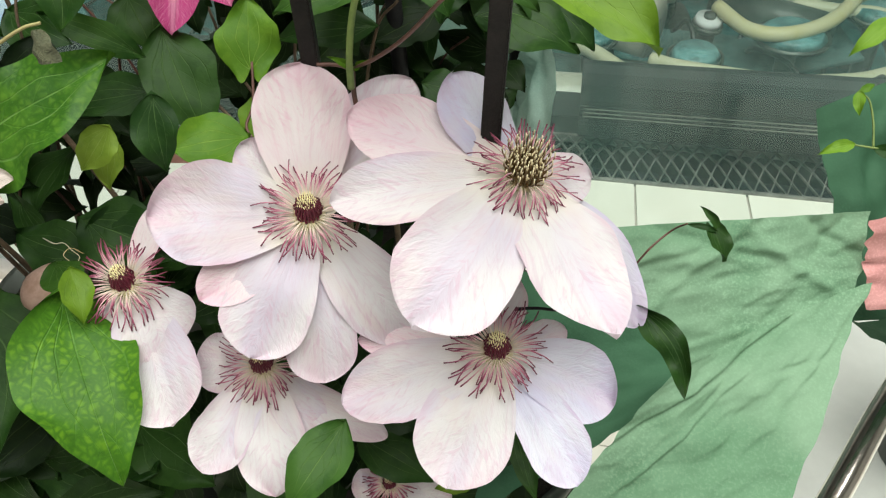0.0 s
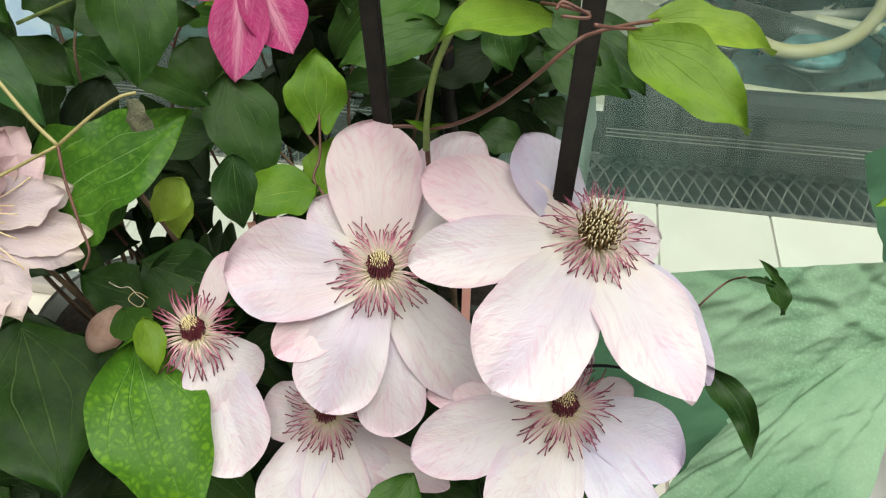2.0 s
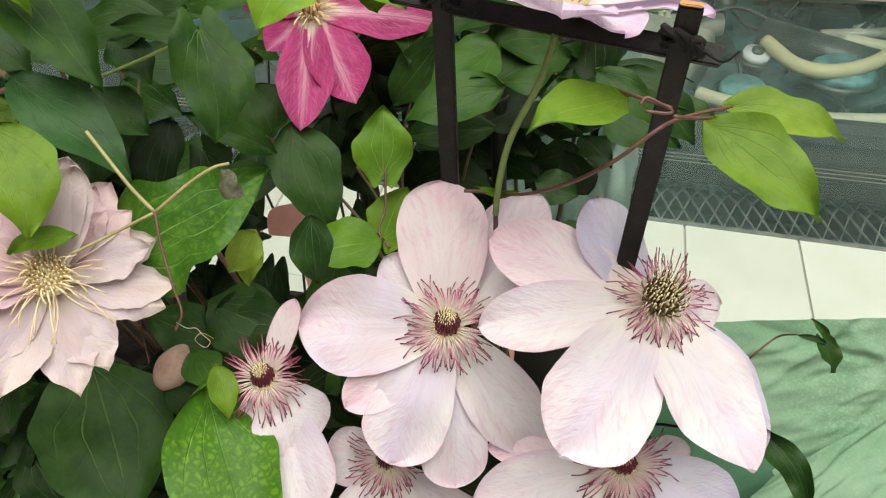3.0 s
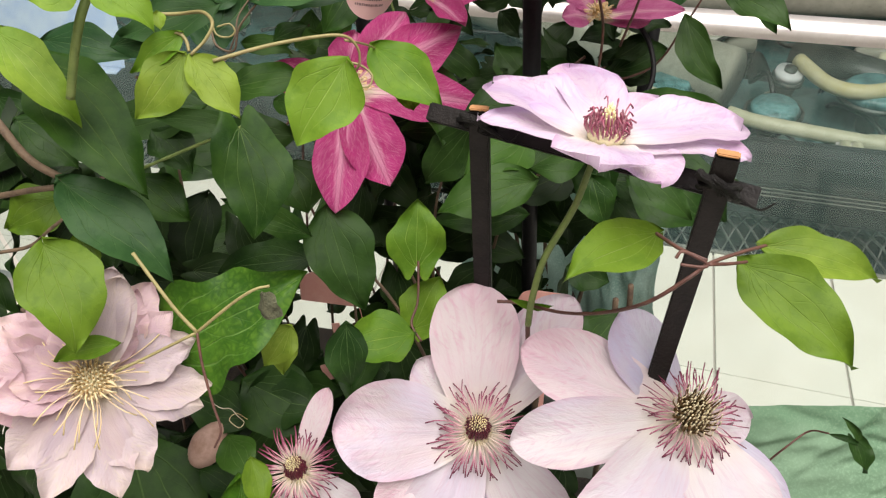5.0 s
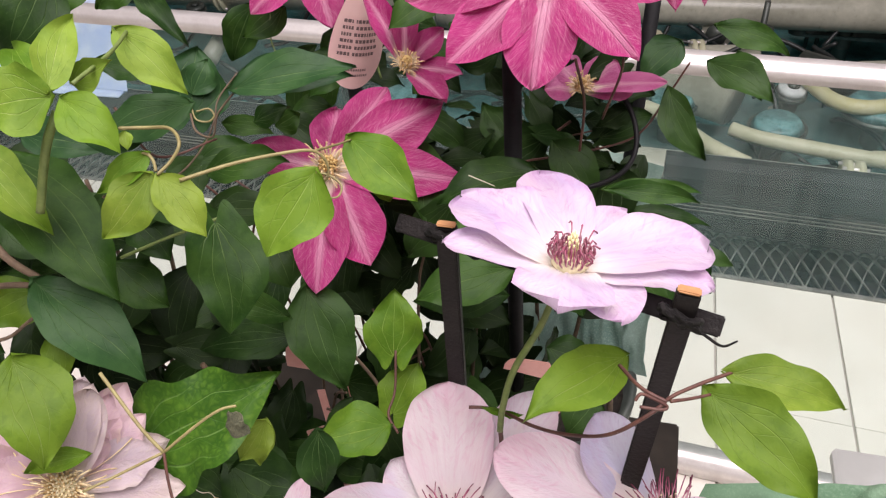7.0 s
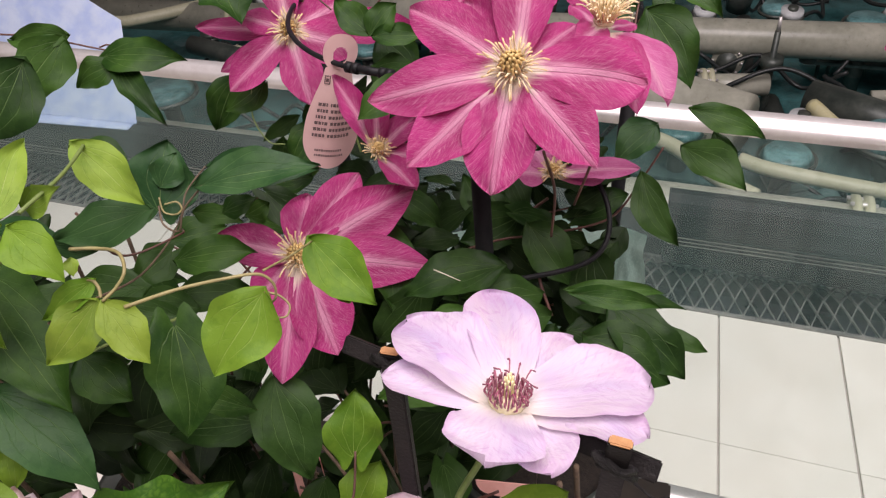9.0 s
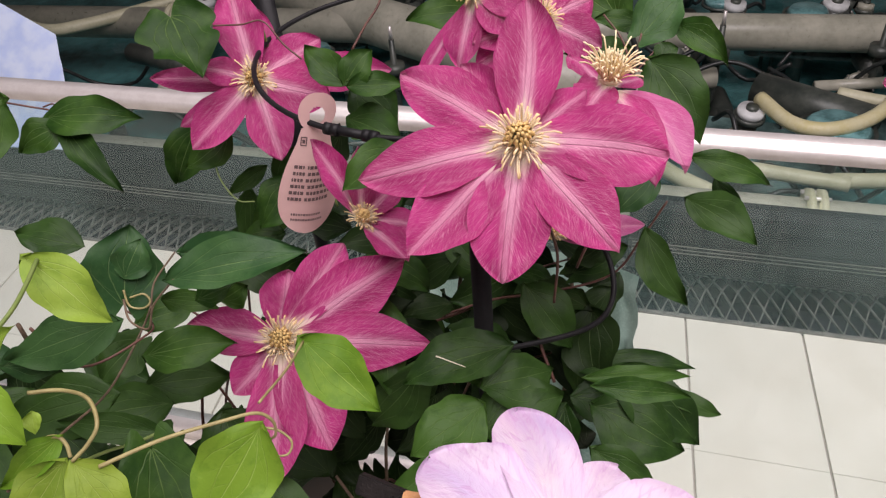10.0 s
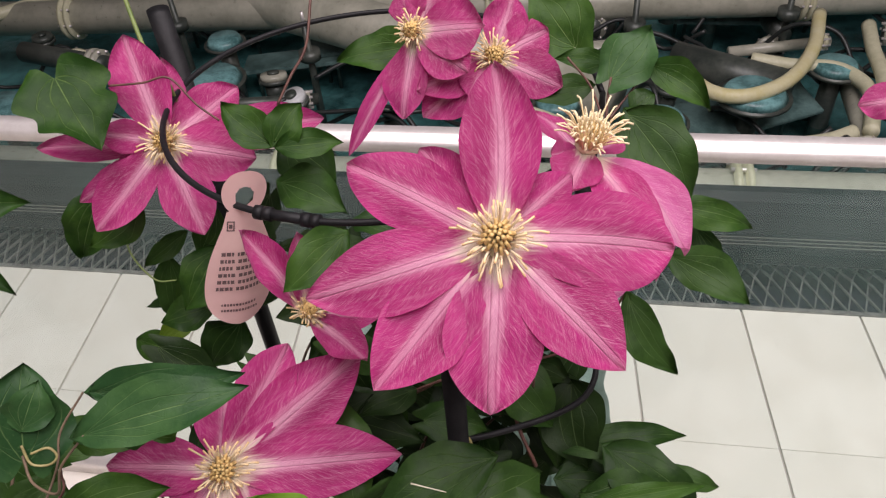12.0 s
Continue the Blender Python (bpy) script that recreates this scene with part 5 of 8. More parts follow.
# flowers of the pale clematis
flower_a = flower(pale_plant, (-0.0572, 0.3239, 1.1352), (0.30, -0.56, 0.77), "pale", "large pale blush-white clematis flower with maroon-tipped stamens", 1.0, 1)
petal(flower_a, (-0.0946, 0.3434, 1.1639), 0.0306, PALE, "round", wide=0.62, bend=0.003, drop=0.0065)
petal(flower_a, (-0.0155, 0.4010, 1.1698), 0.0403, PALE, "round", wide=0.60, bend=0.002, drop=0.0080)
petal(flower_a, (-0.1027, 0.2752, 1.1175), 0.0284, BLUSHED, "round", wide=0.63, bend=0.000, drop=0.0080)
petal(flower_a, (-0.0005, 0.2929, 1.0776), 0.0395, PALE, "round", wide=0.59, bend=0.001, drop=0.0045)
petal(flower_a, (-0.0710, 0.3861, 1.1858), 0.0518, BLUSHED, "round", wide=0.65, bend=-0.004, drop=0.0015, curl=0.10)
petal(flower_a, (-0.0435, 0.2665, 1.0712), 0.0376, PALE, "round", wide=0.78, bend=0.007, drop=0.0030, foot=0.42)
petal(flower_a, (-0.0774, 0.2618, 1.0927), 0.0448, PALE, "round", wide=0.69, bend=0.014, drop=0.0008)
petal(flower_a, (-0.1317, 0.3006, 1.1473), 0.0533, PALE, "round", wide=0.59, bend=0.003, cup=0.16)
flower_b = flower(pale_plant, (0.0507, 0.3386, 1.1562), (0.30, -0.46, 0.83), "open", "large pale clematis flower with an opened brown pistil", 1.02, 2)
petal(flower_b, (0.0113, 0.3785, 1.1877), 0.0360, PALE_BLUE, "round", wide=0.64, bend=-0.034, drop=0.0070)
petal(flower_b, (0.0840, 0.3531, 1.1450), 0.0282, PALE, "round", wide=0.57, bend=0.010, drop=0.0070)
petal(flower_b, (0.1140, 0.3100, 1.0860), 0.0368, PALE_BLUE, "round", wide=0.53, bend=-0.060, drop=0.0075, ruffle=0.08)
petal(flower_b, (0.0990, 0.2690, 1.1230), 0.0490, PALE, "round", wide=0.55, bend=0.003, drop=0.0030, ruffle=0.09, point=0.5)
petal(flower_b, (0.0108, 0.2514, 1.1394), 0.0545, PALE, "round", wide=0.70, bend=-0.024, drop=0.0014, cup=0.2)
petal(flower_b, (-0.0380, 0.3520, 1.1770), 0.0411, BLUSHED, "round", wide=0.61, bend=-0.008, drop=0.0020, curl=0.12)
petal(flower_b, (-0.0350, 0.3000, 1.1650), 0.0340, PALE, "round", wide=0.65, bend=0.002, cup=0.16)
flower_c = flower(pale_plant, (0.0429, 0.2912, 1.0789), (0.050, -0.400, 0.915), "pale", "large pale blush-white clematis flower with maroon-tipped stamens", 0.98, 3)
petal(flower_c, (-0.0300, 0.2882, 1.0815), 0.0181, BLUSHED, "round", wide=0.62, bend=0.001, drop=0.0060)
petal(flower_c, (0.0464, 0.3298, 1.0955), 0.0222, PALE, "round", wide=0.59, bend=-0.001, drop=0.0050)
petal(flower_c, (0.0776, 0.3055, 1.0832), 0.0196, PALE, "round", wide=0.60, bend=-0.003, drop=0.0070)
petal(flower_c, (0.1031, 0.2729, 1.0676), 0.0396, PALE_BLUE, "round", wide=0.65, bend=-0.035, drop=0.0014)
petal(flower_c, (0.0872, 0.2353, 1.0520), 0.0311, PALE_BLUE, "round", wide=0.72, bend=-0.019, drop=0.0030)
petal(flower_c, (0.0252, 0.2261, 1.0514), 0.0489, PALE, "round", wide=0.64, bend=0.004, drop=0.0014)
petal(flower_c, (-0.0325, 0.2571, 1.0681), 0.0400, PALE, "round", wide=0.60, bend=0.005)
flower_d = flower(pale_plant, (-0.1633, 0.3017, 1.0954), (0.197, -0.491, 0.849), "pale", "large pale blush-white clematis flower with maroon-tipped stamens", 0.95, 4)
petal(flower_d, (-0.1235, 0.2429, 1.0522), 0.0440, PALE, "round", wide=0.72, bend=-0.02, drop=0.0060)
petal(flower_d, (-0.1585, 0.2713, 1.0767), 0.0290, PALE, "round", wide=0.63, bend=-0.000, drop=0.0050)
petal(flower_d, (-0.1325, 0.2742, 1.0724), 0.0460, PALE, "round", wide=0.63, bend=-0.03, drop=0.0014)
petal(flower_d, (-0.1600, 0.3530, 1.1105), 0.0168, BLUSHED, "round", drop=0.0090)
flower_e = flower(pale_plant, (-0.0904, 0.2897, 1.0486), (0.279, -0.404, 0.871), "pale", "large pale blush-white clematis flower with maroon-tipped stamens", 0.9, 5)
petal(flower_e, (-0.1260, 0.2824, 1.0566), 0.0351, PALE, "round", wide=0.60, bend=0.007, drop=0.0050)
petal(flower_e, (-0.0174, 0.2720, 1.0170), 0.0224, PALE, "round", wide=0.55, bend=0.037, drop=0.0040)
petal(flower_e, (-0.0539, 0.2641, 1.0250), 0.0275, PALE, "round", wide=0.66, bend=-0.003, drop=0.0030)
petal(flower_e, (-0.1092, 0.2315, 1.0276), 0.0321, PALE, "round", wide=0.67, bend=0.000, drop=0.0020)
petal(flower_e, (-0.0703, 0.2300, 1.0144), 0.0384, PALE, "round", wide=0.65, bend=-0.003, point=0.4)
flower_f = flower(pale_plant, (-0.0244, 0.2786, 0.9522), (0.138, -0.162, 0.977), "pale", "half-hidden pale clematis flower deep in the leaves", 0.6, 6)
petal(flower_f, (-0.0476, 0.2727, 0.9545), 0.0213, PALE, "round", cup=0.12, arch=0.04)
petal(flower_f, (-0.0403, 0.2857, 0.9557), 0.0214, PALE, "round", cup=0.12, arch=0.04)
petal(flower_f, (-0.0046, 0.2675, 0.9476), 0.0212, PALE, "round", cup=0.12, arch=0.04)
petal(flower_f, (0.0152, 0.2765, 0.9463), 0.0213, PALE, "round", cup=0.12, arch=0.04)
flower_up = flower(pale_plant, (-0.0043, 0.3708, 1.3014), (0.06, 0.17, 0.984), "lilac", "single lilac-white clematis flower on a tall green stalk", 1.0, 7)
petal(flower_up, (0.0168, 0.4219, 1.2912), 0.0275, LILAC, "round", wide=0.64, bend=-0.009, drop=0.0040)
petal(flower_up, (-0.0290, 0.4440, 1.2938), 0.0360, LILAC, "round", wide=0.66, bend=0.051, drop=0.0030)
petal(flower_up, (0.0198, 0.3373, 1.3036), 0.0319, LILAC, "round", wide=0.67, bend=-0.076, drop=0.0040, ruffle=0.09)
petal(flower_up, (0.0555, 0.3668, 1.2984), 0.0334, LILAC, "round", wide=0.63, bend=-0.076, drop=0.0030)
petal(flower_up, (-0.0620, 0.4080, 1.3011), 0.0450, LILAC, "round", wide=0.64, bend=0.015, drop=0.0015, cup=0.2)
petal(flower_up, (-0.0614, 0.3709, 1.3048), 0.0312, LILAC, "round", wide=0.62, bend=0.040, drop=0.0025)
petal(flower_up, (0.0538, 0.3988, 1.2930), 0.0462, LILAC, "round", wide=0.66, bend=-0.024, cup=0.2)
petal(flower_up, (-0.0044, 0.3290, 1.3126), 0.0410, LILAC, "round", wide=0.66, bend=0.018, drop=0.0005, cup=0.2, ruffle=0.08, foot=0.5)

# double blush clematis
flower_double = flower(double_plant, (-0.2496, 0.2794, 1.1872), (0.516, -0.354, 0.780), "double", "large double blush-pink clematis flower with long cream stamens", 1.25, 8)
double_rng = random.Random(31)
d_m = WORLD[flower_double].to_3x3()
d_up = (d_m.inverted() @ Vector((0, 0, 1))).to_2d().normalized()
d_c = WORLD[flower_double].translation
for count, reach, wide_by, back, lift, turn, share in ((13, 0.0595, 0.0285, 0.0055, -0.003, 0.0, -2.0), (11, 0.0500, 0.0250, 0.0025, 0.003, 0.34, -0.25), (9, 0.0390, 0.0215, 0.0, 0.009, 0.10, 0.25)):
    for k in range(count):
        a = 2 * math.pi * (k + turn + double_rng.uniform(-0.32, 0.32)) / count
        r = reach * double_rng.uniform(0.92, 1.07)
        flat = Vector((math.cos(a), math.sin(a)))
        upper = flat.dot(d_up)
        if upper < share:
            continue
        tip = d_c + d_m @ Vector((r * flat.x, r * flat.y, lift + double_rng.uniform(-0.003, 0.003)))
        petal(flower_double, tip, wide_by * double_rng.uniform(0.85, 1.15), BLUSH_PINK if upper > 0.15 else BLUSH, "star", wide=0.60, bend=double_rng.uniform(-0.05, 0.05), cup=double_rng.uniform(0.05, 0.35),
              curl=double_rng.uniform(0.0, 0.16), ruffle=0.11, foot=0.30, point=double_rng.uniform(0.5, 1.0), drop=back, ragged=0.075, twist=double_rng.uniform(-0.3, 0.3))
petal(flower_double, (-0.2400, 0.3156, 1.2365), 0.0269, BLUSH, "round", cup=0.5, arch=0.1, ruffle=0.1)
petal(flower_double, (-0.2350, 0.3141, 1.2331), 0.0269, BLUSH, "round", cup=0.5, arch=0.1, ruffle=0.1)

# flowers of the pink clematis
pink_flower_a = flower(pink_plant, (-0.1991, 0.5432, 1.2087), (0.287, -0.502, 0.816), "pink", "bright pink star clematis flower with pale bars and cream stamens", 1.0, 9)
petal(pink_flower_a, (-0.2214, 0.5059, 1.1936), 0.0313, PINK, "star", wide=0.60, bend=0.001, drop=0.0056)
petal(pink_flower_a, (-0.2026, 0.5838, 1.2350), 0.0353, PINK, "star", wide=0.61, bend=0.000, drop=0.0049)
petal(pink_flower_a, (-0.1707, 0.6099, 1.2398), 0.0348, PINK, "star", wide=0.63, bend=-0.001, drop=0.0021)
petal(pink_flower_a, (-0.2587, 0.5340, 1.2241), 0.0336, PINK, "star", wide=0.52, bend=0.002, drop=0.0021)
petal(pink_flower_a, (-0.1287, 0.6137, 1.2274), 0.0435, PINK, "star", wide=0.57, bend=-0.002, drop=0.0014, point=0.8)
petal(pink_flower_a, (-0.1029, 0.5682, 1.1903), 0.0418, PINK, "star", wide=0.55, bend=-0.002, point=0.8)
petal(pink_flower_a, (-0.1561, 0.4939, 1.1633), 0.0452, PINK, "star", wide=0.59, bend=-0.002, drop=0.0010)
petal(pink_flower_a, (-0.1882, 0.4657, 1.1573), 0.0402, PINK, "star", wide=0.61, bend=-0.000, point=0.5)
pink_flower_b = flower(pink_plant, (-0.0442, 0.5858, 1.3465), (0.034, -0.659, 0.752), "pink", "largest bright pink star clematis flower with pale bars and cream stamens", 1.05, 10)
petal(pink_flower_b, (-0.0813, 0.6194, 1.3736), 0.0277, PINK, "star", wide=0.59, bend=-0.001, drop=0.0056)
petal(pink_flower_b, (-0.0099, 0.6117, 1.3636), 0.0241, PINK, "star", wide=0.59, bend=0.000, drop=0.0056)
petal(pink_flower_b, (-0.0466, 0.6486, 1.4016), 0.0383, PINK, "star", wide=0.51, bend=0.037, drop=0.0014, cup=0.2)
petal(pink_flower_b, (-0.1150, 0.6101, 1.3709), 0.0355, PINK, "star", wide=0.59, bend=0.001, drop=0.0028, point=0.1)
petal(pink_flower_b, (-0.0992, 0.5300, 1.3040), 0.0408, PINK, "star", wide=0.62, bend=0.002, drop=0.0021, point=0.7)
petal(pink_flower_b, (0.0132, 0.5399, 1.3089), 0.0398, PINK, "star", wide=0.61, bend=-0.001, drop=0.0028, point=0.8)
petal(pink_flower_b, (-0.0467, 0.5254, 1.2937), 0.0461, PINK, "star", wide=0.59, bend=0.001, point=0.3)
petal(pink_flower_b, (-0.1322, 0.5620, 1.3295), 0.0384, PINK, "star", wide=0.55, bend=-0.010, point=0.4)
petal(pink_flower_b, (0.0363, 0.5845, 1.3417), 0.0457, PINK, "star", wide=0.62, bend=-0.022, ruffle=0.09, curl=0.14, point=0.0, drop=0.0005)
pink_flower_c = flower(pink_plant, (-0.2802, 0.7474, 1.2886), (0.341, -0.680, 0.649), "pink", "bright pink star clematis flower with pale bars and cream stamens", 0.95, 11)
petal(pink_flower_c, (-0.3416, 0.7179, 1.2591), 0.0204, PINK, "star", cup=0.12, arch=0.04, drop=0.0070)
petal(pink_flower_c, (-0.3675, 0.7365, 1.2922), 0.0223, PINK, "star", cup=0.12, arch=0.04, drop=0.0070)
petal(pink_flower_c, (-0.2415, 0.8045, 1.2974), 0.0375, PINK, "star", cup=0.12, arch=0.04, drop=0.0070)
petal(pink_flower_c, (-0.1796, 0.8001, 1.2725), 0.0335, PINK, "star", cup=0.12, arch=0.04, drop=0.0042)
petal(pink_flower_c, (-0.2918, 0.8029, 1.3221), 0.0330, PINK, "star", cup=0.12, arch=0.04, drop=0.0070)
petal(pink_flower_c, (-0.3196, 0.7383, 1.3029), 0.0241, PINK, "star", cup=0.12, arch=0.04)
petal(pink_flower_c, (-0.3044, 0.7876, 1.3497), 0.0386, PINK, "star", cup=0.12, arch=0.04)
petal(pink_flower_c, (-0.2215, 0.7569, 1.2678), 0.0427, PINK, "star", cup=0.12, arch=0.04)
petal(pink_flower_c, (-0.3208, 0.6935, 1.2535), 0.0345, PINK, "star", cup=0.12, arch=0.04)
petal(pink_flower_c, (-0.2538, 0.7086, 1.2372), 0.0374, PINK, "star", cup=0.12, arch=0.04)
pink_flower_small = flower(pink_plant, (-0.1601, 0.6255, 1.2503), (0.450, -0.344, 0.824), "pink", "half-closed pink clematis flower beside the tag", 0.62, 12)
petal(pink_flower_small, (-0.1626, 0.6462, 1.2967), 0.0206, PINK, "star", arch=0.04, cup=0.4)
petal(pink_flower_small, (-0.1907, 0.6352, 1.3074), 0.0237, PINK, "star", arch=0.04, cup=0.4)
petal(pink_flower_small, (-0.1869, 0.6378, 1.2943), 0.0205, PINK, "star", arch=0.04, cup=0.4)
petal(pink_flower_small, (-0.1225, 0.6016, 1.2343), 0.0248, PINK, "star", arch=0.04, cup=0.4)
petal(pink_flower_small, (-0.1163, 0.6299, 1.2428), 0.0210, PINK, "star", arch=0.04, cup=0.3)
petal(pink_flower_small, (-0.1340, 0.6489, 1.2701), 0.0209, PINK, "star", arch=0.04, cup=0.3)
pink_flower_d = flower(pink_plant, (0.0019, 0.6602, 1.3455), (0.121, -0.119, 0.986), "tuft", "pink clematis flower with an open cream brush of stamens", 0.86, 13)
petal(pink_flower_d, (-0.0101, 0.6228, 1.3425), 0.0282, PINK, "star", arch=0.04, cup=0.25)
petal(pink_flower_d, (0.0221, 0.6784, 1.3351), 0.0187, PINK, "star", cup=0.12, arch=0.04, drop=0.0035)
petal(pink_flower_d, (0.0495, 0.6107, 1.3134), 0.0358, PINK_SHADED_BACK, "star", arch=0.16, cup=0.3, drop=0.0070)
petal(pink_flower_d, (0.0311, 0.5871, 1.3179), 0.0320, PINK, "star", cup=0.12, arch=0.16, drop=0.0052)
petal(pink_flower_d, (-0.0175, 0.6626, 1.3380), 0.0216, PINK, "star", cup=0.12, arch=0.04, drop=0.0035)
petal(pink_flower_d, (-0.0256, 0.7084, 1.3344), 0.0193, PINK, "star", cup=0.12, arch=0.04, drop=0.0070)
pink_flower_e = flower(pink_plant, (-0.0518, 0.7994, 1.3206), (0.037, -0.731, 0.682), "pink", "bright pink star clematis flower with pale bars and cream stamens", 0.85, 14)
petal(pink_flower_e, (-0.0051, 0.7896, 1.3016), 0.0338, PINK, "star", cup=0.12, arch=0.04, drop=0.0014)
petal(pink_flower_e, (-0.0148, 0.8183, 1.3300), 0.0378, PINK, "star", cup=0.12, arch=0.04, drop=0.0021)
petal(pink_flower_e, (-0.0392, 0.8320, 1.3490), 0.0319, PINK, "star", cup=0.12, arch=0.04, drop=0.0014)
petal(pink_flower_e, (-0.1006, 0.7697, 1.2915), 0.0359, PINK, "star", cup=0.12, arch=0.04)
petal(pink_flower_e, (-0.1034, 0.7722, 1.3119), 0.0316, PINK, "star", cup=0.12, arch=0.04)
petal(pink_flower_e, (-0.0682, 0.7711, 1.3059), 0.0315, PINK, "star", cup=0.12, arch=0.04)
pink_flower_f = flower(pink_plant, (-0.1053, 0.7971, 1.3423), (-0.164, -0.746, 0.645), "pink", "pink clematis flower seen partly from its side", 0.7, 15)
petal(pink_flower_f, (-0.1545, 0.7574, 1.2684), 0.0160, PINK, "star", cup=0.12, arch=0.04, drop=0.0035)
petal(pink_flower_f, (-0.1139, 0.7649, 1.2936), 0.0315, PINK, "star", cup=0.12, arch=0.04, drop=0.0021)
petal(pink_flower_f, (-0.0888, 0.8139, 1.3660), 0.0349, PINK, "star", cup=0.12, arch=0.04)
petal(pink_flower_f, (-0.0567, 0.7876, 1.3499), 0.0422, PINK, "star", cup=0.12, arch=0.04)
petal(pink_flower_f, (-0.1119, 0.8153, 1.3617), 0.0273, PINK, "star", cup=0.12, arch=0.04)
petal(pink_flower_f, (-0.0678, 0.7733, 1.3243), 0.0348, PINK, "star", cup=0.12, arch=0.04)
pink_flower_g = flower(pink_plant, (-0.0297, 0.6574, 1.2223), (0.085, -0.365, 0.927), "pink", "pink clematis flower seen from behind", 0.6, 16)
petal(pink_flower_g, (0.0348, 0.6729, 1.2224), 0.0197, PINK_SHADED_BACK, "star", cup=0.12, arch=0.04)
petal(pink_flower_g, (-0.0575, 0.6512, 1.2224), 0.0265, PINK_SHADED_BACK, "star", cup=0.12, arch=0.04)
petal(pink_flower_g, (-0.0046, 0.6855, 1.2310), 0.0310, PINK_SHADED_BACK, "star", cup=0.12, arch=0.04)
petal(pink_flower_g, (0.0109, 0.6731, 1.2139), 0.0221, PINK_SHADED_BACK, "star", cup=0.12, arch=0.04, drop=0.0035)
petal(pink_flower_g, (-0.0556, 0.6826, 1.2345), 0.0268, PINK_SHADED_BACK, "star", cup=0.12, arch=0.04)
pink_flower_h = flower(pink_plant, (0.2613, 0.8328, 1.2631), (-0.445, -0.556, 0.702), "pink", "bright pink star clematis flower with pale bars and cream stamens", 0.8, 17)
petal(pink_flower_h, (0.2215, 0.8448, 1.2474), 0.0295, PINK, "star", cup=0.12, arch=0.04)
petal(pink_flower_h, (0.2467, 0.8091, 1.2350), 0.0331, PINK, "star", cup=0.12, arch=0.04)
petal(pink_flower_h, (0.2762, 0.8628, 1.2963), 0.0329, PINK, "star", cup=0.12, arch=0.04)

# leaves of the pale clematis
leaf(pale_plant, (-0.1927, 0.2866, 1.0945), (-0.1406, 0.2114, 1.0430), 0.0609, (0.58, -0.35, 0.73), LEAF_MOTTLED, 0.2, 0.1, "leaf", label="green leaf mottled with yellow between its veins")
leaf(pale_plant, (-0.1861, 0.2949, 1.1104), (-0.1736, 0.2732, 1.0924), 0.0168, (0.52, -0.35, 0.78), LEAF_MOSS, 0.5, 0.05, "leaf")
leaf(pale_plant, (-0.3133, 0.3290, 1.0483), (-0.2481, 0.2423, 0.9983), 0.0857, (0.49, -0.23, 0.84), LEAF_DARK, 0.12, 0.06, "leaf")
leaf(pale_plant, (-0.2352, 0.3185, 1.1679), (-0.1566, 0.3583, 1.1990), 0.0660, (0.41, -0.37, 0.84), LEAF_BLOTCHED, 0.12, 0.06, "lobed", label="dark green leaf with pale blotches")
leaf(pale_plant, (-0.0329, 0.2529, 1.0557), (-0.0528, 0.2098, 1.0417), 0.0284, (0.24, -0.27, 0.93), LEAF_MID, 0.15, 0.08, "leaf")
leaf(pale_plant, (-0.0416, 0.2907, 0.9832), (0.0063, 0.2750, 0.9708), 0.0276, (0.15, -0.29, 0.94), LEAF_DARK, 0.15, 0.08, "leaf")
leaf(pale_plant, (0.0491, 0.3069, 0.9942), (0.0647, 0.2649, 0.9764), 0.0173, (0.01, -0.31, 0.95), LEAF_DARK, 0.15, 0.08, "leaf")
leaf(pale_plant, (0.0329, 0.2817, 0.9718), (0.0067, 0.2708, 0.9664), 0.0153, (0.08, -0.28, 0.96), LEAF_OLIVE, 0.15, 0.08, "leaf")
leaf(pale_plant, (-0.1148, 0.4160, 1.1643), (-0.1178, 0.4439, 1.1955), 0.0370, (0.26, -0.58, 0.77), LEAF_LIGHT, 0.15, 0.05, "heart")
leaf(pale_plant, (-0.1167, 0.4036, 1.1213), (-0.1054, 0.4292, 1.1451), 0.0363, (0.21, -0.41, 0.89), LEAF_LIGHT, 0.15, 0.05, "heart")
leaf(pale_plant, (-0.1106, 0.3808, 1.1404), (-0.1476, 0.3581, 1.1438), 0.0344, (0.26, -0.34, 0.90), LEAF_LIGHT, 0.15, 0.05, "leaf")
leaf(pale_plant, (0.0224, 0.3528, 1.2648), (-0.0144, 0.3012, 1.2823), 0.0259, (0.01, -0.46, 0.89), LEAF_MOSS, 0.2, 0.06, "leaf", label="smooth olive-green young leaf")
leaf(pale_plant, (0.0660, 0.3530, 1.2644), (0.1157, 0.3561, 1.2506), 0.0230, (-0.14, -0.34, 0.93), LEAF_OLIVE, 0.25, 0.1, "leaf")
leaf(pale_plant, (0.0585, 0.3433, 1.2617), (0.1058, 0.3164, 1.2389), 0.0324, (-0.02, -0.43, 0.90), LEAF_MOSS, 0.2, 0.06, "leaf")
leaf(pale_plant, (0.1109, 0.3204, 1.0882), (0.1388, 0.2860, 1.0610), 0.0165, (-0.38, -0.47, 0.80), LEAF_DARK, 0.5, 0.05, "leaf", bend=-0.17, ruffle=0.30)
leaf(pale_plant, (0.1616, 0.4085, 1.0692), (0.1694, 0.3954, 1.0540), 0.0158, (0.09, -0.48, 0.87), LEAF_DARK, 0.5, 0.1, "heart", twist=0.5)
leaf(pale_plant, (0.1651, 0.4072, 1.0671), (0.1519, 0.4160, 1.0792), 0.0082, (-0.19, -0.52, 0.83), LEAF_DARK, 0.5, 0.12, "lance", bend=0.08)
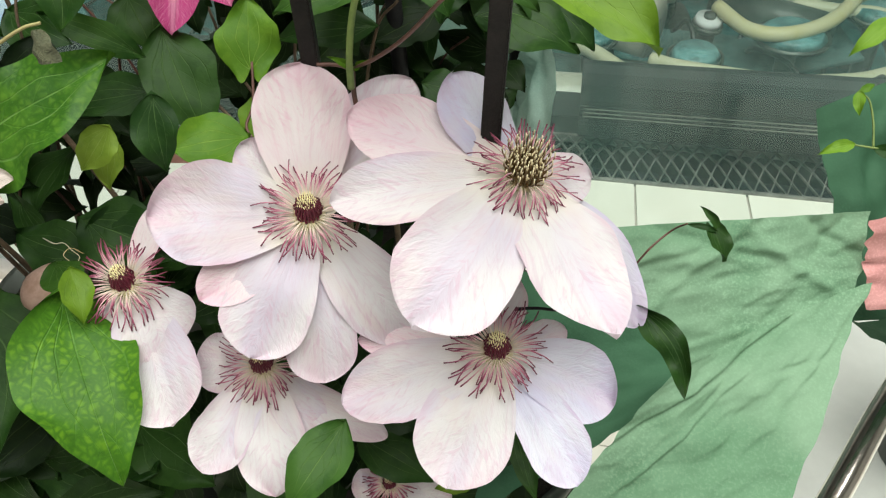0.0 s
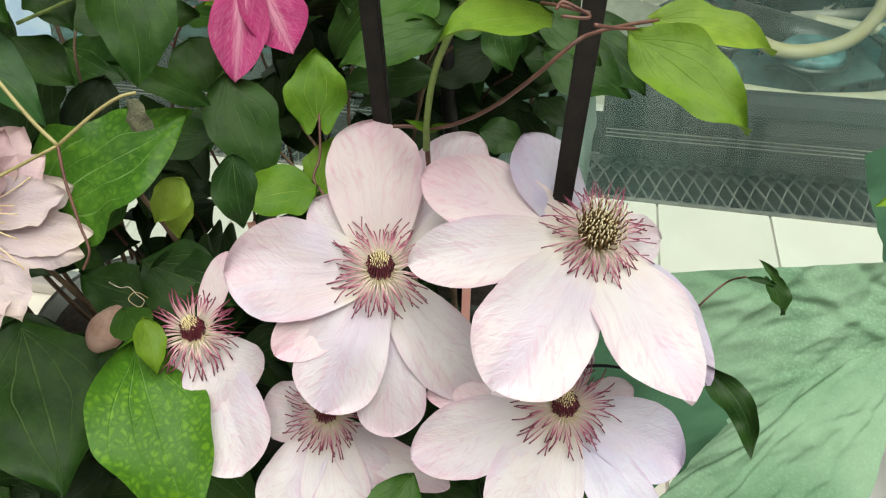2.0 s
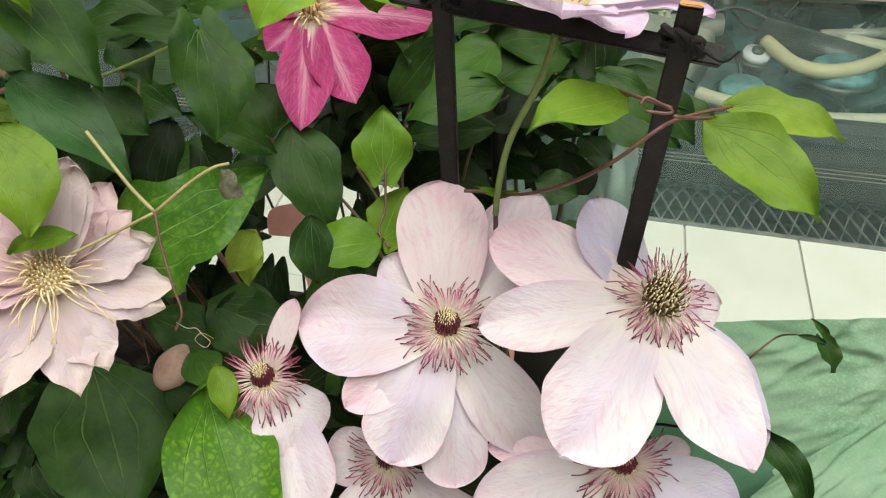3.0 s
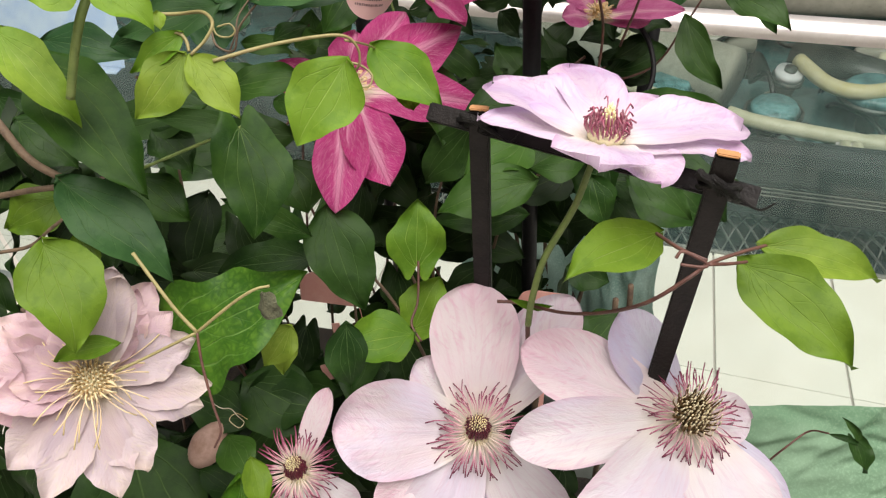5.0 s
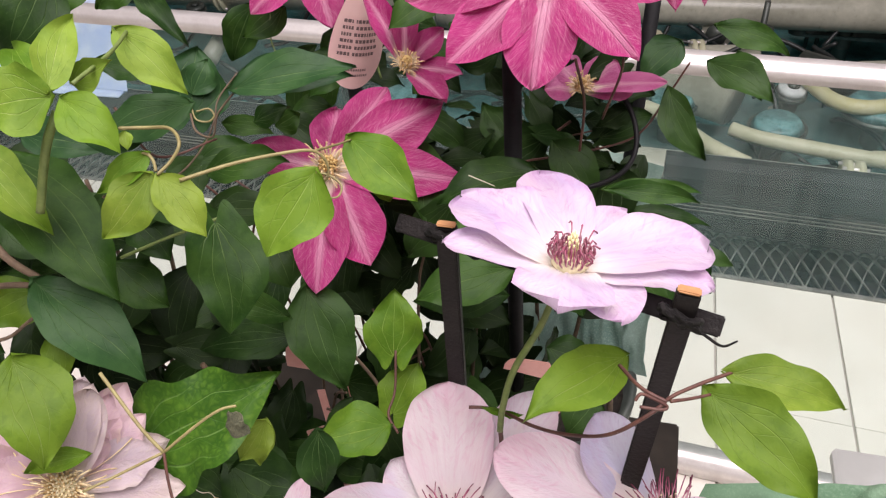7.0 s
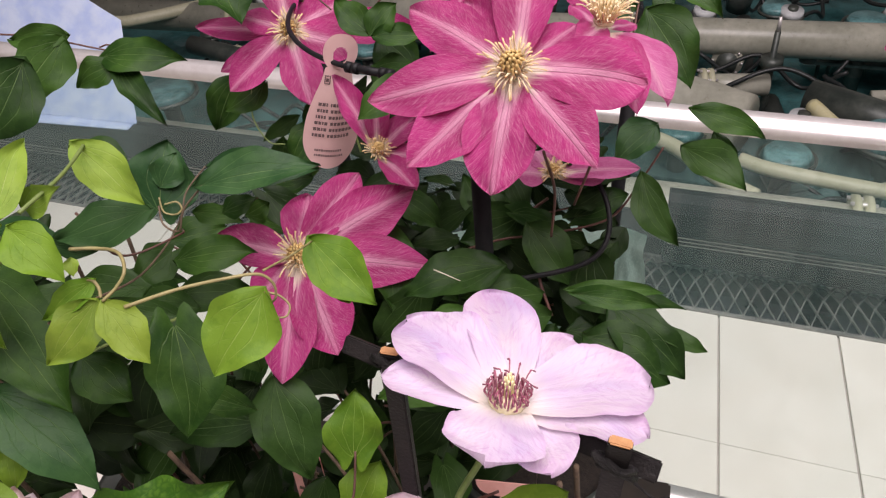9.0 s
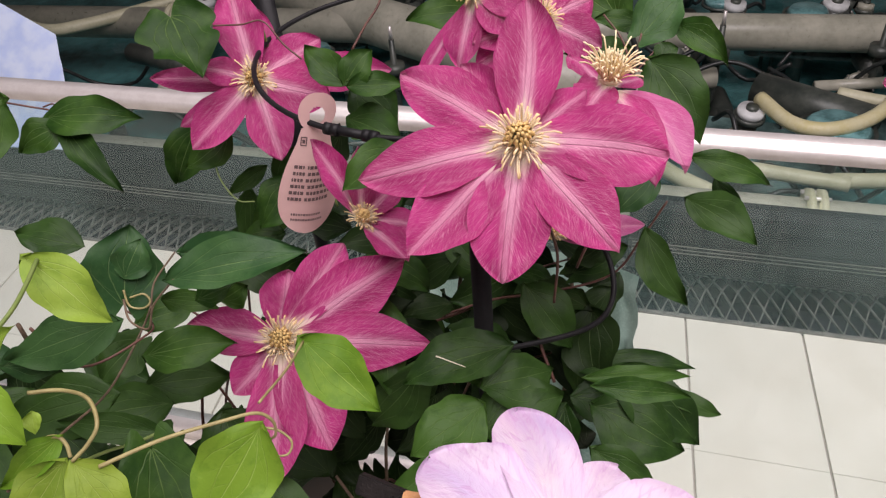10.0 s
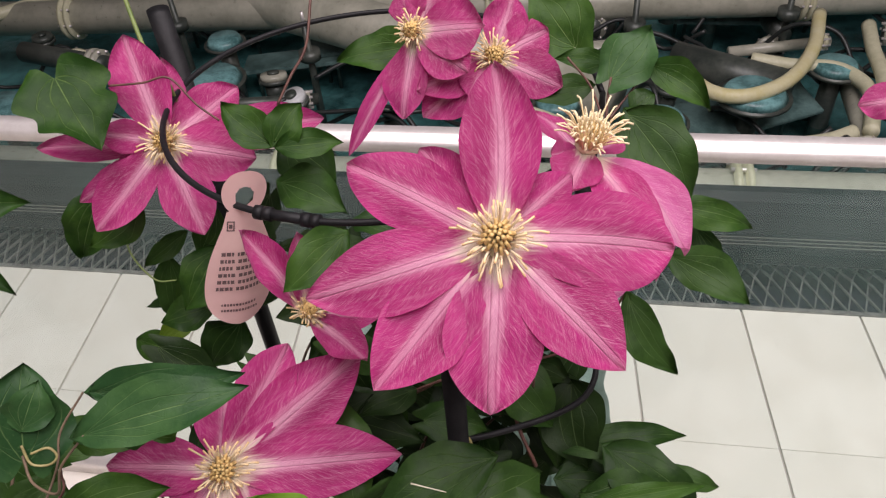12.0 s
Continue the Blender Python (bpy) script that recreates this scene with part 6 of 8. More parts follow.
leaf(pale_plant, (0.1472, 0.4076, 1.0715), (0.1662, 0.4073, 1.0670), 0.0041, (-0.19, -0.56, 0.81), LEAF_DARK, 0.5, 0.1, "leaf")
leaf(pale_plant, (-0.2306, 0.3663, 1.0664), (-0.1786, 0.3717, 1.0586), 0.0448, (0.39, -0.41, 0.83), LEAF_DARK, 0.15, 0.08, "leaf")
leaf(pale_plant, (-0.2272, 0.3557, 1.0543), (-0.2849, 0.3633, 1.0626), 0.0383, (0.46, -0.37, 0.81), LEAF_DARK, 0.15, 0.08, "leaf")
leaf(pale_plant, (-0.1768, 0.3565, 1.1598), (-0.1887, 0.3378, 1.1431), 0.0212, (0.43, -0.47, 0.77), LEAF_OLIVE, 0.15, 0.08, "leaf")
leaf(pale_plant, (-0.2346, 0.3715, 1.0747), (-0.1765, 0.3642, 1.0469), 0.0514, (0.33, -0.31, 0.89), LEAF_DARK, 0.15, 0.08, "leaf")
leaf(pale_plant, (-0.2181, 0.3194, 1.0876), (-0.1922, 0.2954, 1.0830), 0.0246, (0.36, -0.24, 0.90), LEAF_MID, 0.15, 0.08, "leaf")
leaf(pale_plant, (-0.1857, 0.3676, 1.1434), (-0.1875, 0.3479, 1.1227), 0.0176, (0.35, -0.36, 0.87), LEAF_OLIVE, 0.15, 0.08, "leaf")
leaf(pale_plant, (-0.2263, 0.3115, 1.0350), (-0.2509, 0.3167, 1.0470), 0.0219, (0.44, -0.30, 0.85), LEAF_DARK, 0.15, 0.08, "leaf")

# leaves of the vines behind
leaf(vine_plant, (-0.3141, 0.4026, 1.3018), (-0.2398, 0.3557, 1.2482), 0.0463, (0.59, -0.46, 0.67), LEAF_MID, 0.2, 0.08, "leaf")
leaf(vine_plant, (-0.2940, 0.3594, 1.2502), (-0.2264, 0.3428, 1.2092), 0.0376, (0.54, -0.39, 0.74), LEAF_GREYGREEN, 0.2, 0.06, "leaf", label="dull grey-green leaf")
leaf(vine_plant, (-0.3076, 0.3757, 1.3309), (-0.2682, 0.3614, 1.2868), 0.0245, (0.64, -0.46, 0.61), LEAF_YELLOW, 0.45, 0.1, "leaf")
leaf(vine_plant, (-0.2404, 0.3737, 1.3633), (-0.2711, 0.3619, 1.3612), 0.0335, (0.66, -0.47, 0.59), LEAF_YELLOW, 0.2, 0.12, "leaf")
leaf(vine_plant, (-0.2425, 0.3753, 1.3657), (-0.2535, 0.4155, 1.3827), 0.0191, (0.63, -0.54, 0.56), LEAF_YELLOW, 0.35, 0.05, "leaf")
leaf(vine_plant, (-0.2584, 0.3882, 1.3549), (-0.2928, 0.4158, 1.3665), 0.0252, (0.65, -0.50, 0.57), LEAF_LIGHT, 0.2, 0.05, "leaf")
leaf(vine_plant, (-0.2353, 0.3740, 1.3618), (-0.2068, 0.3654, 1.3426), 0.0226, (0.59, -0.50, 0.63), LEAF_LIGHT, 0.25, 0.1, "leaf")
leaf(vine_plant, (-0.2563, 0.4484, 1.3587), (-0.2235, 0.4413, 1.3245), 0.0250, (0.55, -0.58, 0.60), LEAF_YELLOW, 0.25, 0.08, "leaf")
leaf(vine_plant, (-0.2458, 0.3951, 1.3580), (-0.2233, 0.3987, 1.3691), 0.0161, (0.60, -0.54, 0.59), LEAF_YELLOW, 0.4, 0.05, "leaf")
leaf(vine_plant, (-0.1985, 0.3672, 1.3286), (-0.2147, 0.3423, 1.3074), 0.0248, (0.54, -0.46, 0.70), LEAF_OLIVE, 0.2, 0.05, "leaf")
leaf(vine_plant, (-0.1946, 0.3676, 1.3278), (-0.1715, 0.3537, 1.3047), 0.0211, (0.50, -0.49, 0.72), LEAF_OLIVE, 0.2, 0.05, "leaf")
leaf(vine_plant, (-0.2009, 0.3734, 1.3362), (-0.2196, 0.3553, 1.3232), 0.0132, (0.56, -0.48, 0.68), LEAF_LIGHT, 0.5, 0.05, "leaf")
leaf(vine_plant, (-0.2123, 0.3776, 1.3446), (-0.2100, 0.3722, 1.3381), 0.0069, (0.56, -0.51, 0.65), LEAF_YELLOW, 0.5, 0.05, "leaf")
leaf(vine_plant, (-0.2178, 0.4243, 1.2497), (-0.1986, 0.3855, 1.2012), 0.0477, (0.43, -0.44, 0.79), LEAF_MID, 0.15, 0.06, "heart")
leaf(vine_plant, (-0.1976, 0.4707, 1.1558), (-0.1664, 0.4285, 1.0994), 0.0491, (0.31, -0.42, 0.85), LEAF_DARK, 0.15, 0.06, "leaf")
leaf(vine_plant, (-0.1367, 0.4078, 1.3081), (-0.1574, 0.3745, 1.2793), 0.0370, (0.31, -0.68, 0.67), LEAF_LIGHT, 0.15, 0.06, "leaf")
leaf(vine_plant, (-0.1521, 0.4893, 1.2736), (-0.1049, 0.4670, 1.2483), 0.0337, (0.28, -0.61, 0.74), LEAF_LIGHT, 0.2, 0.07, "leaf")
leaf(vine_plant, (-0.1298, 0.4778, 1.2535), (-0.1249, 0.4696, 1.2429), 0.0174, (0.27, -0.59, 0.76), LEAF_OLIVE, 0.3, 0.07, "leaf")
leaf(vine_plant, (-0.0520, 0.4759, 1.1935), (-0.1086, 0.4481, 1.1832), 0.0355, (0.16, -0.53, 0.83), LEAF_MID, 0.12, 0.05, "leaf")
leaf(vine_plant, (-0.0598, 0.4911, 1.1530), (-0.1214, 0.4746, 1.1516), 0.0274, (0.20, -0.67, 0.72), LEAF_DARK, 0.15, 0.08, "leaf")
leaf(vine_plant, (-0.0468, 0.5575, 1.1906), (-0.0755, 0.5395, 1.1938), 0.0235, (0.14, -0.76, 0.63), LEAF_MID, 0.15, 0.08, "leaf")
leaf(vine_plant, (-0.2444, 0.5169, 1.1573), (-0.2247, 0.4950, 1.1288), 0.0466, (0.42, -0.61, 0.67), LEAF_DARK, 0.15, 0.08, "leaf")
leaf(vine_plant, (-0.2019, 0.4438, 1.1541), (-0.2537, 0.4331, 1.1860), 0.0205, (0.46, -0.57, 0.68), LEAF_MID, 0.3, 0.15, "leaf")
leaf(vine_plant, (0.0080, 0.4936, 1.1988), (0.0487, 0.4808, 1.1709), 0.0251, (-0.06, -0.61, 0.79), LEAF_DARK, 0.15, 0.08, "leaf")
leaf(vine_plant, (-0.0150, 0.4753, 1.2021), (-0.0038, 0.4566, 1.1780), 0.0246, (0.01, -0.60, 0.80), LEAF_MID, 0.15, 0.08, "leaf")
leaf(vine_plant, (0.0020, 0.5205, 1.2297), (0.0610, 0.5355, 1.2254), 0.0122, (-0.06, -0.65, 0.76), LEAF_MID, 0.15, 0.08, "leaf")
leaf(vine_plant, (0.0065, 0.5048, 1.2417), (0.0587, 0.5142, 1.2339), 0.0137, (-0.08, -0.69, 0.72), LEAF_MID, 0.3, 0.1, "leaf")
leaf(vine_plant, (-0.2287, 0.4467, 1.2323), (-0.2864, 0.4383, 1.2430), 0.0179, (0.49, -0.52, 0.69), LEAF_DARK, 0.3, 0.08, "leaf")
leaf(vine_plant, (-0.2600, 0.3016, 1.2601), (-0.2327, 0.2705, 1.2247), 0.0394, (0.57, -0.30, 0.77), LEAF_MOSS, 0.12, 0.06, "leaf")
leaf(vine_plant, (-0.2314, 0.2885, 1.2089), (-0.2586, 0.2733, 1.2064), 0.0119, (0.53, -0.26, 0.81), LEAF_LIGHT, 0.6, 0.14, "leaf")
leaf(vine_plant, (-0.2811, 0.3438, 1.2290), (-0.2742, 0.3267, 1.2082), 0.0169, (0.56, -0.35, 0.75), LEAF_MOSS, 0.4, 0.05, "leaf")
leaf(vine_plant, (-0.3302, 0.3848, 1.2145), (-0.3604, 0.3641, 1.2025), 0.0333, (0.62, -0.35, 0.70), LEAF_MOSS, 0.15, 0.08, "leaf")
leaf(vine_plant, (-0.3620, 0.4109, 1.2515), (-0.3214, 0.4021, 1.2281), 0.0386, (0.62, -0.42, 0.66), LEAF_DARK, 0.15, 0.08, "leaf")
leaf(vine_plant, (-0.2908, 0.4400, 1.2312), (-0.2631, 0.4296, 1.2105), 0.0292, (0.51, -0.49, 0.71), LEAF_DARK, 0.15, 0.08, "leaf")
leaf(vine_plant, (-0.3042, 0.4248, 1.2043), (-0.2683, 0.4137, 1.1799), 0.0335, (0.51, -0.44, 0.74), LEAF_MID, 0.15, 0.08, "leaf")
leaf(vine_plant, (-0.2103, 0.4590, 1.1172), (-0.2829, 0.4421, 1.1088), 0.0336, (0.39, -0.43, 0.81), LEAF_DARK, 0.15, 0.08, "leaf")
leaf(vine_plant, (-0.2908, 0.4340, 1.2945), (-0.2505, 0.4511, 1.2991), 0.0198, (0.56, -0.57, 0.61), LEAF_GREYGREEN, 0.15, 0.08, "leaf")
leaf(vine_plant, (-0.3447, 0.4413, 1.2907), (-0.2935, 0.4474, 1.2796), 0.0276, (0.61, -0.52, 0.60), LEAF_GREYGREEN, 0.15, 0.08, "leaf")
leaf(vine_plant, (-0.2437, 0.5390, 1.2854), (-0.1731, 0.5557, 1.2788), 0.0268, (0.40, -0.65, 0.64), LEAF_GREYGREEN, 0.2, 0.08, "leaf")
leaf(vine_plant, (-0.2760, 0.5206, 1.2783), (-0.2683, 0.5383, 1.2947), 0.0229, (0.50, -0.60, 0.62), LEAF_GREYGREEN, 0.15, 0.08, "leaf")
leaf(vine_plant, (-0.2691, 0.5360, 1.2456), (-0.2343, 0.5407, 1.2386), 0.0162, (0.44, -0.58, 0.68), LEAF_MID, 0.15, 0.08, "leaf")
leaf(vine_plant, (-0.2328, 0.5438, 1.2414), (-0.2183, 0.5545, 1.2479), 0.0203, (0.40, -0.61, 0.68), LEAF_MID, 0.15, 0.08, "leaf")
leaf(vine_plant, (-0.2682, 0.4996, 1.1843), (-0.3147, 0.4667, 1.1980), 0.0354, (0.42, -0.46, 0.78), LEAF_DARK, 0.15, 0.08, "leaf")
leaf(vine_plant, (-0.2941, 0.5266, 1.2126), (-0.3105, 0.4976, 1.2023), 0.0317, (0.43, -0.49, 0.76), LEAF_DARK, 0.15, 0.08, "heart")
leaf(vine_plant, (-0.2948, 0.5195, 1.1759), (-0.2473, 0.5454, 1.1628), 0.0346, (0.37, -0.50, 0.78), LEAF_DARK, 0.15, 0.08, "leaf")
leaf(vine_plant, (-0.3171, 0.5565, 1.1957), (-0.2833, 0.5836, 1.1935), 0.0275, (0.40, -0.54, 0.74), LEAF_MID, 0.15, 0.08, "leaf")

# leaves of the pink clematis
leaf(pink_plant, (0.0287, 0.7109, 1.3312), (0.0648, 0.6707, 1.2965), 0.0427, (-0.16, -0.63, 0.76), LEAF_DARK, 0.15, 0.06, "leaf")
leaf(pink_plant, (0.0326, 0.7211, 1.3267), (0.0460, 0.7295, 1.3334), 0.0172, (-0.15, -0.68, 0.72), LEAF_DARK, 0.15, 0.08, "leaf")
leaf(pink_plant, (0.0223, 0.7486, 1.3325), (0.0485, 0.7713, 1.3523), 0.0358, (-0.13, -0.72, 0.68), LEAF_GREYGREEN, 0.2, 0.06, "heart")
leaf(pink_plant, (0.0036, 0.8151, 1.3184), (-0.0254, 0.8408, 1.3511), 0.0482, (-0.04, -0.76, 0.65), LEAF_MID, 0.15, 0.06, "heart")
leaf(pink_plant, (0.0455, 0.7564, 1.3368), (0.0829, 0.7334, 1.3203), 0.0219, (-0.19, -0.69, 0.70), LEAF_MID, 0.5, 0.12, "leaf")
leaf(pink_plant, (0.0226, 0.7731, 1.3292), (-0.0115, 0.7720, 1.3341), 0.0164, (-0.07, -0.73, 0.68), LEAF_MID, 0.15, 0.08, "leaf")
leaf(pink_plant, (-0.1059, 0.8368, 1.3113), (-0.1693, 0.8243, 1.3090), 0.0316, (0.18, -0.72, 0.67), LEAF_MID, 0.2, 0.06, "leaf")
leaf(pink_plant, (0.0151, 0.7977, 1.2977), (-0.0342, 0.7886, 1.2967), 0.0225, (-0.04, -0.70, 0.71), LEAF_DARK, 0.15, 0.08, "leaf")
leaf(pink_plant, (0.0659, 0.7015, 1.2259), (0.1134, 0.6706, 1.2139), 0.0314, (-0.22, -0.51, 0.83), LEAF_DARK, 0.2, 0.08, "leaf")
leaf(pink_plant, (0.0369, 0.6751, 1.2151), (0.0709, 0.6475, 1.1713), 0.0270, (-0.07, -0.59, 0.80), LEAF_DARK, 0.3, 0.06, "leaf", bend=0.10)
leaf(pink_plant, (0.0695, 0.7372, 1.2397), (0.1294, 0.7387, 1.2190), 0.0228, (-0.14, -0.68, 0.72), LEAF_MID, 0.2, 0.1, "leaf")
leaf(pink_plant, (0.0421, 0.7304, 1.2265), (0.0138, 0.7034, 1.2066), 0.0330, (-0.03, -0.66, 0.75), LEAF_GREYGREEN, 0.15, 0.08, "leaf")
leaf(pink_plant, (0.0903, 0.7475, 1.2124), (0.1116, 0.7256, 1.1797), 0.0182, (-0.14, -0.65, 0.75), LEAF_DARK, 0.15, 0.08, "leaf")
leaf(pink_plant, (-0.0478, 0.6494, 1.1746), (-0.0096, 0.6273, 1.1354), 0.0381, (0.06, -0.54, 0.84), LEAF_DARK, 0.15, 0.08, "leaf")
leaf(pink_plant, (-0.0621, 0.5326, 1.1959), (-0.0204, 0.5627, 1.1833), 0.0381, (0.09, -0.48, 0.87), LEAF_DARK, 0.15, 0.08, "leaf")
leaf(pink_plant, (-0.0492, 0.5524, 1.2135), (-0.1122, 0.5226, 1.2033), 0.0343, (0.17, -0.48, 0.86), LEAF_DARK, 0.15, 0.08, "leaf", label="dark leaf with a pale scratch")
leaf(pink_plant, (-0.0086, 0.6202, 1.1217), (0.0824, 0.6382, 1.1181), 0.0230, (-0.09, -0.42, 0.90), LEAF_DARK, 0.2, 0.12, "leaf")
leaf(pink_plant, (0.0245, 0.6116, 1.1339), (0.0869, 0.5859, 1.0884), 0.0452, (-0.12, -0.38, 0.92), LEAF_DARK, 0.15, 0.08, "leaf")
leaf(pink_plant, (0.0612, 0.6062, 1.1182), (0.1003, 0.6012, 1.1023), 0.0164, (-0.16, -0.38, 0.91), LEAF_DARK, 0.15, 0.08, "leaf")
leaf(pink_plant, (-0.0072, 0.6052, 1.1043), (0.0360, 0.6070, 1.0950), 0.0341, (-0.05, -0.38, 0.92), LEAF_DARK, 0.15, 0.08, "leaf")
leaf(pink_plant, (0.0089, 0.5844, 1.1226), (0.0746, 0.5717, 1.0909), 0.0525, (-0.10, -0.36, 0.93), LEAF_DARK, 0.15, 0.08, "leaf")
leaf(pink_plant, (-0.0612, 0.5140, 1.1755), (-0.0120, 0.5446, 1.1820), 0.0475, (0.03, -0.36, 0.93), LEAF_DARK, 0.15, 0.08, "leaf")
leaf(pink_plant, (-0.0599, 0.5117, 1.2033), (-0.0988, 0.4797, 1.1925), 0.0396, (0.12, -0.32, 0.94), LEAF_MID, 0.15, 0.08, "leaf")
leaf(pink_plant, (-0.0108, 0.5460, 1.1680), (-0.0229, 0.5199, 1.1415), 0.0327, (-0.01, -0.34, 0.94), LEAF_DARK, 0.15, 0.08, "leaf")
leaf(pink_plant, (-0.2358, 0.5107, 1.2901), (-0.1602, 0.5335, 1.2961), 0.0301, (0.39, -0.42, 0.82), LEAF_GREYGREEN, 0.2, 0.06, "leaf")
leaf(pink_plant, (-0.2764, 0.5122, 1.2653), (-0.2781, 0.5435, 1.3012), 0.0514, (0.50, -0.38, 0.78), LEAF_GREYGREEN, 0.15, 0.05, "heart")
leaf(pink_plant, (-0.3257, 0.5493, 1.2742), (-0.3686, 0.5471, 1.2830), 0.0265, (0.58, -0.36, 0.73), LEAF_DARK, 0.15, 0.08, "leaf")
leaf(pink_plant, (-0.2329, 0.4569, 1.3110), (-0.2844, 0.4326, 1.2988), 0.0285, (0.55, -0.32, 0.77), LEAF_GREYGREEN, 0.15, 0.05, "leaf")
leaf(pink_plant, (-0.2709, 0.5043, 1.2271), (-0.2160, 0.5211, 1.2317), 0.0303, (0.42, -0.33, 0.85), LEAF_MID, 0.2, 0.08, "leaf")
leaf(pink_plant, (-0.2419, 0.5327, 1.2516), (-0.2188, 0.5435, 1.2578), 0.0172, (0.41, -0.39, 0.83), LEAF_MID, 0.15, 0.08, "leaf")
leaf(pink_plant, (-0.2681, 0.4642, 1.2374), (-0.3311, 0.4387, 1.2272), 0.0395, (0.53, -0.26, 0.81), LEAF_DARK, 0.15, 0.08, "leaf")
leaf(pink_plant, (-0.3342, 0.7415, 1.3444), (-0.3026, 0.7059, 1.3111), 0.0640, (0.49, -0.61, 0.63), LEAF_MID, 0.15, 0.05, "lobed", label="heart-shaped green leaf with pale veins")
leaf(pink_plant, (-0.2012, 0.7397, 1.2915), (-0.2362, 0.7523, 1.3150), 0.0269, (0.33, -0.66, 0.68), LEAF_MID, 0.25, 0.06, "leaf")
leaf(pink_plant, (-0.2003, 0.7398, 1.2915), (-0.1833, 0.7617, 1.3118), 0.0269, (0.29, -0.67, 0.68), LEAF_MID, 0.25, 0.06, "leaf")
leaf(pink_plant, (-0.1968, 0.7393, 1.2899), (-0.1535, 0.7485, 1.2890), 0.0217, (0.26, -0.66, 0.70), LEAF_MID, 0.25, 0.06, "leaf")
leaf(pink_plant, (-0.2020, 0.7669, 1.2766), (-0.1642, 0.7523, 1.2501), 0.0410, (0.26, -0.65, 0.72), LEAF_DARK, 0.15, 0.08, "leaf")
leaf(pink_plant, (-0.2015, 0.7388, 1.2600), (-0.1513, 0.7161, 1.2517), 0.0353, (0.26, -0.62, 0.74), LEAF_DARK, 0.15, 0.08, "leaf")
leaf(pink_plant, (-0.1304, 0.6347, 1.3049), (-0.1595, 0.6015, 1.2904), 0.0271, (0.25, -0.57, 0.78), LEAF_MID, 0.15, 0.08, "leaf")
leaf(pink_plant, (-0.2587, 0.7274, 1.2071), (-0.2816, 0.6932, 1.1744), 0.0380, (0.37, -0.51, 0.78), LEAF_MID, 0.15, 0.08, "leaf")
leaf(pink_plant, (-0.3123, 0.7374, 1.2399), (-0.3448, 0.7118, 1.2194), 0.0311, (0.45, -0.53, 0.72), LEAF_MID, 0.15, 0.08, "leaf")
leaf(pink_plant, (-0.4190, 0.6693, 1.2935), (-0.3477, 0.6815, 1.2887), 0.0346, (0.57, -0.50, 0.66), LEAF_MID, 0.2, 0.12, "leaf")
leaf(pink_plant, (-0.4079, 0.6686, 1.2899), (-0.3536, 0.6328, 1.2504), 0.0334, (0.56, -0.46, 0.69), LEAF_DARK, 0.3, 0.08, "lance")
leaf(pink_plant, (-0.4094, 0.6667, 1.2881), (-0.4394, 0.6490, 1.2759), 0.0278, (0.61, -0.45, 0.66), LEAF_MID, 0.2, 0.1, "leaf")
leaf(pink_plant, (-0.4233, 0.6384, 1.3237), (-0.4505, 0.5977, 1.2882), 0.0431, (0.67, -0.49, 0.56), LEAF_MID, 0.15, 0.08, "leaf")
leaf(pink_plant, (-0.4202, 0.6416, 1.3261), (-0.4728, 0.6330, 1.3215), 0.0229, (0.67, -0.51, 0.54), LEAF_MID, 0.4, 0.1, "leaf")
leaf(pink_plant, (-0.4032, 0.5743, 1.3367), (-0.4240, 0.5278, 1.2920), 0.0491, (0.69, -0.44, 0.58), LEAF_DARK, 0.15, 0.08, "leaf")
leaf(pink_plant, (-0.1429, 0.6538, 1.2687), (-0.1732, 0.6512, 1.2778), 0.0218, (0.32, -0.66, 0.68), LEAF_MID, 0.15, 0.08, "leaf")
leaf(pink_plant, (-0.2785, 0.7233, 1.1463), (-0.3176, 0.7099, 1.1413), 0.0303, (0.38, -0.47, 0.80), LEAF_MID, 0.15, 0.08, "leaf")

# stems and tendrils
tendril(pale_plant, [(-0.010, 0.374, 1.283), (-0.016, 0.370, 1.261), (-0.028, 0.361, 1.235), (-0.033, 0.356, 1.211), (-0.035, 0.356, 1.191)], 0.00163, 0.00190, STEM_GREEN)
tendril(pale_plant, [(-0.034, 0.363, 1.198), (-0.016, 0.345, 1.215), (0.002, 0.330, 1.234), (0.020, 0.318, 1.256), (0.035, 0.321, 1.270), (0.043, 0.332, 1.269), (0.055, 0.343, 1.267), (0.068, 0.354, 1.264)], 0.00095, 0.00082, STEM_RED)
tendril(pale_plant, [(0.042, 0.324, 1.276), (0.050, 0.330, 1.272), (0.058, 0.336, 1.269)], 0.00082, 0.00068, STEM_RED)
tendril(pale_plant, [(0.021, 0.337, 1.278), (0.030, 0.322, 1.284), (0.040, 0.317, 1.284)], 0.00082, 0.00082, STEM_RED)
tendril(pale_plant, [(0.028, 0.313, 1.287), (0.030, 0.315, 1.289), (0.035, 0.315, 1.287), (0.040, 0.315, 1.284), (0.038, 0.313, 1.284), (0.030, 0.312, 1.285)], 0.00068, 0.00068, STEM_RED)
tendril(pale_plant, [(-0.052, 0.360, 1.201), (-0.043, 0.362, 1.200), (-0.036, 0.362, 1.198)], 0.00095, 0.00095, STEM_RED)
tendril(pale_plant, [(-0.035, 0.362, 1.198), (-0.036, 0.362, 1.183), (-0.036, 0.365, 1.155)], 0.00136, 0.00136, STEM_RED)
tendril(pale_plant, [(-0.114, 0.418, 1.167), (-0.111, 0.400, 1.150), (-0.112, 0.387, 1.143), (-0.104, 0.379, 1.137)], 0.00082, 0.00088, STEM_RED)
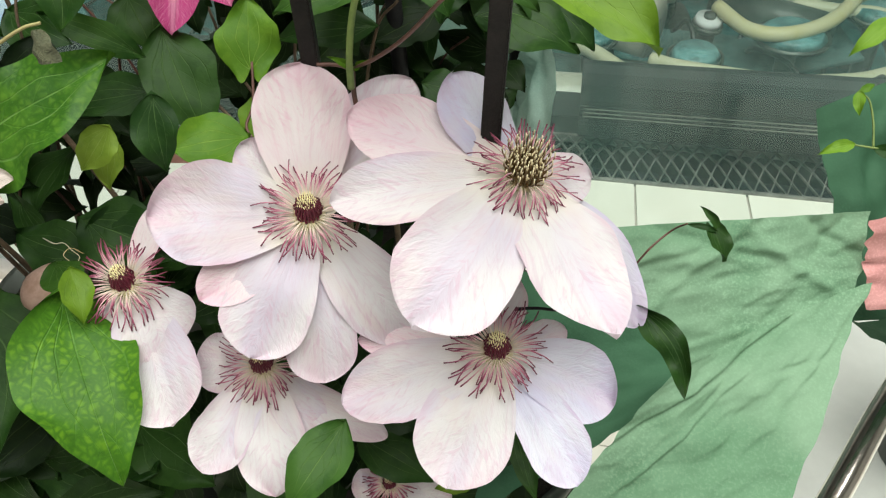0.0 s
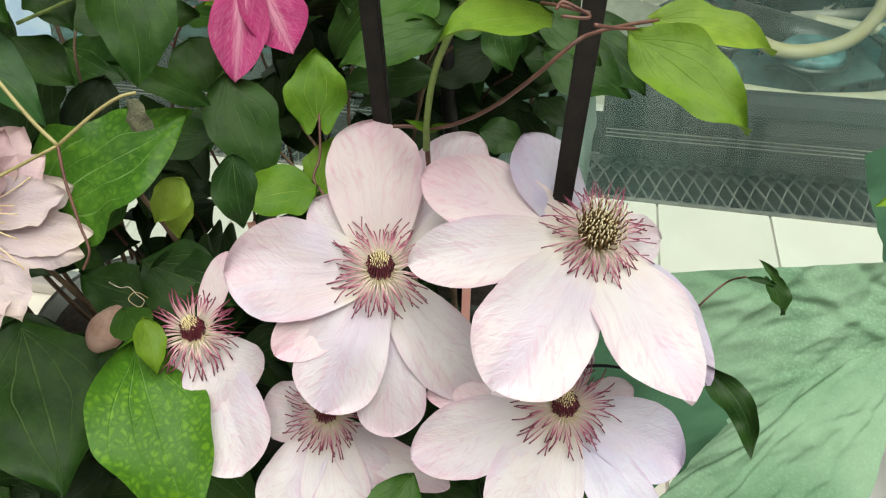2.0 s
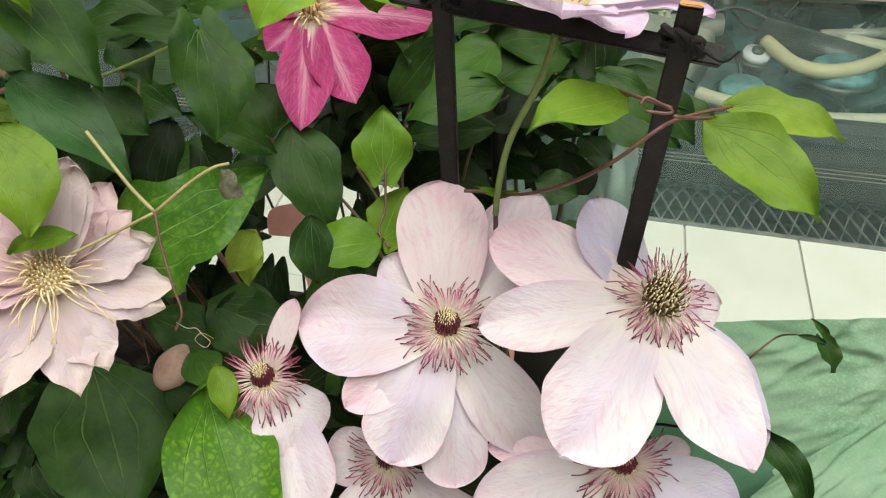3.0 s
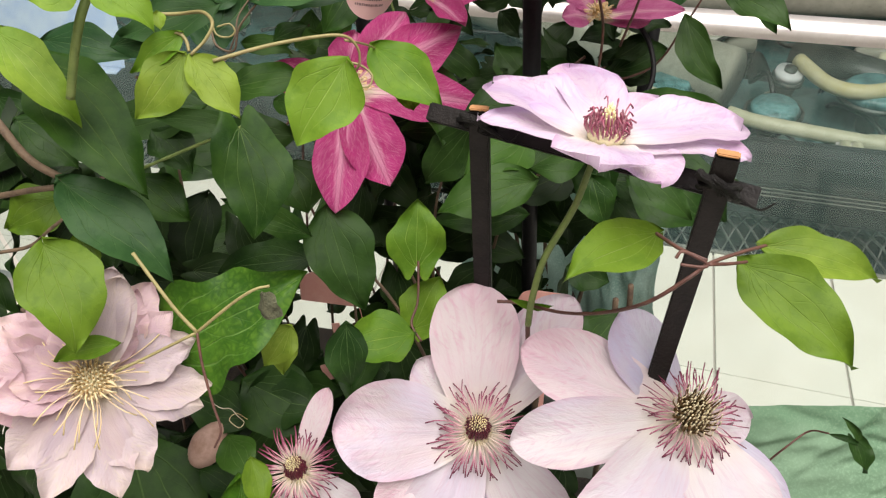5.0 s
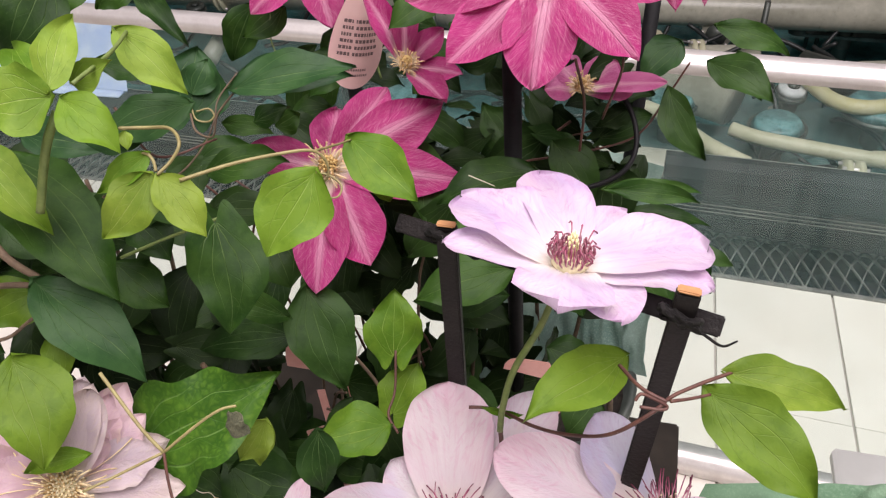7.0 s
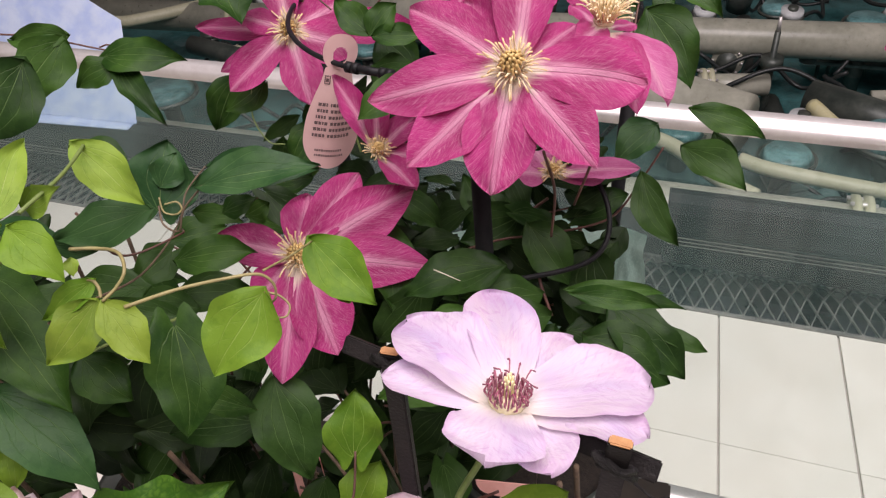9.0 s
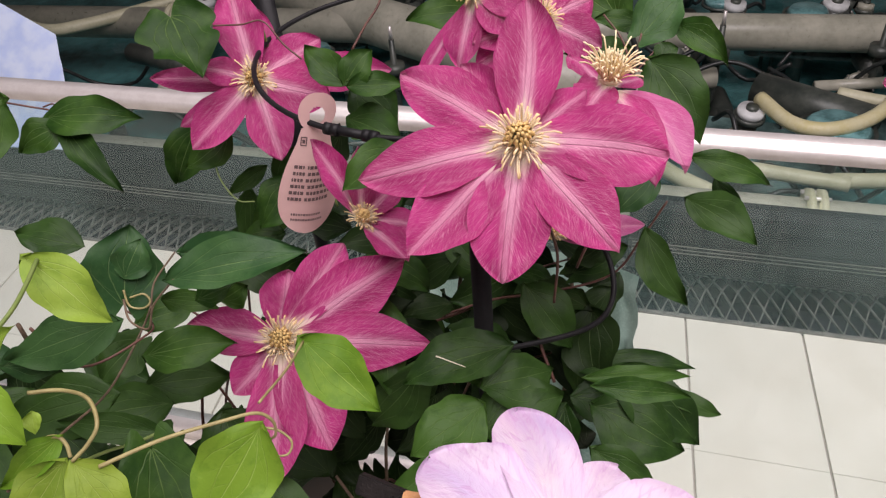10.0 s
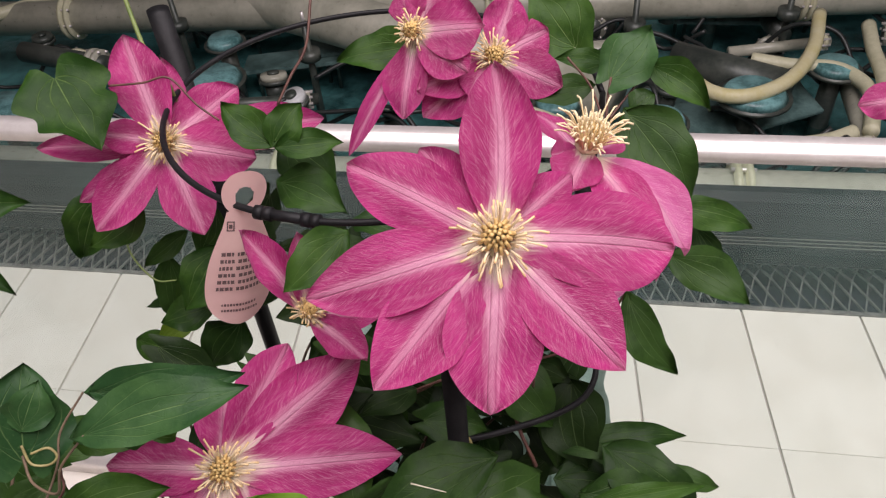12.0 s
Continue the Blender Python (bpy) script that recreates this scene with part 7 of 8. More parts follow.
tendril(pale_plant, [(-0.210, 0.301, 1.263), (-0.189, 0.289, 1.244), (-0.177, 0.284, 1.234)], 0.00095, 0.00095, STEM_TAN)
tendril(pale_plant, [(-0.177, 0.284, 1.234), (-0.163, 0.296, 1.243), (-0.154, 0.303, 1.247), (-0.147, 0.306, 1.248)], 0.00082, 0.00068, STEM_TAN)
tendril(pale_plant, [(-0.177, 0.284, 1.234), (-0.198, 0.271, 1.227), (-0.211, 0.263, 1.223)], 0.00075, 0.00068, STEM_TAN)
tendril(pale_plant, [(-0.177, 0.284, 1.234), (-0.173, 0.275, 1.223), (-0.166, 0.264, 1.209), (-0.161, 0.257, 1.200), (-0.163, 0.251, 1.194)], 0.00075, 0.00054, STEM_RED)
tendril(pale_plant, [(0.115, 0.407, 1.025), (0.127, 0.412, 1.045), (0.140, 0.421, 1.054), (0.146, 0.408, 1.072)], 0.00075, 0.00061, STEM_RED)
tendril(pale_plant, [(0.050, 0.310, 1.091), (0.061, 0.312, 1.091), (0.076, 0.314, 1.089), (0.112, 0.320, 1.088)], 0.00095, 0.00068, BLACK_PLASTIC)
tendril(vine_plant, [(-0.358, 0.393, 1.263), (-0.328, 0.376, 1.250), (-0.297, 0.367, 1.244)], 0.00306, 0.00204, STEM_WOOD)
tendril(vine_plant, [(-0.369, 0.376, 1.218), (-0.331, 0.372, 1.231), (-0.297, 0.365, 1.243)], 0.00204, 0.00170, STEM_WOOD)
tendril(vine_plant, [(-0.365, 0.353, 1.192), (-0.345, 0.361, 1.194), (-0.327, 0.365, 1.207), (-0.315, 0.375, 1.214)], 0.00122, 0.00102, STEM_WOOD)
tendril(vine_plant, [(-0.185, 0.369, 1.326), (-0.165, 0.384, 1.327), (-0.144, 0.396, 1.327), (-0.133, 0.404, 1.324), (-0.128, 0.406, 1.317), (-0.128, 0.405, 1.309), (-0.132, 0.405, 1.304)], 0.00095, 0.00061, STEM_TAN)
tendril(vine_plant, [(-0.136, 0.408, 1.308), (-0.129, 0.409, 1.306), (-0.123, 0.407, 1.302), (-0.124, 0.403, 1.298), (-0.130, 0.401, 1.298)], 0.00068, 0.00048, STEM_TAN)
tendril(vine_plant, [(-0.138, 0.415, 1.316), (-0.143, 0.452, 1.295), (-0.152, 0.489, 1.273)], 0.00068, 0.00068, STEM_TAN)
tendril(vine_plant, [(-0.228, 0.392, 1.336), (-0.215, 0.396, 1.335), (-0.198, 0.391, 1.339), (-0.187, 0.380, 1.339), (-0.190, 0.374, 1.333), (-0.195, 0.368, 1.329)], 0.00095, 0.00085, STEM_TAN)
tendril(vine_plant, [(-0.210, 0.370, 1.336), (-0.202, 0.373, 1.337), (-0.198, 0.372, 1.334), (-0.196, 0.369, 1.330)], 0.00095, 0.00082, STEM_TAN)
tendril(vine_plant, [(-0.218, 0.355, 1.323), (-0.237, 0.398, 1.294), (-0.248, 0.445, 1.268), (-0.265, 0.499, 1.251), (-0.260, 0.512, 1.263), (-0.259, 0.523, 1.274), (-0.249, 0.538, 1.286)], 0.00075, 0.00061, STEM_WOOD)
tendril(vine_plant, [(-0.276, 0.515, 1.273), (-0.272, 0.510, 1.265), (-0.264, 0.511, 1.263), (-0.260, 0.514, 1.266), (-0.264, 0.516, 1.270), (-0.272, 0.513, 1.269)], 0.00068, 0.00068, STEM_TAN)
tendril(vine_plant, [(-0.245, 0.377, 1.353), (-0.247, 0.367, 1.344), (-0.255, 0.363, 1.327), (-0.262, 0.357, 1.307)], 0.00238, 0.00238, STEM_GREEN)
tendril(vine_plant, [(-0.232, 0.380, 1.367), (-0.233, 0.407, 1.366), (-0.241, 0.428, 1.362), (-0.251, 0.449, 1.358)], 0.00109, 0.00109, STEM_GREEN)
tendril(vine_plant, [(-0.289, 0.416, 1.220), (-0.263, 0.431, 1.227), (-0.235, 0.437, 1.238), (-0.225, 0.442, 1.241)], 0.00109, 0.00095, STEM_GREEN)
tendril(pink_plant, [(-0.303, 0.746, 1.335), (-0.281, 0.749, 1.335), (-0.264, 0.753, 1.336), (-0.246, 0.743, 1.322), (-0.231, 0.737, 1.313)], 0.00075, 0.00075, STEM_RED)
tendril(pink_plant, [(-0.308, 0.814, 1.365), (-0.303, 0.805, 1.354), (-0.292, 0.788, 1.334), (-0.279, 0.777, 1.320), (-0.280, 0.782, 1.296)], 0.00170, 0.00170, STEM_GREEN)
tendril(pink_plant, [(-0.175, 0.808, 1.362), (-0.178, 0.786, 1.339), (-0.188, 0.772, 1.325), (-0.197, 0.758, 1.311)], 0.00095, 0.00095, STEM_RED)
tendril(pink_plant, [(0.019, 0.729, 1.311), (0.020, 0.740, 1.323), (0.022, 0.749, 1.333)], 0.00095, 0.00082, STEM_RED)
tendril(pink_plant, [(0.021, 0.731, 1.314), (0.031, 0.741, 1.323), (0.047, 0.756, 1.336)], 0.00082, 0.00068, STEM_RED)
tendril(pink_plant, [(0.019, 0.725, 1.308), (0.010, 0.743, 1.329), (-0.005, 0.755, 1.344)], 0.00082, 0.00068, STEM_RED)
tendril(pink_plant, [(-0.011, 0.640, 1.206), (0.001, 0.643, 1.252), (-0.006, 0.645, 1.287)], 0.00109, 0.00109, STEM_RED)
tendril(pink_plant, [(-0.025, 0.620, 1.189), (-0.024, 0.627, 1.227), (-0.031, 0.618, 1.267)], 0.00109, 0.00109, STEM_RED)
tendril(pink_plant, [(-0.133, 0.648, 1.123), (-0.092, 0.668, 1.131), (-0.066, 0.690, 1.146), (-0.042, 0.709, 1.159)], 0.00170, 0.00136, STEM_RED)
tendril(pink_plant, [(-0.124, 0.654, 1.126), (-0.076, 0.663, 1.144), (-0.036, 0.664, 1.155), (0.014, 0.673, 1.171), (0.036, 0.686, 1.203), (0.050, 0.693, 1.230)], 0.00109, 0.00082, STEM_RED)
tendril(pink_plant, [(-0.034, 0.648, 1.168), (-0.036, 0.627, 1.145), (-0.022, 0.607, 1.117)], 0.00136, 0.00136, STEM_RED)
tendril(pink_plant, [(-0.093, 0.677, 1.142), (-0.066, 0.690, 1.146), (-0.030, 0.706, 1.150), (0.011, 0.723, 1.154)], 0.00082, 0.00082, STEM_RED)
tendril(pink_plant, [(-0.219, 0.721, 1.183), (-0.231, 0.733, 1.216), (-0.237, 0.730, 1.246)], 0.00109, 0.00095, STEM_GREEN)
tendril(pink_plant, [(-0.323, 0.732, 1.240), (-0.318, 0.713, 1.217), (-0.301, 0.702, 1.199), (-0.286, 0.704, 1.196)], 0.00082, 0.00068, STEM_GREEN)
tendril(pink_plant, [(-0.277, 0.513, 1.267), (-0.269, 0.502, 1.261), (-0.254, 0.497, 1.261), (-0.249, 0.503, 1.275), (-0.235, 0.511, 1.290)], 0.00075, 0.00068, STEM_WOOD)
tendril(pink_plant, [(-0.276, 0.447, 1.311), (-0.269, 0.457, 1.271), (-0.253, 0.494, 1.260), (-0.270, 0.519, 1.243)], 0.00088, 0.00068, STEM_RED)
tendril(pink_plant, [(-0.510, 0.657, 1.316), (-0.477, 0.664, 1.312), (-0.435, 0.671, 1.302), (-0.411, 0.673, 1.295), (-0.415, 0.662, 1.285)], 0.00088, 0.00068, STEM_RED)
tendril(pink_plant, [(-0.414, 0.667, 1.290), (-0.408, 0.673, 1.294), (-0.415, 0.677, 1.301), (-0.423, 0.674, 1.300)], 0.00082, 0.00068, STEM_RED)

# hoses in the pool
hose([(0.76, 3.84, -0.45), (0.88, 3.61, -0.45), (1.05, 3.57, -0.45), (1.27, 3.71, -0.45), (1.46, 4.01, -0.45), (1.59, 4.38, -0.45)], 0.036, HOSE_YELLOW, "yellowed cream hose arching over the pool pipes")
hose([(1.16, 4.00, -0.50), (1.34, 3.93, -0.50), (1.55, 3.89, -0.50), (1.64, 3.73, -0.50), (1.61, 3.53, -0.50), (1.54, 3.33, -0.50)], 0.036, HOSE, "cream hose bent down to a clamp")
hose([(1.80, 4.24, -0.45), (1.74, 3.97, -0.45), (1.71, 3.75, -0.45), (1.65, 3.45, -0.45)], 0.036, HOSE, "cream hose hanging over a pipe")
hose([(1.48, 3.36, -0.52), (1.36, 3.30, -0.52), (1.23, 3.27, -0.52), (1.01, 3.25, -0.52)], 0.036, HOSE, "cream hose lying along the pool edge")
hose([(-4.38, 4.80, -0.45), (-3.76, 4.47, -0.45), (-3.47, 4.55, -0.45), (-3.10, 4.87, -0.45), (-2.83, 5.11, -0.45)], 0.039, HOSE, "cream hose curving between valves")
hose([(-0.09, 3.42, -0.40), (0.12, 3.29, -0.40), (0.30, 3.08, -0.40), (0.46, 2.95, -0.40)], 0.036, HOSE, "cream hose sloping to the pool edge")
hose([(0.42, 3.35, -0.48), (0.54, 3.29, -0.48), (0.78, 3.23, -0.48), (1.06, 3.17, -0.48)], 0.034, HOSE, "cream hose lying on the pool floor")
leaf(pink_plant, (0.0104, 0.4514, 1.1071), (-0.0070, 0.4301, 1.0899), 0.0305, (-0.01, -0.47, 0.88), LEAF_DARK, 0.15, 0.08, "leaf")
leaf(pink_plant, (-0.0261, 0.4791, 1.1192), (0.0021, 0.4782, 1.1086), 0.0277, (0.01, -0.53, 0.85), LEAF_DARK, 0.15, 0.08, "leaf")

# shoots of the neighbouring plant
leaf(neighbour, (0.2785, 0.5495, 1.1367), (0.2503, 0.5282, 1.1210), 0.0148, (-0.35, -0.69, 0.64), LEAF_LIGHT, 0.3, 0.1, "leaf")
leaf(neighbour, (0.2550, 0.4890, 1.0794), (0.2329, 0.4806, 1.0756), 0.0089, (-0.32, -0.61, 0.73), LEAF_LIGHT, 0.4, 0.1, "leaf")
leaf(neighbour, (0.2570, 0.5133, 1.1041), (0.2567, 0.5019, 1.0924), 0.0074, (-0.34, -0.64, 0.69), LEAF_LIGHT, 0.4, 0.1, "leaf")
leaf(neighbour, (0.2571, 0.5128, 1.1036), (0.2661, 0.5184, 1.1073), 0.0052, (-0.35, -0.65, 0.68), LEAF_LIGHT, 0.4, 0.1, "leaf")
leaf(neighbour, (0.2691, 0.4895, 1.0768), (0.2885, 0.4875, 1.0703), 0.0096, (-0.37, -0.59, 0.72), LEAF_MID, 0.4, 0.1, "leaf")
tendril(neighbour, [(0.296, 0.484, 1.065), (0.279, 0.490, 1.075), (0.268, 0.489, 1.077), (0.254, 0.489, 1.079)], 0.00082, 0.00061, STEM_GREEN)
tendril(neighbour, [(0.268, 0.489, 1.077), (0.267, 0.501, 1.089), (0.263, 0.510, 1.100), (0.256, 0.513, 1.104)], 0.00075, 0.00054, STEM_GREEN)
tendril(neighbour, [(0.320, 0.472, 1.018), (0.304, 0.483, 1.048), (0.287, 0.521, 1.106), (0.279, 0.548, 1.135)], 0.00095, 0.00075, STEM_GREEN)
tendril(pale_plant, [(-0.247, 0.347, 1.080), (-0.240, 0.346, 1.077), (-0.234, 0.347, 1.077), (-0.229, 0.345, 1.073), (-0.224, 0.343, 1.070), (-0.227, 0.340, 1.067), (-0.234, 0.342, 1.071), (-0.230, 0.346, 1.074), (-0.222, 0.345, 1.071)], 0.00027, 0.00020, FIL_CREAM, "dry white tendril", name="dry_tendril")

# ---- hanging tag of the pink clematis ----
TAG_CARD = plain("pink_card", (0.70, 0.44, 0.42), (0.76, 0.51, 0.48), 25, 0.5, 0, 0.05)
TAG_INK = plain("dark_ink", (0.12, 0.075, 0.075), (0.18, 0.11, 0.11), 50, 0.6)
tag = thing("plant_tag", (-0.195, 0.662, 1.30), "pale pink plastic tag with small dark print", "tag")
TAG_TOP, TAG_BOT = Vector((-0.190, 0.664, 1.326)), Vector((-0.2175, 0.6475, 1.2135))
t_y = (TAG_BOT - TAG_TOP).normalized()
t_x = Vector((0.93, 0.36, 0.0))
t_x = (t_x - t_y * t_x.dot(t_y)).normalized()
t_z = t_y.cross(t_x)
TAG_LEN = (TAG_BOT - TAG_TOP).length


def tag_half(v):
    """Half width along the tag: a round hook head, a neck and a broad pear-shaped body."""
    if v < 0.24:
        k = (v - 0.13) / 0.13
        return 0.0132 * math.sqrt(max(0.0, 1 - min(1.0, k * k * 0.97)))
    if v < 0.34:
        return 0.0100 + 0.0022 * (v - 0.24) / 0.10
    k = (v - 0.34) / 0.66
    return (0.0122 + 0.0100 * math.sin(min(1.0, k / 0.62) * math.pi / 2)) * math.sqrt(max(0.0, 1 - max(0.0, (k - 0.62) / 0.38) ** 2.2))


def tag_at(x, v, lift=0.0):
    bend = 0.010 * max(0.0, (x + 0.004) / 0.02) ** 2
    return TAG_TOP + t_y * (v * TAG_LEN) + t_x * x + t_z * (lift - bend)


bm = bmesh.new()
grid = []
NV, NU = 150, 30
for side in (0.0004, -0.0004):
    rows_ = []
    for j in range(NV + 1):
        v = j / NV
        h = max(tag_half(v), 0.0006)
        rows_.append([bm.verts.new(tag_at(h * (2 * i / NU - 1), v, side)) for i in range(NU + 1)])
    grid.append(rows_)


def in_hole(j, i):
    v = (j + 0.5) / NV
    x = tag_half(v) * (2 * (i + 0.5) / NU - 1)
    return (x / 0.0054) ** 2 + ((v - 0.145) * TAG_LEN / 0.0068) ** 2 < 1


for s, rows_ in enumerate(grid):
    for j in range(NV):
        for i in range(NU):
            if not in_hole(j, i):
                q = (rows_[j][i], rows_[j][i + 1], rows_[j + 1][i + 1], rows_[j + 1][i])
                bm.faces.new(q if s else q[::-1])
part("card", bm, TAG_CARD, tag)


def ink_bar(x0, x1, v0, v1):
    bm = bmesh.new()
    n = max(2, int((x1 - x0) / 0.0015))
    top = [bm.verts.new(tag_at(x0 + (x1 - x0) * i / n, v0, 0.0008)) for i in range(n + 1)]
    low = [bm.verts.new(tag_at(x0 + (x1 - x0) * i / n, v1, 0.0008)) for i in range(n + 1)]
    for i in range(n):
        bm.faces.new((top[i], low[i], low[i + 1], top[i + 1]))
    part("print_bar", bm, TAG_INK, tag)


tag_rng = random.Random(2)
for k in range(6):
    v0 = 0.49 + 0.047 * k
    x = -0.0125 - 0.0006 * k
    while x < 0.014:
        w = tag_rng.uniform(0.0011, 0.0026)
        ink_bar(x, x + w, v0, v0 + 0.024)
        x += w + (0.0022 if -0.008 < x < -0.005 else 0.0006)
for k in range(2):
    x = -0.012
    while x < 0.010:
        w = tag_rng.uniform(0.0008, 0.0016)
        ink_bar(x, x + w, 0.845 + 0.040 * k, 0.862 + 0.040 * k)
        x += w + 0.0006
for x0, x1, v0, v1 in ((-0.0098, -0.0052, 0.290, 0.297), (-0.0098, -0.0090, 0.297, 0.345), (-0.0060, -0.0052, 0.297, 0.345), (-0.0098, -0.0052, 0.345, 0.352), (-0.0085, -0.0065, 0.310, 0.335)):
    ink_bar(x0, x1, v0, v1)

# dry crumpled leaf and withered tendril
withered = blade("withered_leaf", (-0.1485, 0.3030, 1.2465), (-0.1478, 0.2985, 1.2330), 0.0118, (0.1, -0.7, 0.7), LEAF_DEAD, pale_plant, "bell", -0.9, 0.05, 0.10, 0.0, 77, 14, 14, "grey-brown withered leaf")

# ---- deep foliage behind the flowers ----
fill_rng = random.Random(23)
# places where light from the floor comes through the leaves
OPENINGS = [((-0.186, 0.333, 1.280), (-0.534, 0.763, 0.897)), ((-0.166, 0.330, 1.270), (-0.480, 0.754, 0.869)), ((-0.139, 0.340, 1.272), (-0.403, 0.784, 0.875)),
            ((-0.131, 0.319, 1.246), (-0.381, 0.724, 0.802)), ((-0.125, 0.308, 1.232), (-0.364, 0.693, 0.763)),
            ((-0.184, 0.437, 1.291), (-0.489, 0.760, 0.756)), ((-0.194, 0.437, 1.294), (-0.519, 0.760, 0.763)), ((-0.196, 0.423, 1.347), (-0.583, 0.821, 0.946)), ((-0.149, 0.413, 1.318), (-0.453, 0.794, 0.867)), ((-0.138, 0.396, 1.332), (-0.464, 0.804, 0.923)), ((-0.196, 0.387, 1.345), (-0.624, 0.779, 0.959)),
            ((-0.028, 0.311, 1.586), (-0.324, 0.638, 1.186)), ((-0.028, 0.311, 1.586), (-0.300, 0.612, 1.216))]


def thicket(plant, lo, hi, count, mats, size=(0.045, 0.075), facing=(0.0, -0.55, 0.75)):
    for k in range(count):
        c = Vector([fill_rng.uniform(a, b) for a, b in zip(lo, hi)])
        if any((c - Vector(p)).cross((Vector(q) - Vector(p)).normalized()).length < 0.034 for p, q in OPENINGS):
            continue
        n = (Vector(facing) + Vector((fill_rng.gauss(0, 0.35), fill_rng.gauss(0, 0.35), fill_rng.gauss(0, 0.30)))).normalized()
        d = Vector((fill_rng.gauss(0, 0.8), fill_rng.gauss(-0.2, 0.5), -0.55 + fill_rng.gauss(0, 0.4)))
        d = (d - n * d.dot(n)).normalized()
        ln = fill_rng.uniform(*size)
        leaf(plant, c - d * ln / 2, c + d * ln / 2, ln * fill_rng.uniform(0.55, 0.75), n, mats[fill_rng.randrange(len(mats))], 0.18, 0.08, ("heart", "leaf", "leaf", "lobed")[fill_rng.randrange(4)])


# mostly the darkened copy, so shade between the leaves is in the colour
DARKS = (LEAF_SHADE, LEAF_SHADE, LEAF_SHADE, LEAF_DARK)
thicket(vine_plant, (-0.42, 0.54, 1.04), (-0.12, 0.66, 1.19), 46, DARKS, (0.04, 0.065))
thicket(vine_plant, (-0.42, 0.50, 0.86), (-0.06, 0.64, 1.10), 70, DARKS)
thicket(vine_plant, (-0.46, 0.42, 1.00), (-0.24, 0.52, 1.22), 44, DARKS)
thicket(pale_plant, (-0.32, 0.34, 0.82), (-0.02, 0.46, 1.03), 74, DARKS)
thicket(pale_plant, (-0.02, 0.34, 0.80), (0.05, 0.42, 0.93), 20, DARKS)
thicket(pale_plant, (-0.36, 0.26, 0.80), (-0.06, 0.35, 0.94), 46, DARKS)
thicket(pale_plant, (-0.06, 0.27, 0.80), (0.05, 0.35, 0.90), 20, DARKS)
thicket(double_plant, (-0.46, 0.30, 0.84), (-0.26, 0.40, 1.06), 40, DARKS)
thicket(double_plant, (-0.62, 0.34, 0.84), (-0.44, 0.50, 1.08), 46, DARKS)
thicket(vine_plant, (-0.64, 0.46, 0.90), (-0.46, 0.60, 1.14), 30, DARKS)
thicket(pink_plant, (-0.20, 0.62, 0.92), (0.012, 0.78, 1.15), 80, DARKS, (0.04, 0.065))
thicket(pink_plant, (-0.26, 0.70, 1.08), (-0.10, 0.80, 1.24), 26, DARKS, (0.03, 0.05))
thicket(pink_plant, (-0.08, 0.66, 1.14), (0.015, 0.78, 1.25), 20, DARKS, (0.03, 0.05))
for k in range(34):
    x, y = fill_rng.uniform(-0.40, -0.10), fill_rng.uniform(0.42, 0.76)
    z = fill_rng.uniform(0.95, 1.12)
    a = fill_rng.uniform(0, 6.28)
    tendril(pink_plant if y > 0.6 else vine_plant, [(x, y, z - 0.2), (x + 0.02 * math.cos(a), y + 0.02 * math.sin(a), z - 0.08), (x + 0.05 * math.cos(a), y + 0.03 * math.sin(a), z), (x + 0.08 * math.cos(a), y + 0.05 * math.sin(a), z + 0.03)], 0.0016, 0.0011, (STEM_RED, STEM_WOOD)[k % 2])

# ---- drain grille ----
grille = thing("drain_grille", (0, FLOOR_END, 0.0), "worn expanded-metal drain grille in front of the pool kerb", "grille", "", "")
PITCH, ROWS_ = 0.086, 2
DEPTH = KERB - FLOOR_END - 0.020
for r in range(ROWS_):
    y0, y1 = (FLOOR_END + 0.008 + DEPTH * k for k in ((0.0, 0.62), (0.62, 1.0))[r])
    for flip in (0, 1):
        verts, faces = [], []
        n = int(6.4 / (PITCH / 2))
        for i in range(n + 1):
            x = -3.2 + i * PITCH / 2
            y = (y0, y1)[(i + flip) % 2]
            for dy, dz in ((-0.0045, -0.004), (0.0045, -0.004), (0.0045, 0.0035), (-0.0045, 0.0035)):
                verts.append((x, skewed(y, x) + dy, dz))
        for i in range(n):
            for k in range(4):
                a, b = i * 4 + k, i * 4 + (k + 1) % 4
                faces.append((a, b, b + 4, a + 4))
        put(new("strand", mesh_of("strand", verts, faces, MESH_STEEL, None, False)), Matrix(), grille)

# ---- floor tiles ----
bm = bmesh.new()
box(bm, (-TILE_W / 2 + 0.0032, -TILE_D / 2 + 0.0006, -0.0085), (TILE_W / 2 - 0.0032, TILE_D / 2 - 0.0006, 0.0), 0.0008)
for v in bm.verts:
    v.co.y -= SKEW * v.co.x
tile_mesh = bpy.data.meshes.new("tile")
bm.to_mesh(tile_mesh)
bm.free()
tile_mesh.materials.append(TILE)
WORLD[floor] = Matrix()
rest_v, rest_f = [], []
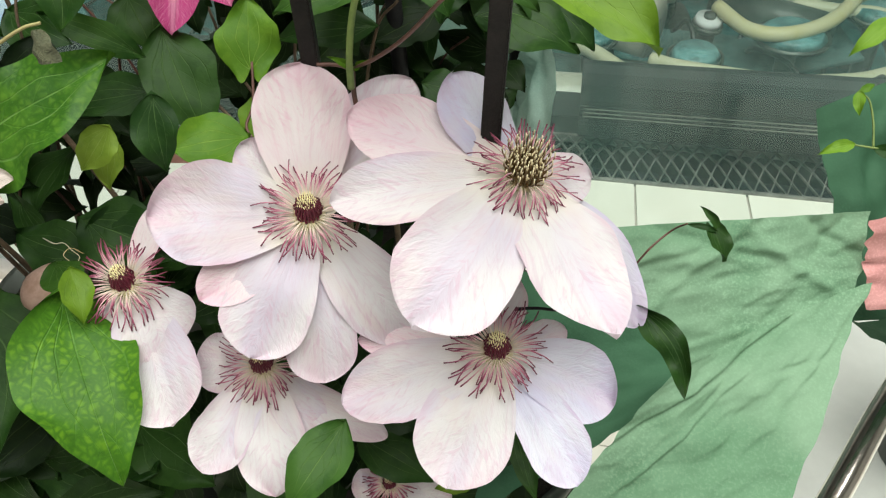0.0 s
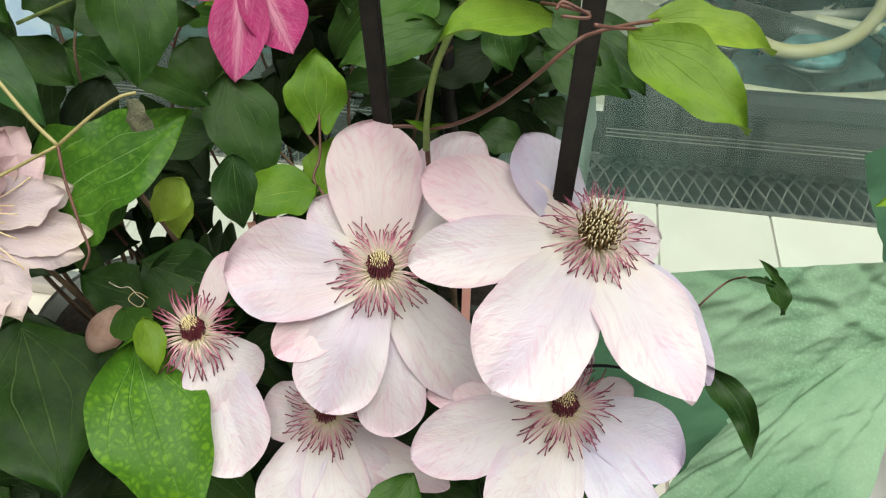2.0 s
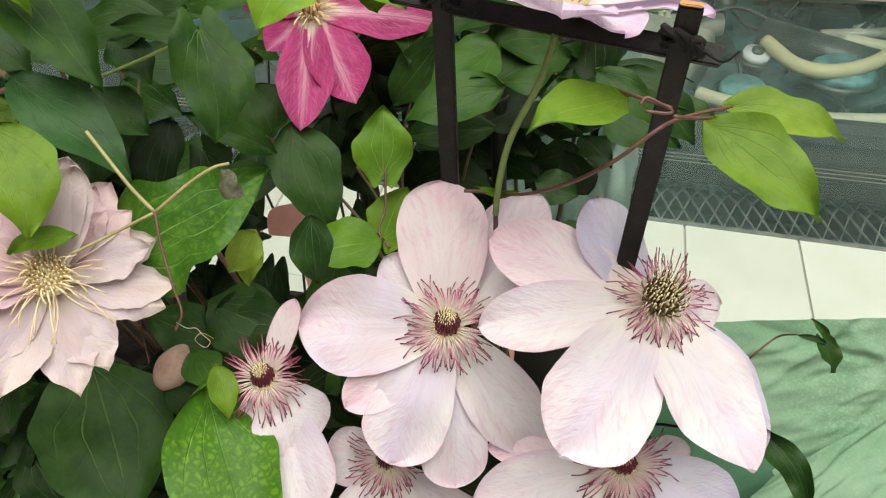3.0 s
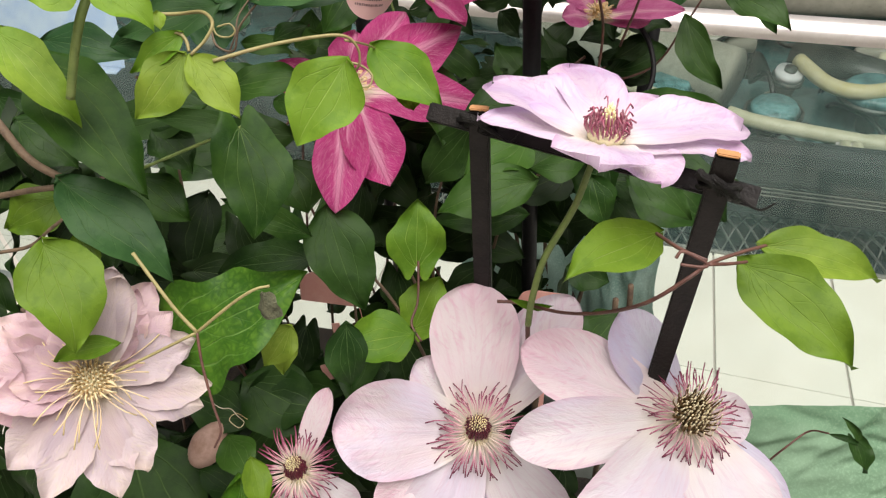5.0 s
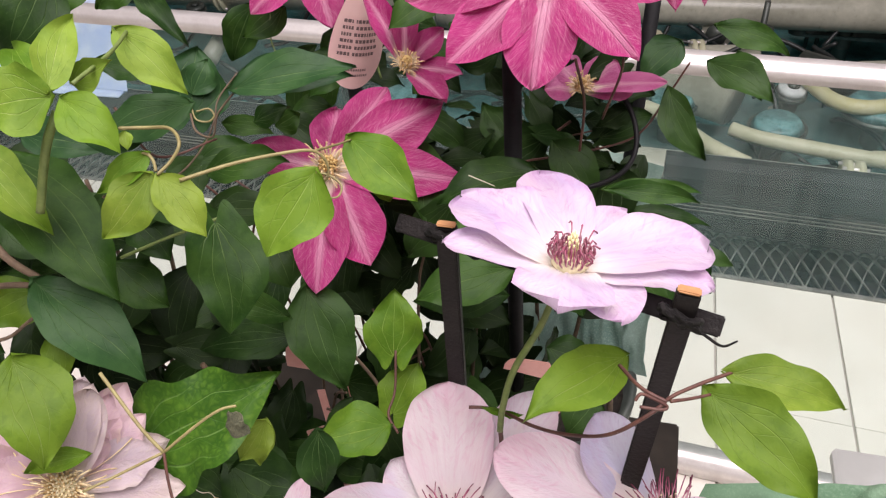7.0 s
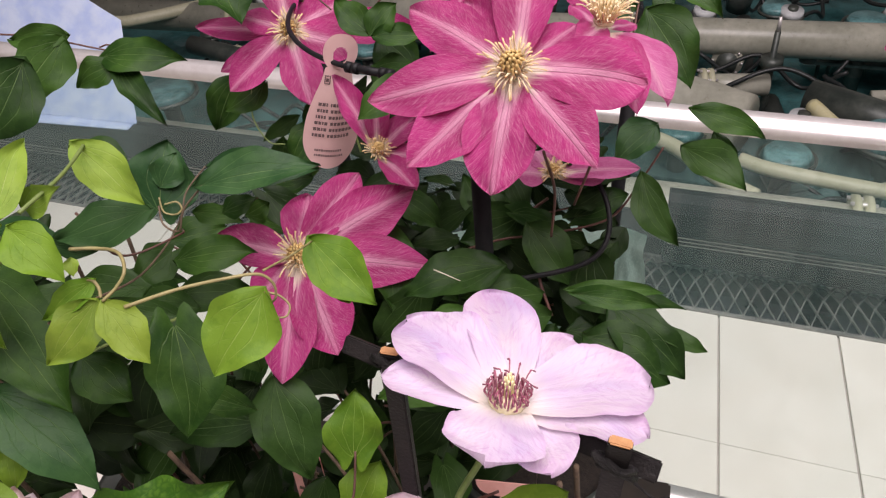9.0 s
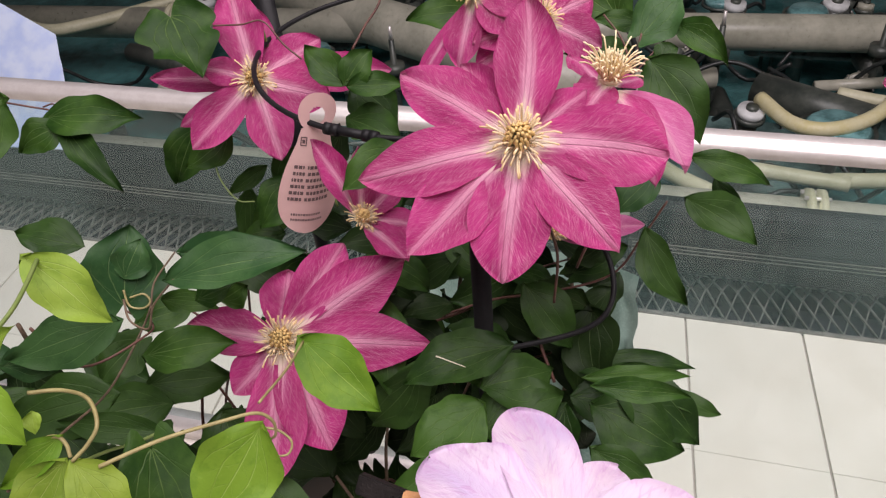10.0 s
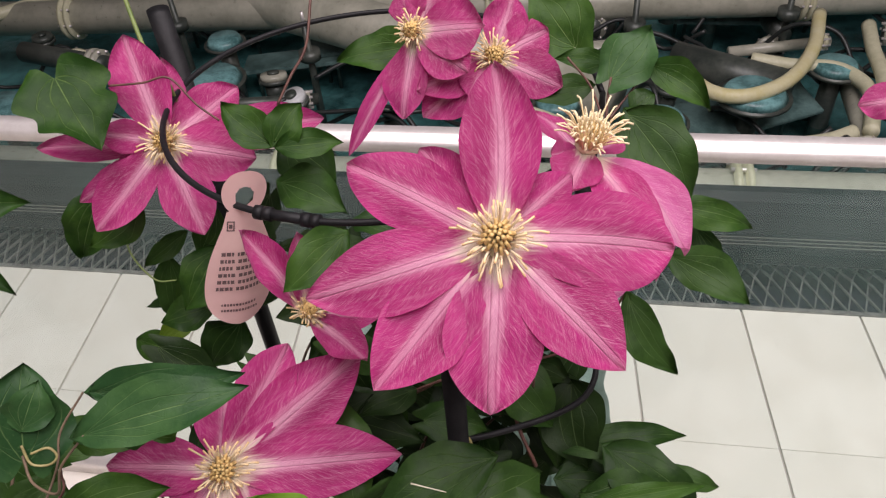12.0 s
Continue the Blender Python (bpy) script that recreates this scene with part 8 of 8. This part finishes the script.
for i in range(-21, 21):
    for j in range(16):
        x, y = TILE_X + (i + 0.5) * TILE_W, TILE_Y - (j + 0.5) * TILE_D
        if abs(x) < 3.2 and j < 7:
            put(new("tile", tile_mesh), Matrix.Translation((x, skewed(y, x), 0)), floor)
        elif XL < x - TILE_W / 2 and x + TILE_W / 2 < XR and y - TILE_D / 2 > YB:
            k = len(rest_v)
            hx, hy = TILE_W / 2 - 0.003, TILE_D / 2 - 0.003
            rest_v += [(x - hx, y - hy, 0), (x + hx, y - hy, 0), (x + hx, y + hy, 0), (x - hx, y + hy, 0),
                       (x - hx, y - hy, -0.0085), (x + hx, y - hy, -0.0085), (x + hx, y + hy, -0.0085), (x - hx, y + hy, -0.0085)]
            rest_f += [(k, k + 1, k + 2, k + 3), (k, k + 4, k + 5, k + 1), (k + 1, k + 5, k + 6, k + 2), (k + 2, k + 6, k + 7, k + 3), (k + 3, k + 7, k + 4, k)]
rest_v = [(x, skewed(y, x), z) for x, y, z in rest_v]
rest = new("tile_field", mesh_of("tile_field", rest_v, rest_f, TILE, None, False))
put(rest, Matrix(), floor)
tagged(rest, kind="stuff")

# small marks and ties
SCRATCH = plain("pale_scratch", (0.50, 0.46, 0.34), (0.62, 0.58, 0.46), 200, 0.7)
TIE = plain("olive_twist_tie", (0.16, 0.14, 0.04), (0.22, 0.19, 0.06), 120, 0.6)
tube("twist_tie", [(-0.0725 + 0.0082 * math.cos(k), 0.599 + 0.0082 * math.sin(k), 1.150 + 0.002 * math.sin(2 * k)) for k in [0.5 * i for i in range(14)]], 0.0011, 0.0011, TIE, trellis, "olive twist tie", n=6, per=4)
for dx, dz in ((-0.011, 0.009), (0.012, 0.008)):
    leaf(pale_plant, (-0.034, 0.362, 1.198), (-0.034 + dx, 0.357, 1.198 + dz), 0.006, (0.2, -0.6, 0.7), LEAF_LIGHT, 0.4, 0.1, "lance")
tube("scratch", [(-0.0901, 0.5300, 1.2237), (-0.081, 0.5297, 1.2204), (-0.0718, 0.5297, 1.2166)], 0.0005, 0.0003, SCRATCH, pink_plant, "pale scratch on a leaf", n=5, per=4)

# brownish closed bud beneath the double flower
BUD = plain("blush_brown_bud", (0.36, 0.22, 0.17), (0.56, 0.38, 0.32), 60, 0.55, 0, 0.2, 0.001, 0.3, 0.2)
bud_axis = (Vector((-0.246, 0.353, 1.057)) - Vector((-0.251, 0.333, 1.051))).normalized()
bm = bmesh.new()
bmesh.ops.create_uvsphere(bm, u_segments=16, v_segments=12, radius=0.012)
for v in bm.verts:
    k = v.co.z / 0.012
    v.co.z *= 1.45
    v.co.x *= 1 - 0.28 * max(0.0, k)
    v.co.y *= 1 - 0.28 * max(0.0, k)
part("flower_bud", bm, BUD, double_plant, "closed blush-brown flower bud", Matrix.Translation((-0.251, 0.333, 1.051)) @ bud_axis.to_track_quat("Z", "Y").to_matrix().to_4x4())
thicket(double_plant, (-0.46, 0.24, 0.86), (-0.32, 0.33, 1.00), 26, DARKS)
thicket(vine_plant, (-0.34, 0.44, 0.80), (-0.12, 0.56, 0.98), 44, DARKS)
leaf(pale_plant, (-0.127, 0.333, 1.197), (-0.123, 0.318, 1.163), 0.022, (0.4, -0.75, 0.5), LEAF_DARK)
# leaves that climb behind the price tag
leaf(pink_plant, (-0.3241, 0.7650, 1.1603), (-0.3290, 0.7450, 1.1080), 0.0279, (0.35, -0.66, 0.66), LEAF_DARK, 0.2, 0.08, "leaf")
leaf(pink_plant, (-0.3277, 0.7650, 1.0889), (-0.3563, 0.7450, 1.0725), 0.0223, (0.35, -0.66, 0.66), LEAF_MOSS, 0.2, 0.08, "leaf")
leaf(pink_plant, (-0.3878, 0.7650, 1.0532), (-0.3308, 0.7450, 1.0548), 0.0298, (0.35, -0.66, 0.66), LEAF_MID, 0.2, 0.08, "leaf")
leaf(pink_plant, (-0.2818, 0.7650, 1.0817), (-0.3153, 0.7450, 1.0432), 0.0446, (0.35, -0.66, 0.66), LEAF_DARK, 0.2, 0.08, "leaf")
leaf(pink_plant, (-0.3019, 0.7650, 1.1889), (-0.3357, 0.7450, 1.1707), 0.0174, (0.35, -0.66, 0.66), LEAF_DARK, 0.2, 0.08, "leaf")
leaf(pink_plant, (-0.3356, 0.7650, 1.1139), (-0.3503, 0.7450, 1.1196), 0.0105, (0.35, -0.66, 0.66), LEAF_DARK, 0.2, 0.08, "leaf")
leaf(pink_plant, (-0.2694, 0.7650, 1.2103), (-0.2851, 0.7450, 1.1816), 0.0260, (0.35, -0.66, 0.66), LEAF_DARK, 0.2, 0.08, "leaf")
leaf(pink_plant, (-0.3599, 0.7650, 1.2282), (-0.3843, 0.7450, 1.1775), 0.0384, (0.35, -0.66, 0.66), LEAF_MID, 0.2, 0.08, "leaf")
leaf(pink_plant, (-0.2837, 0.7650, 1.1674), (-0.3223, 0.7450, 1.1134), 0.0347, (0.35, -0.66, 0.66), LEAF_MID, 0.2, 0.08, "leaf")
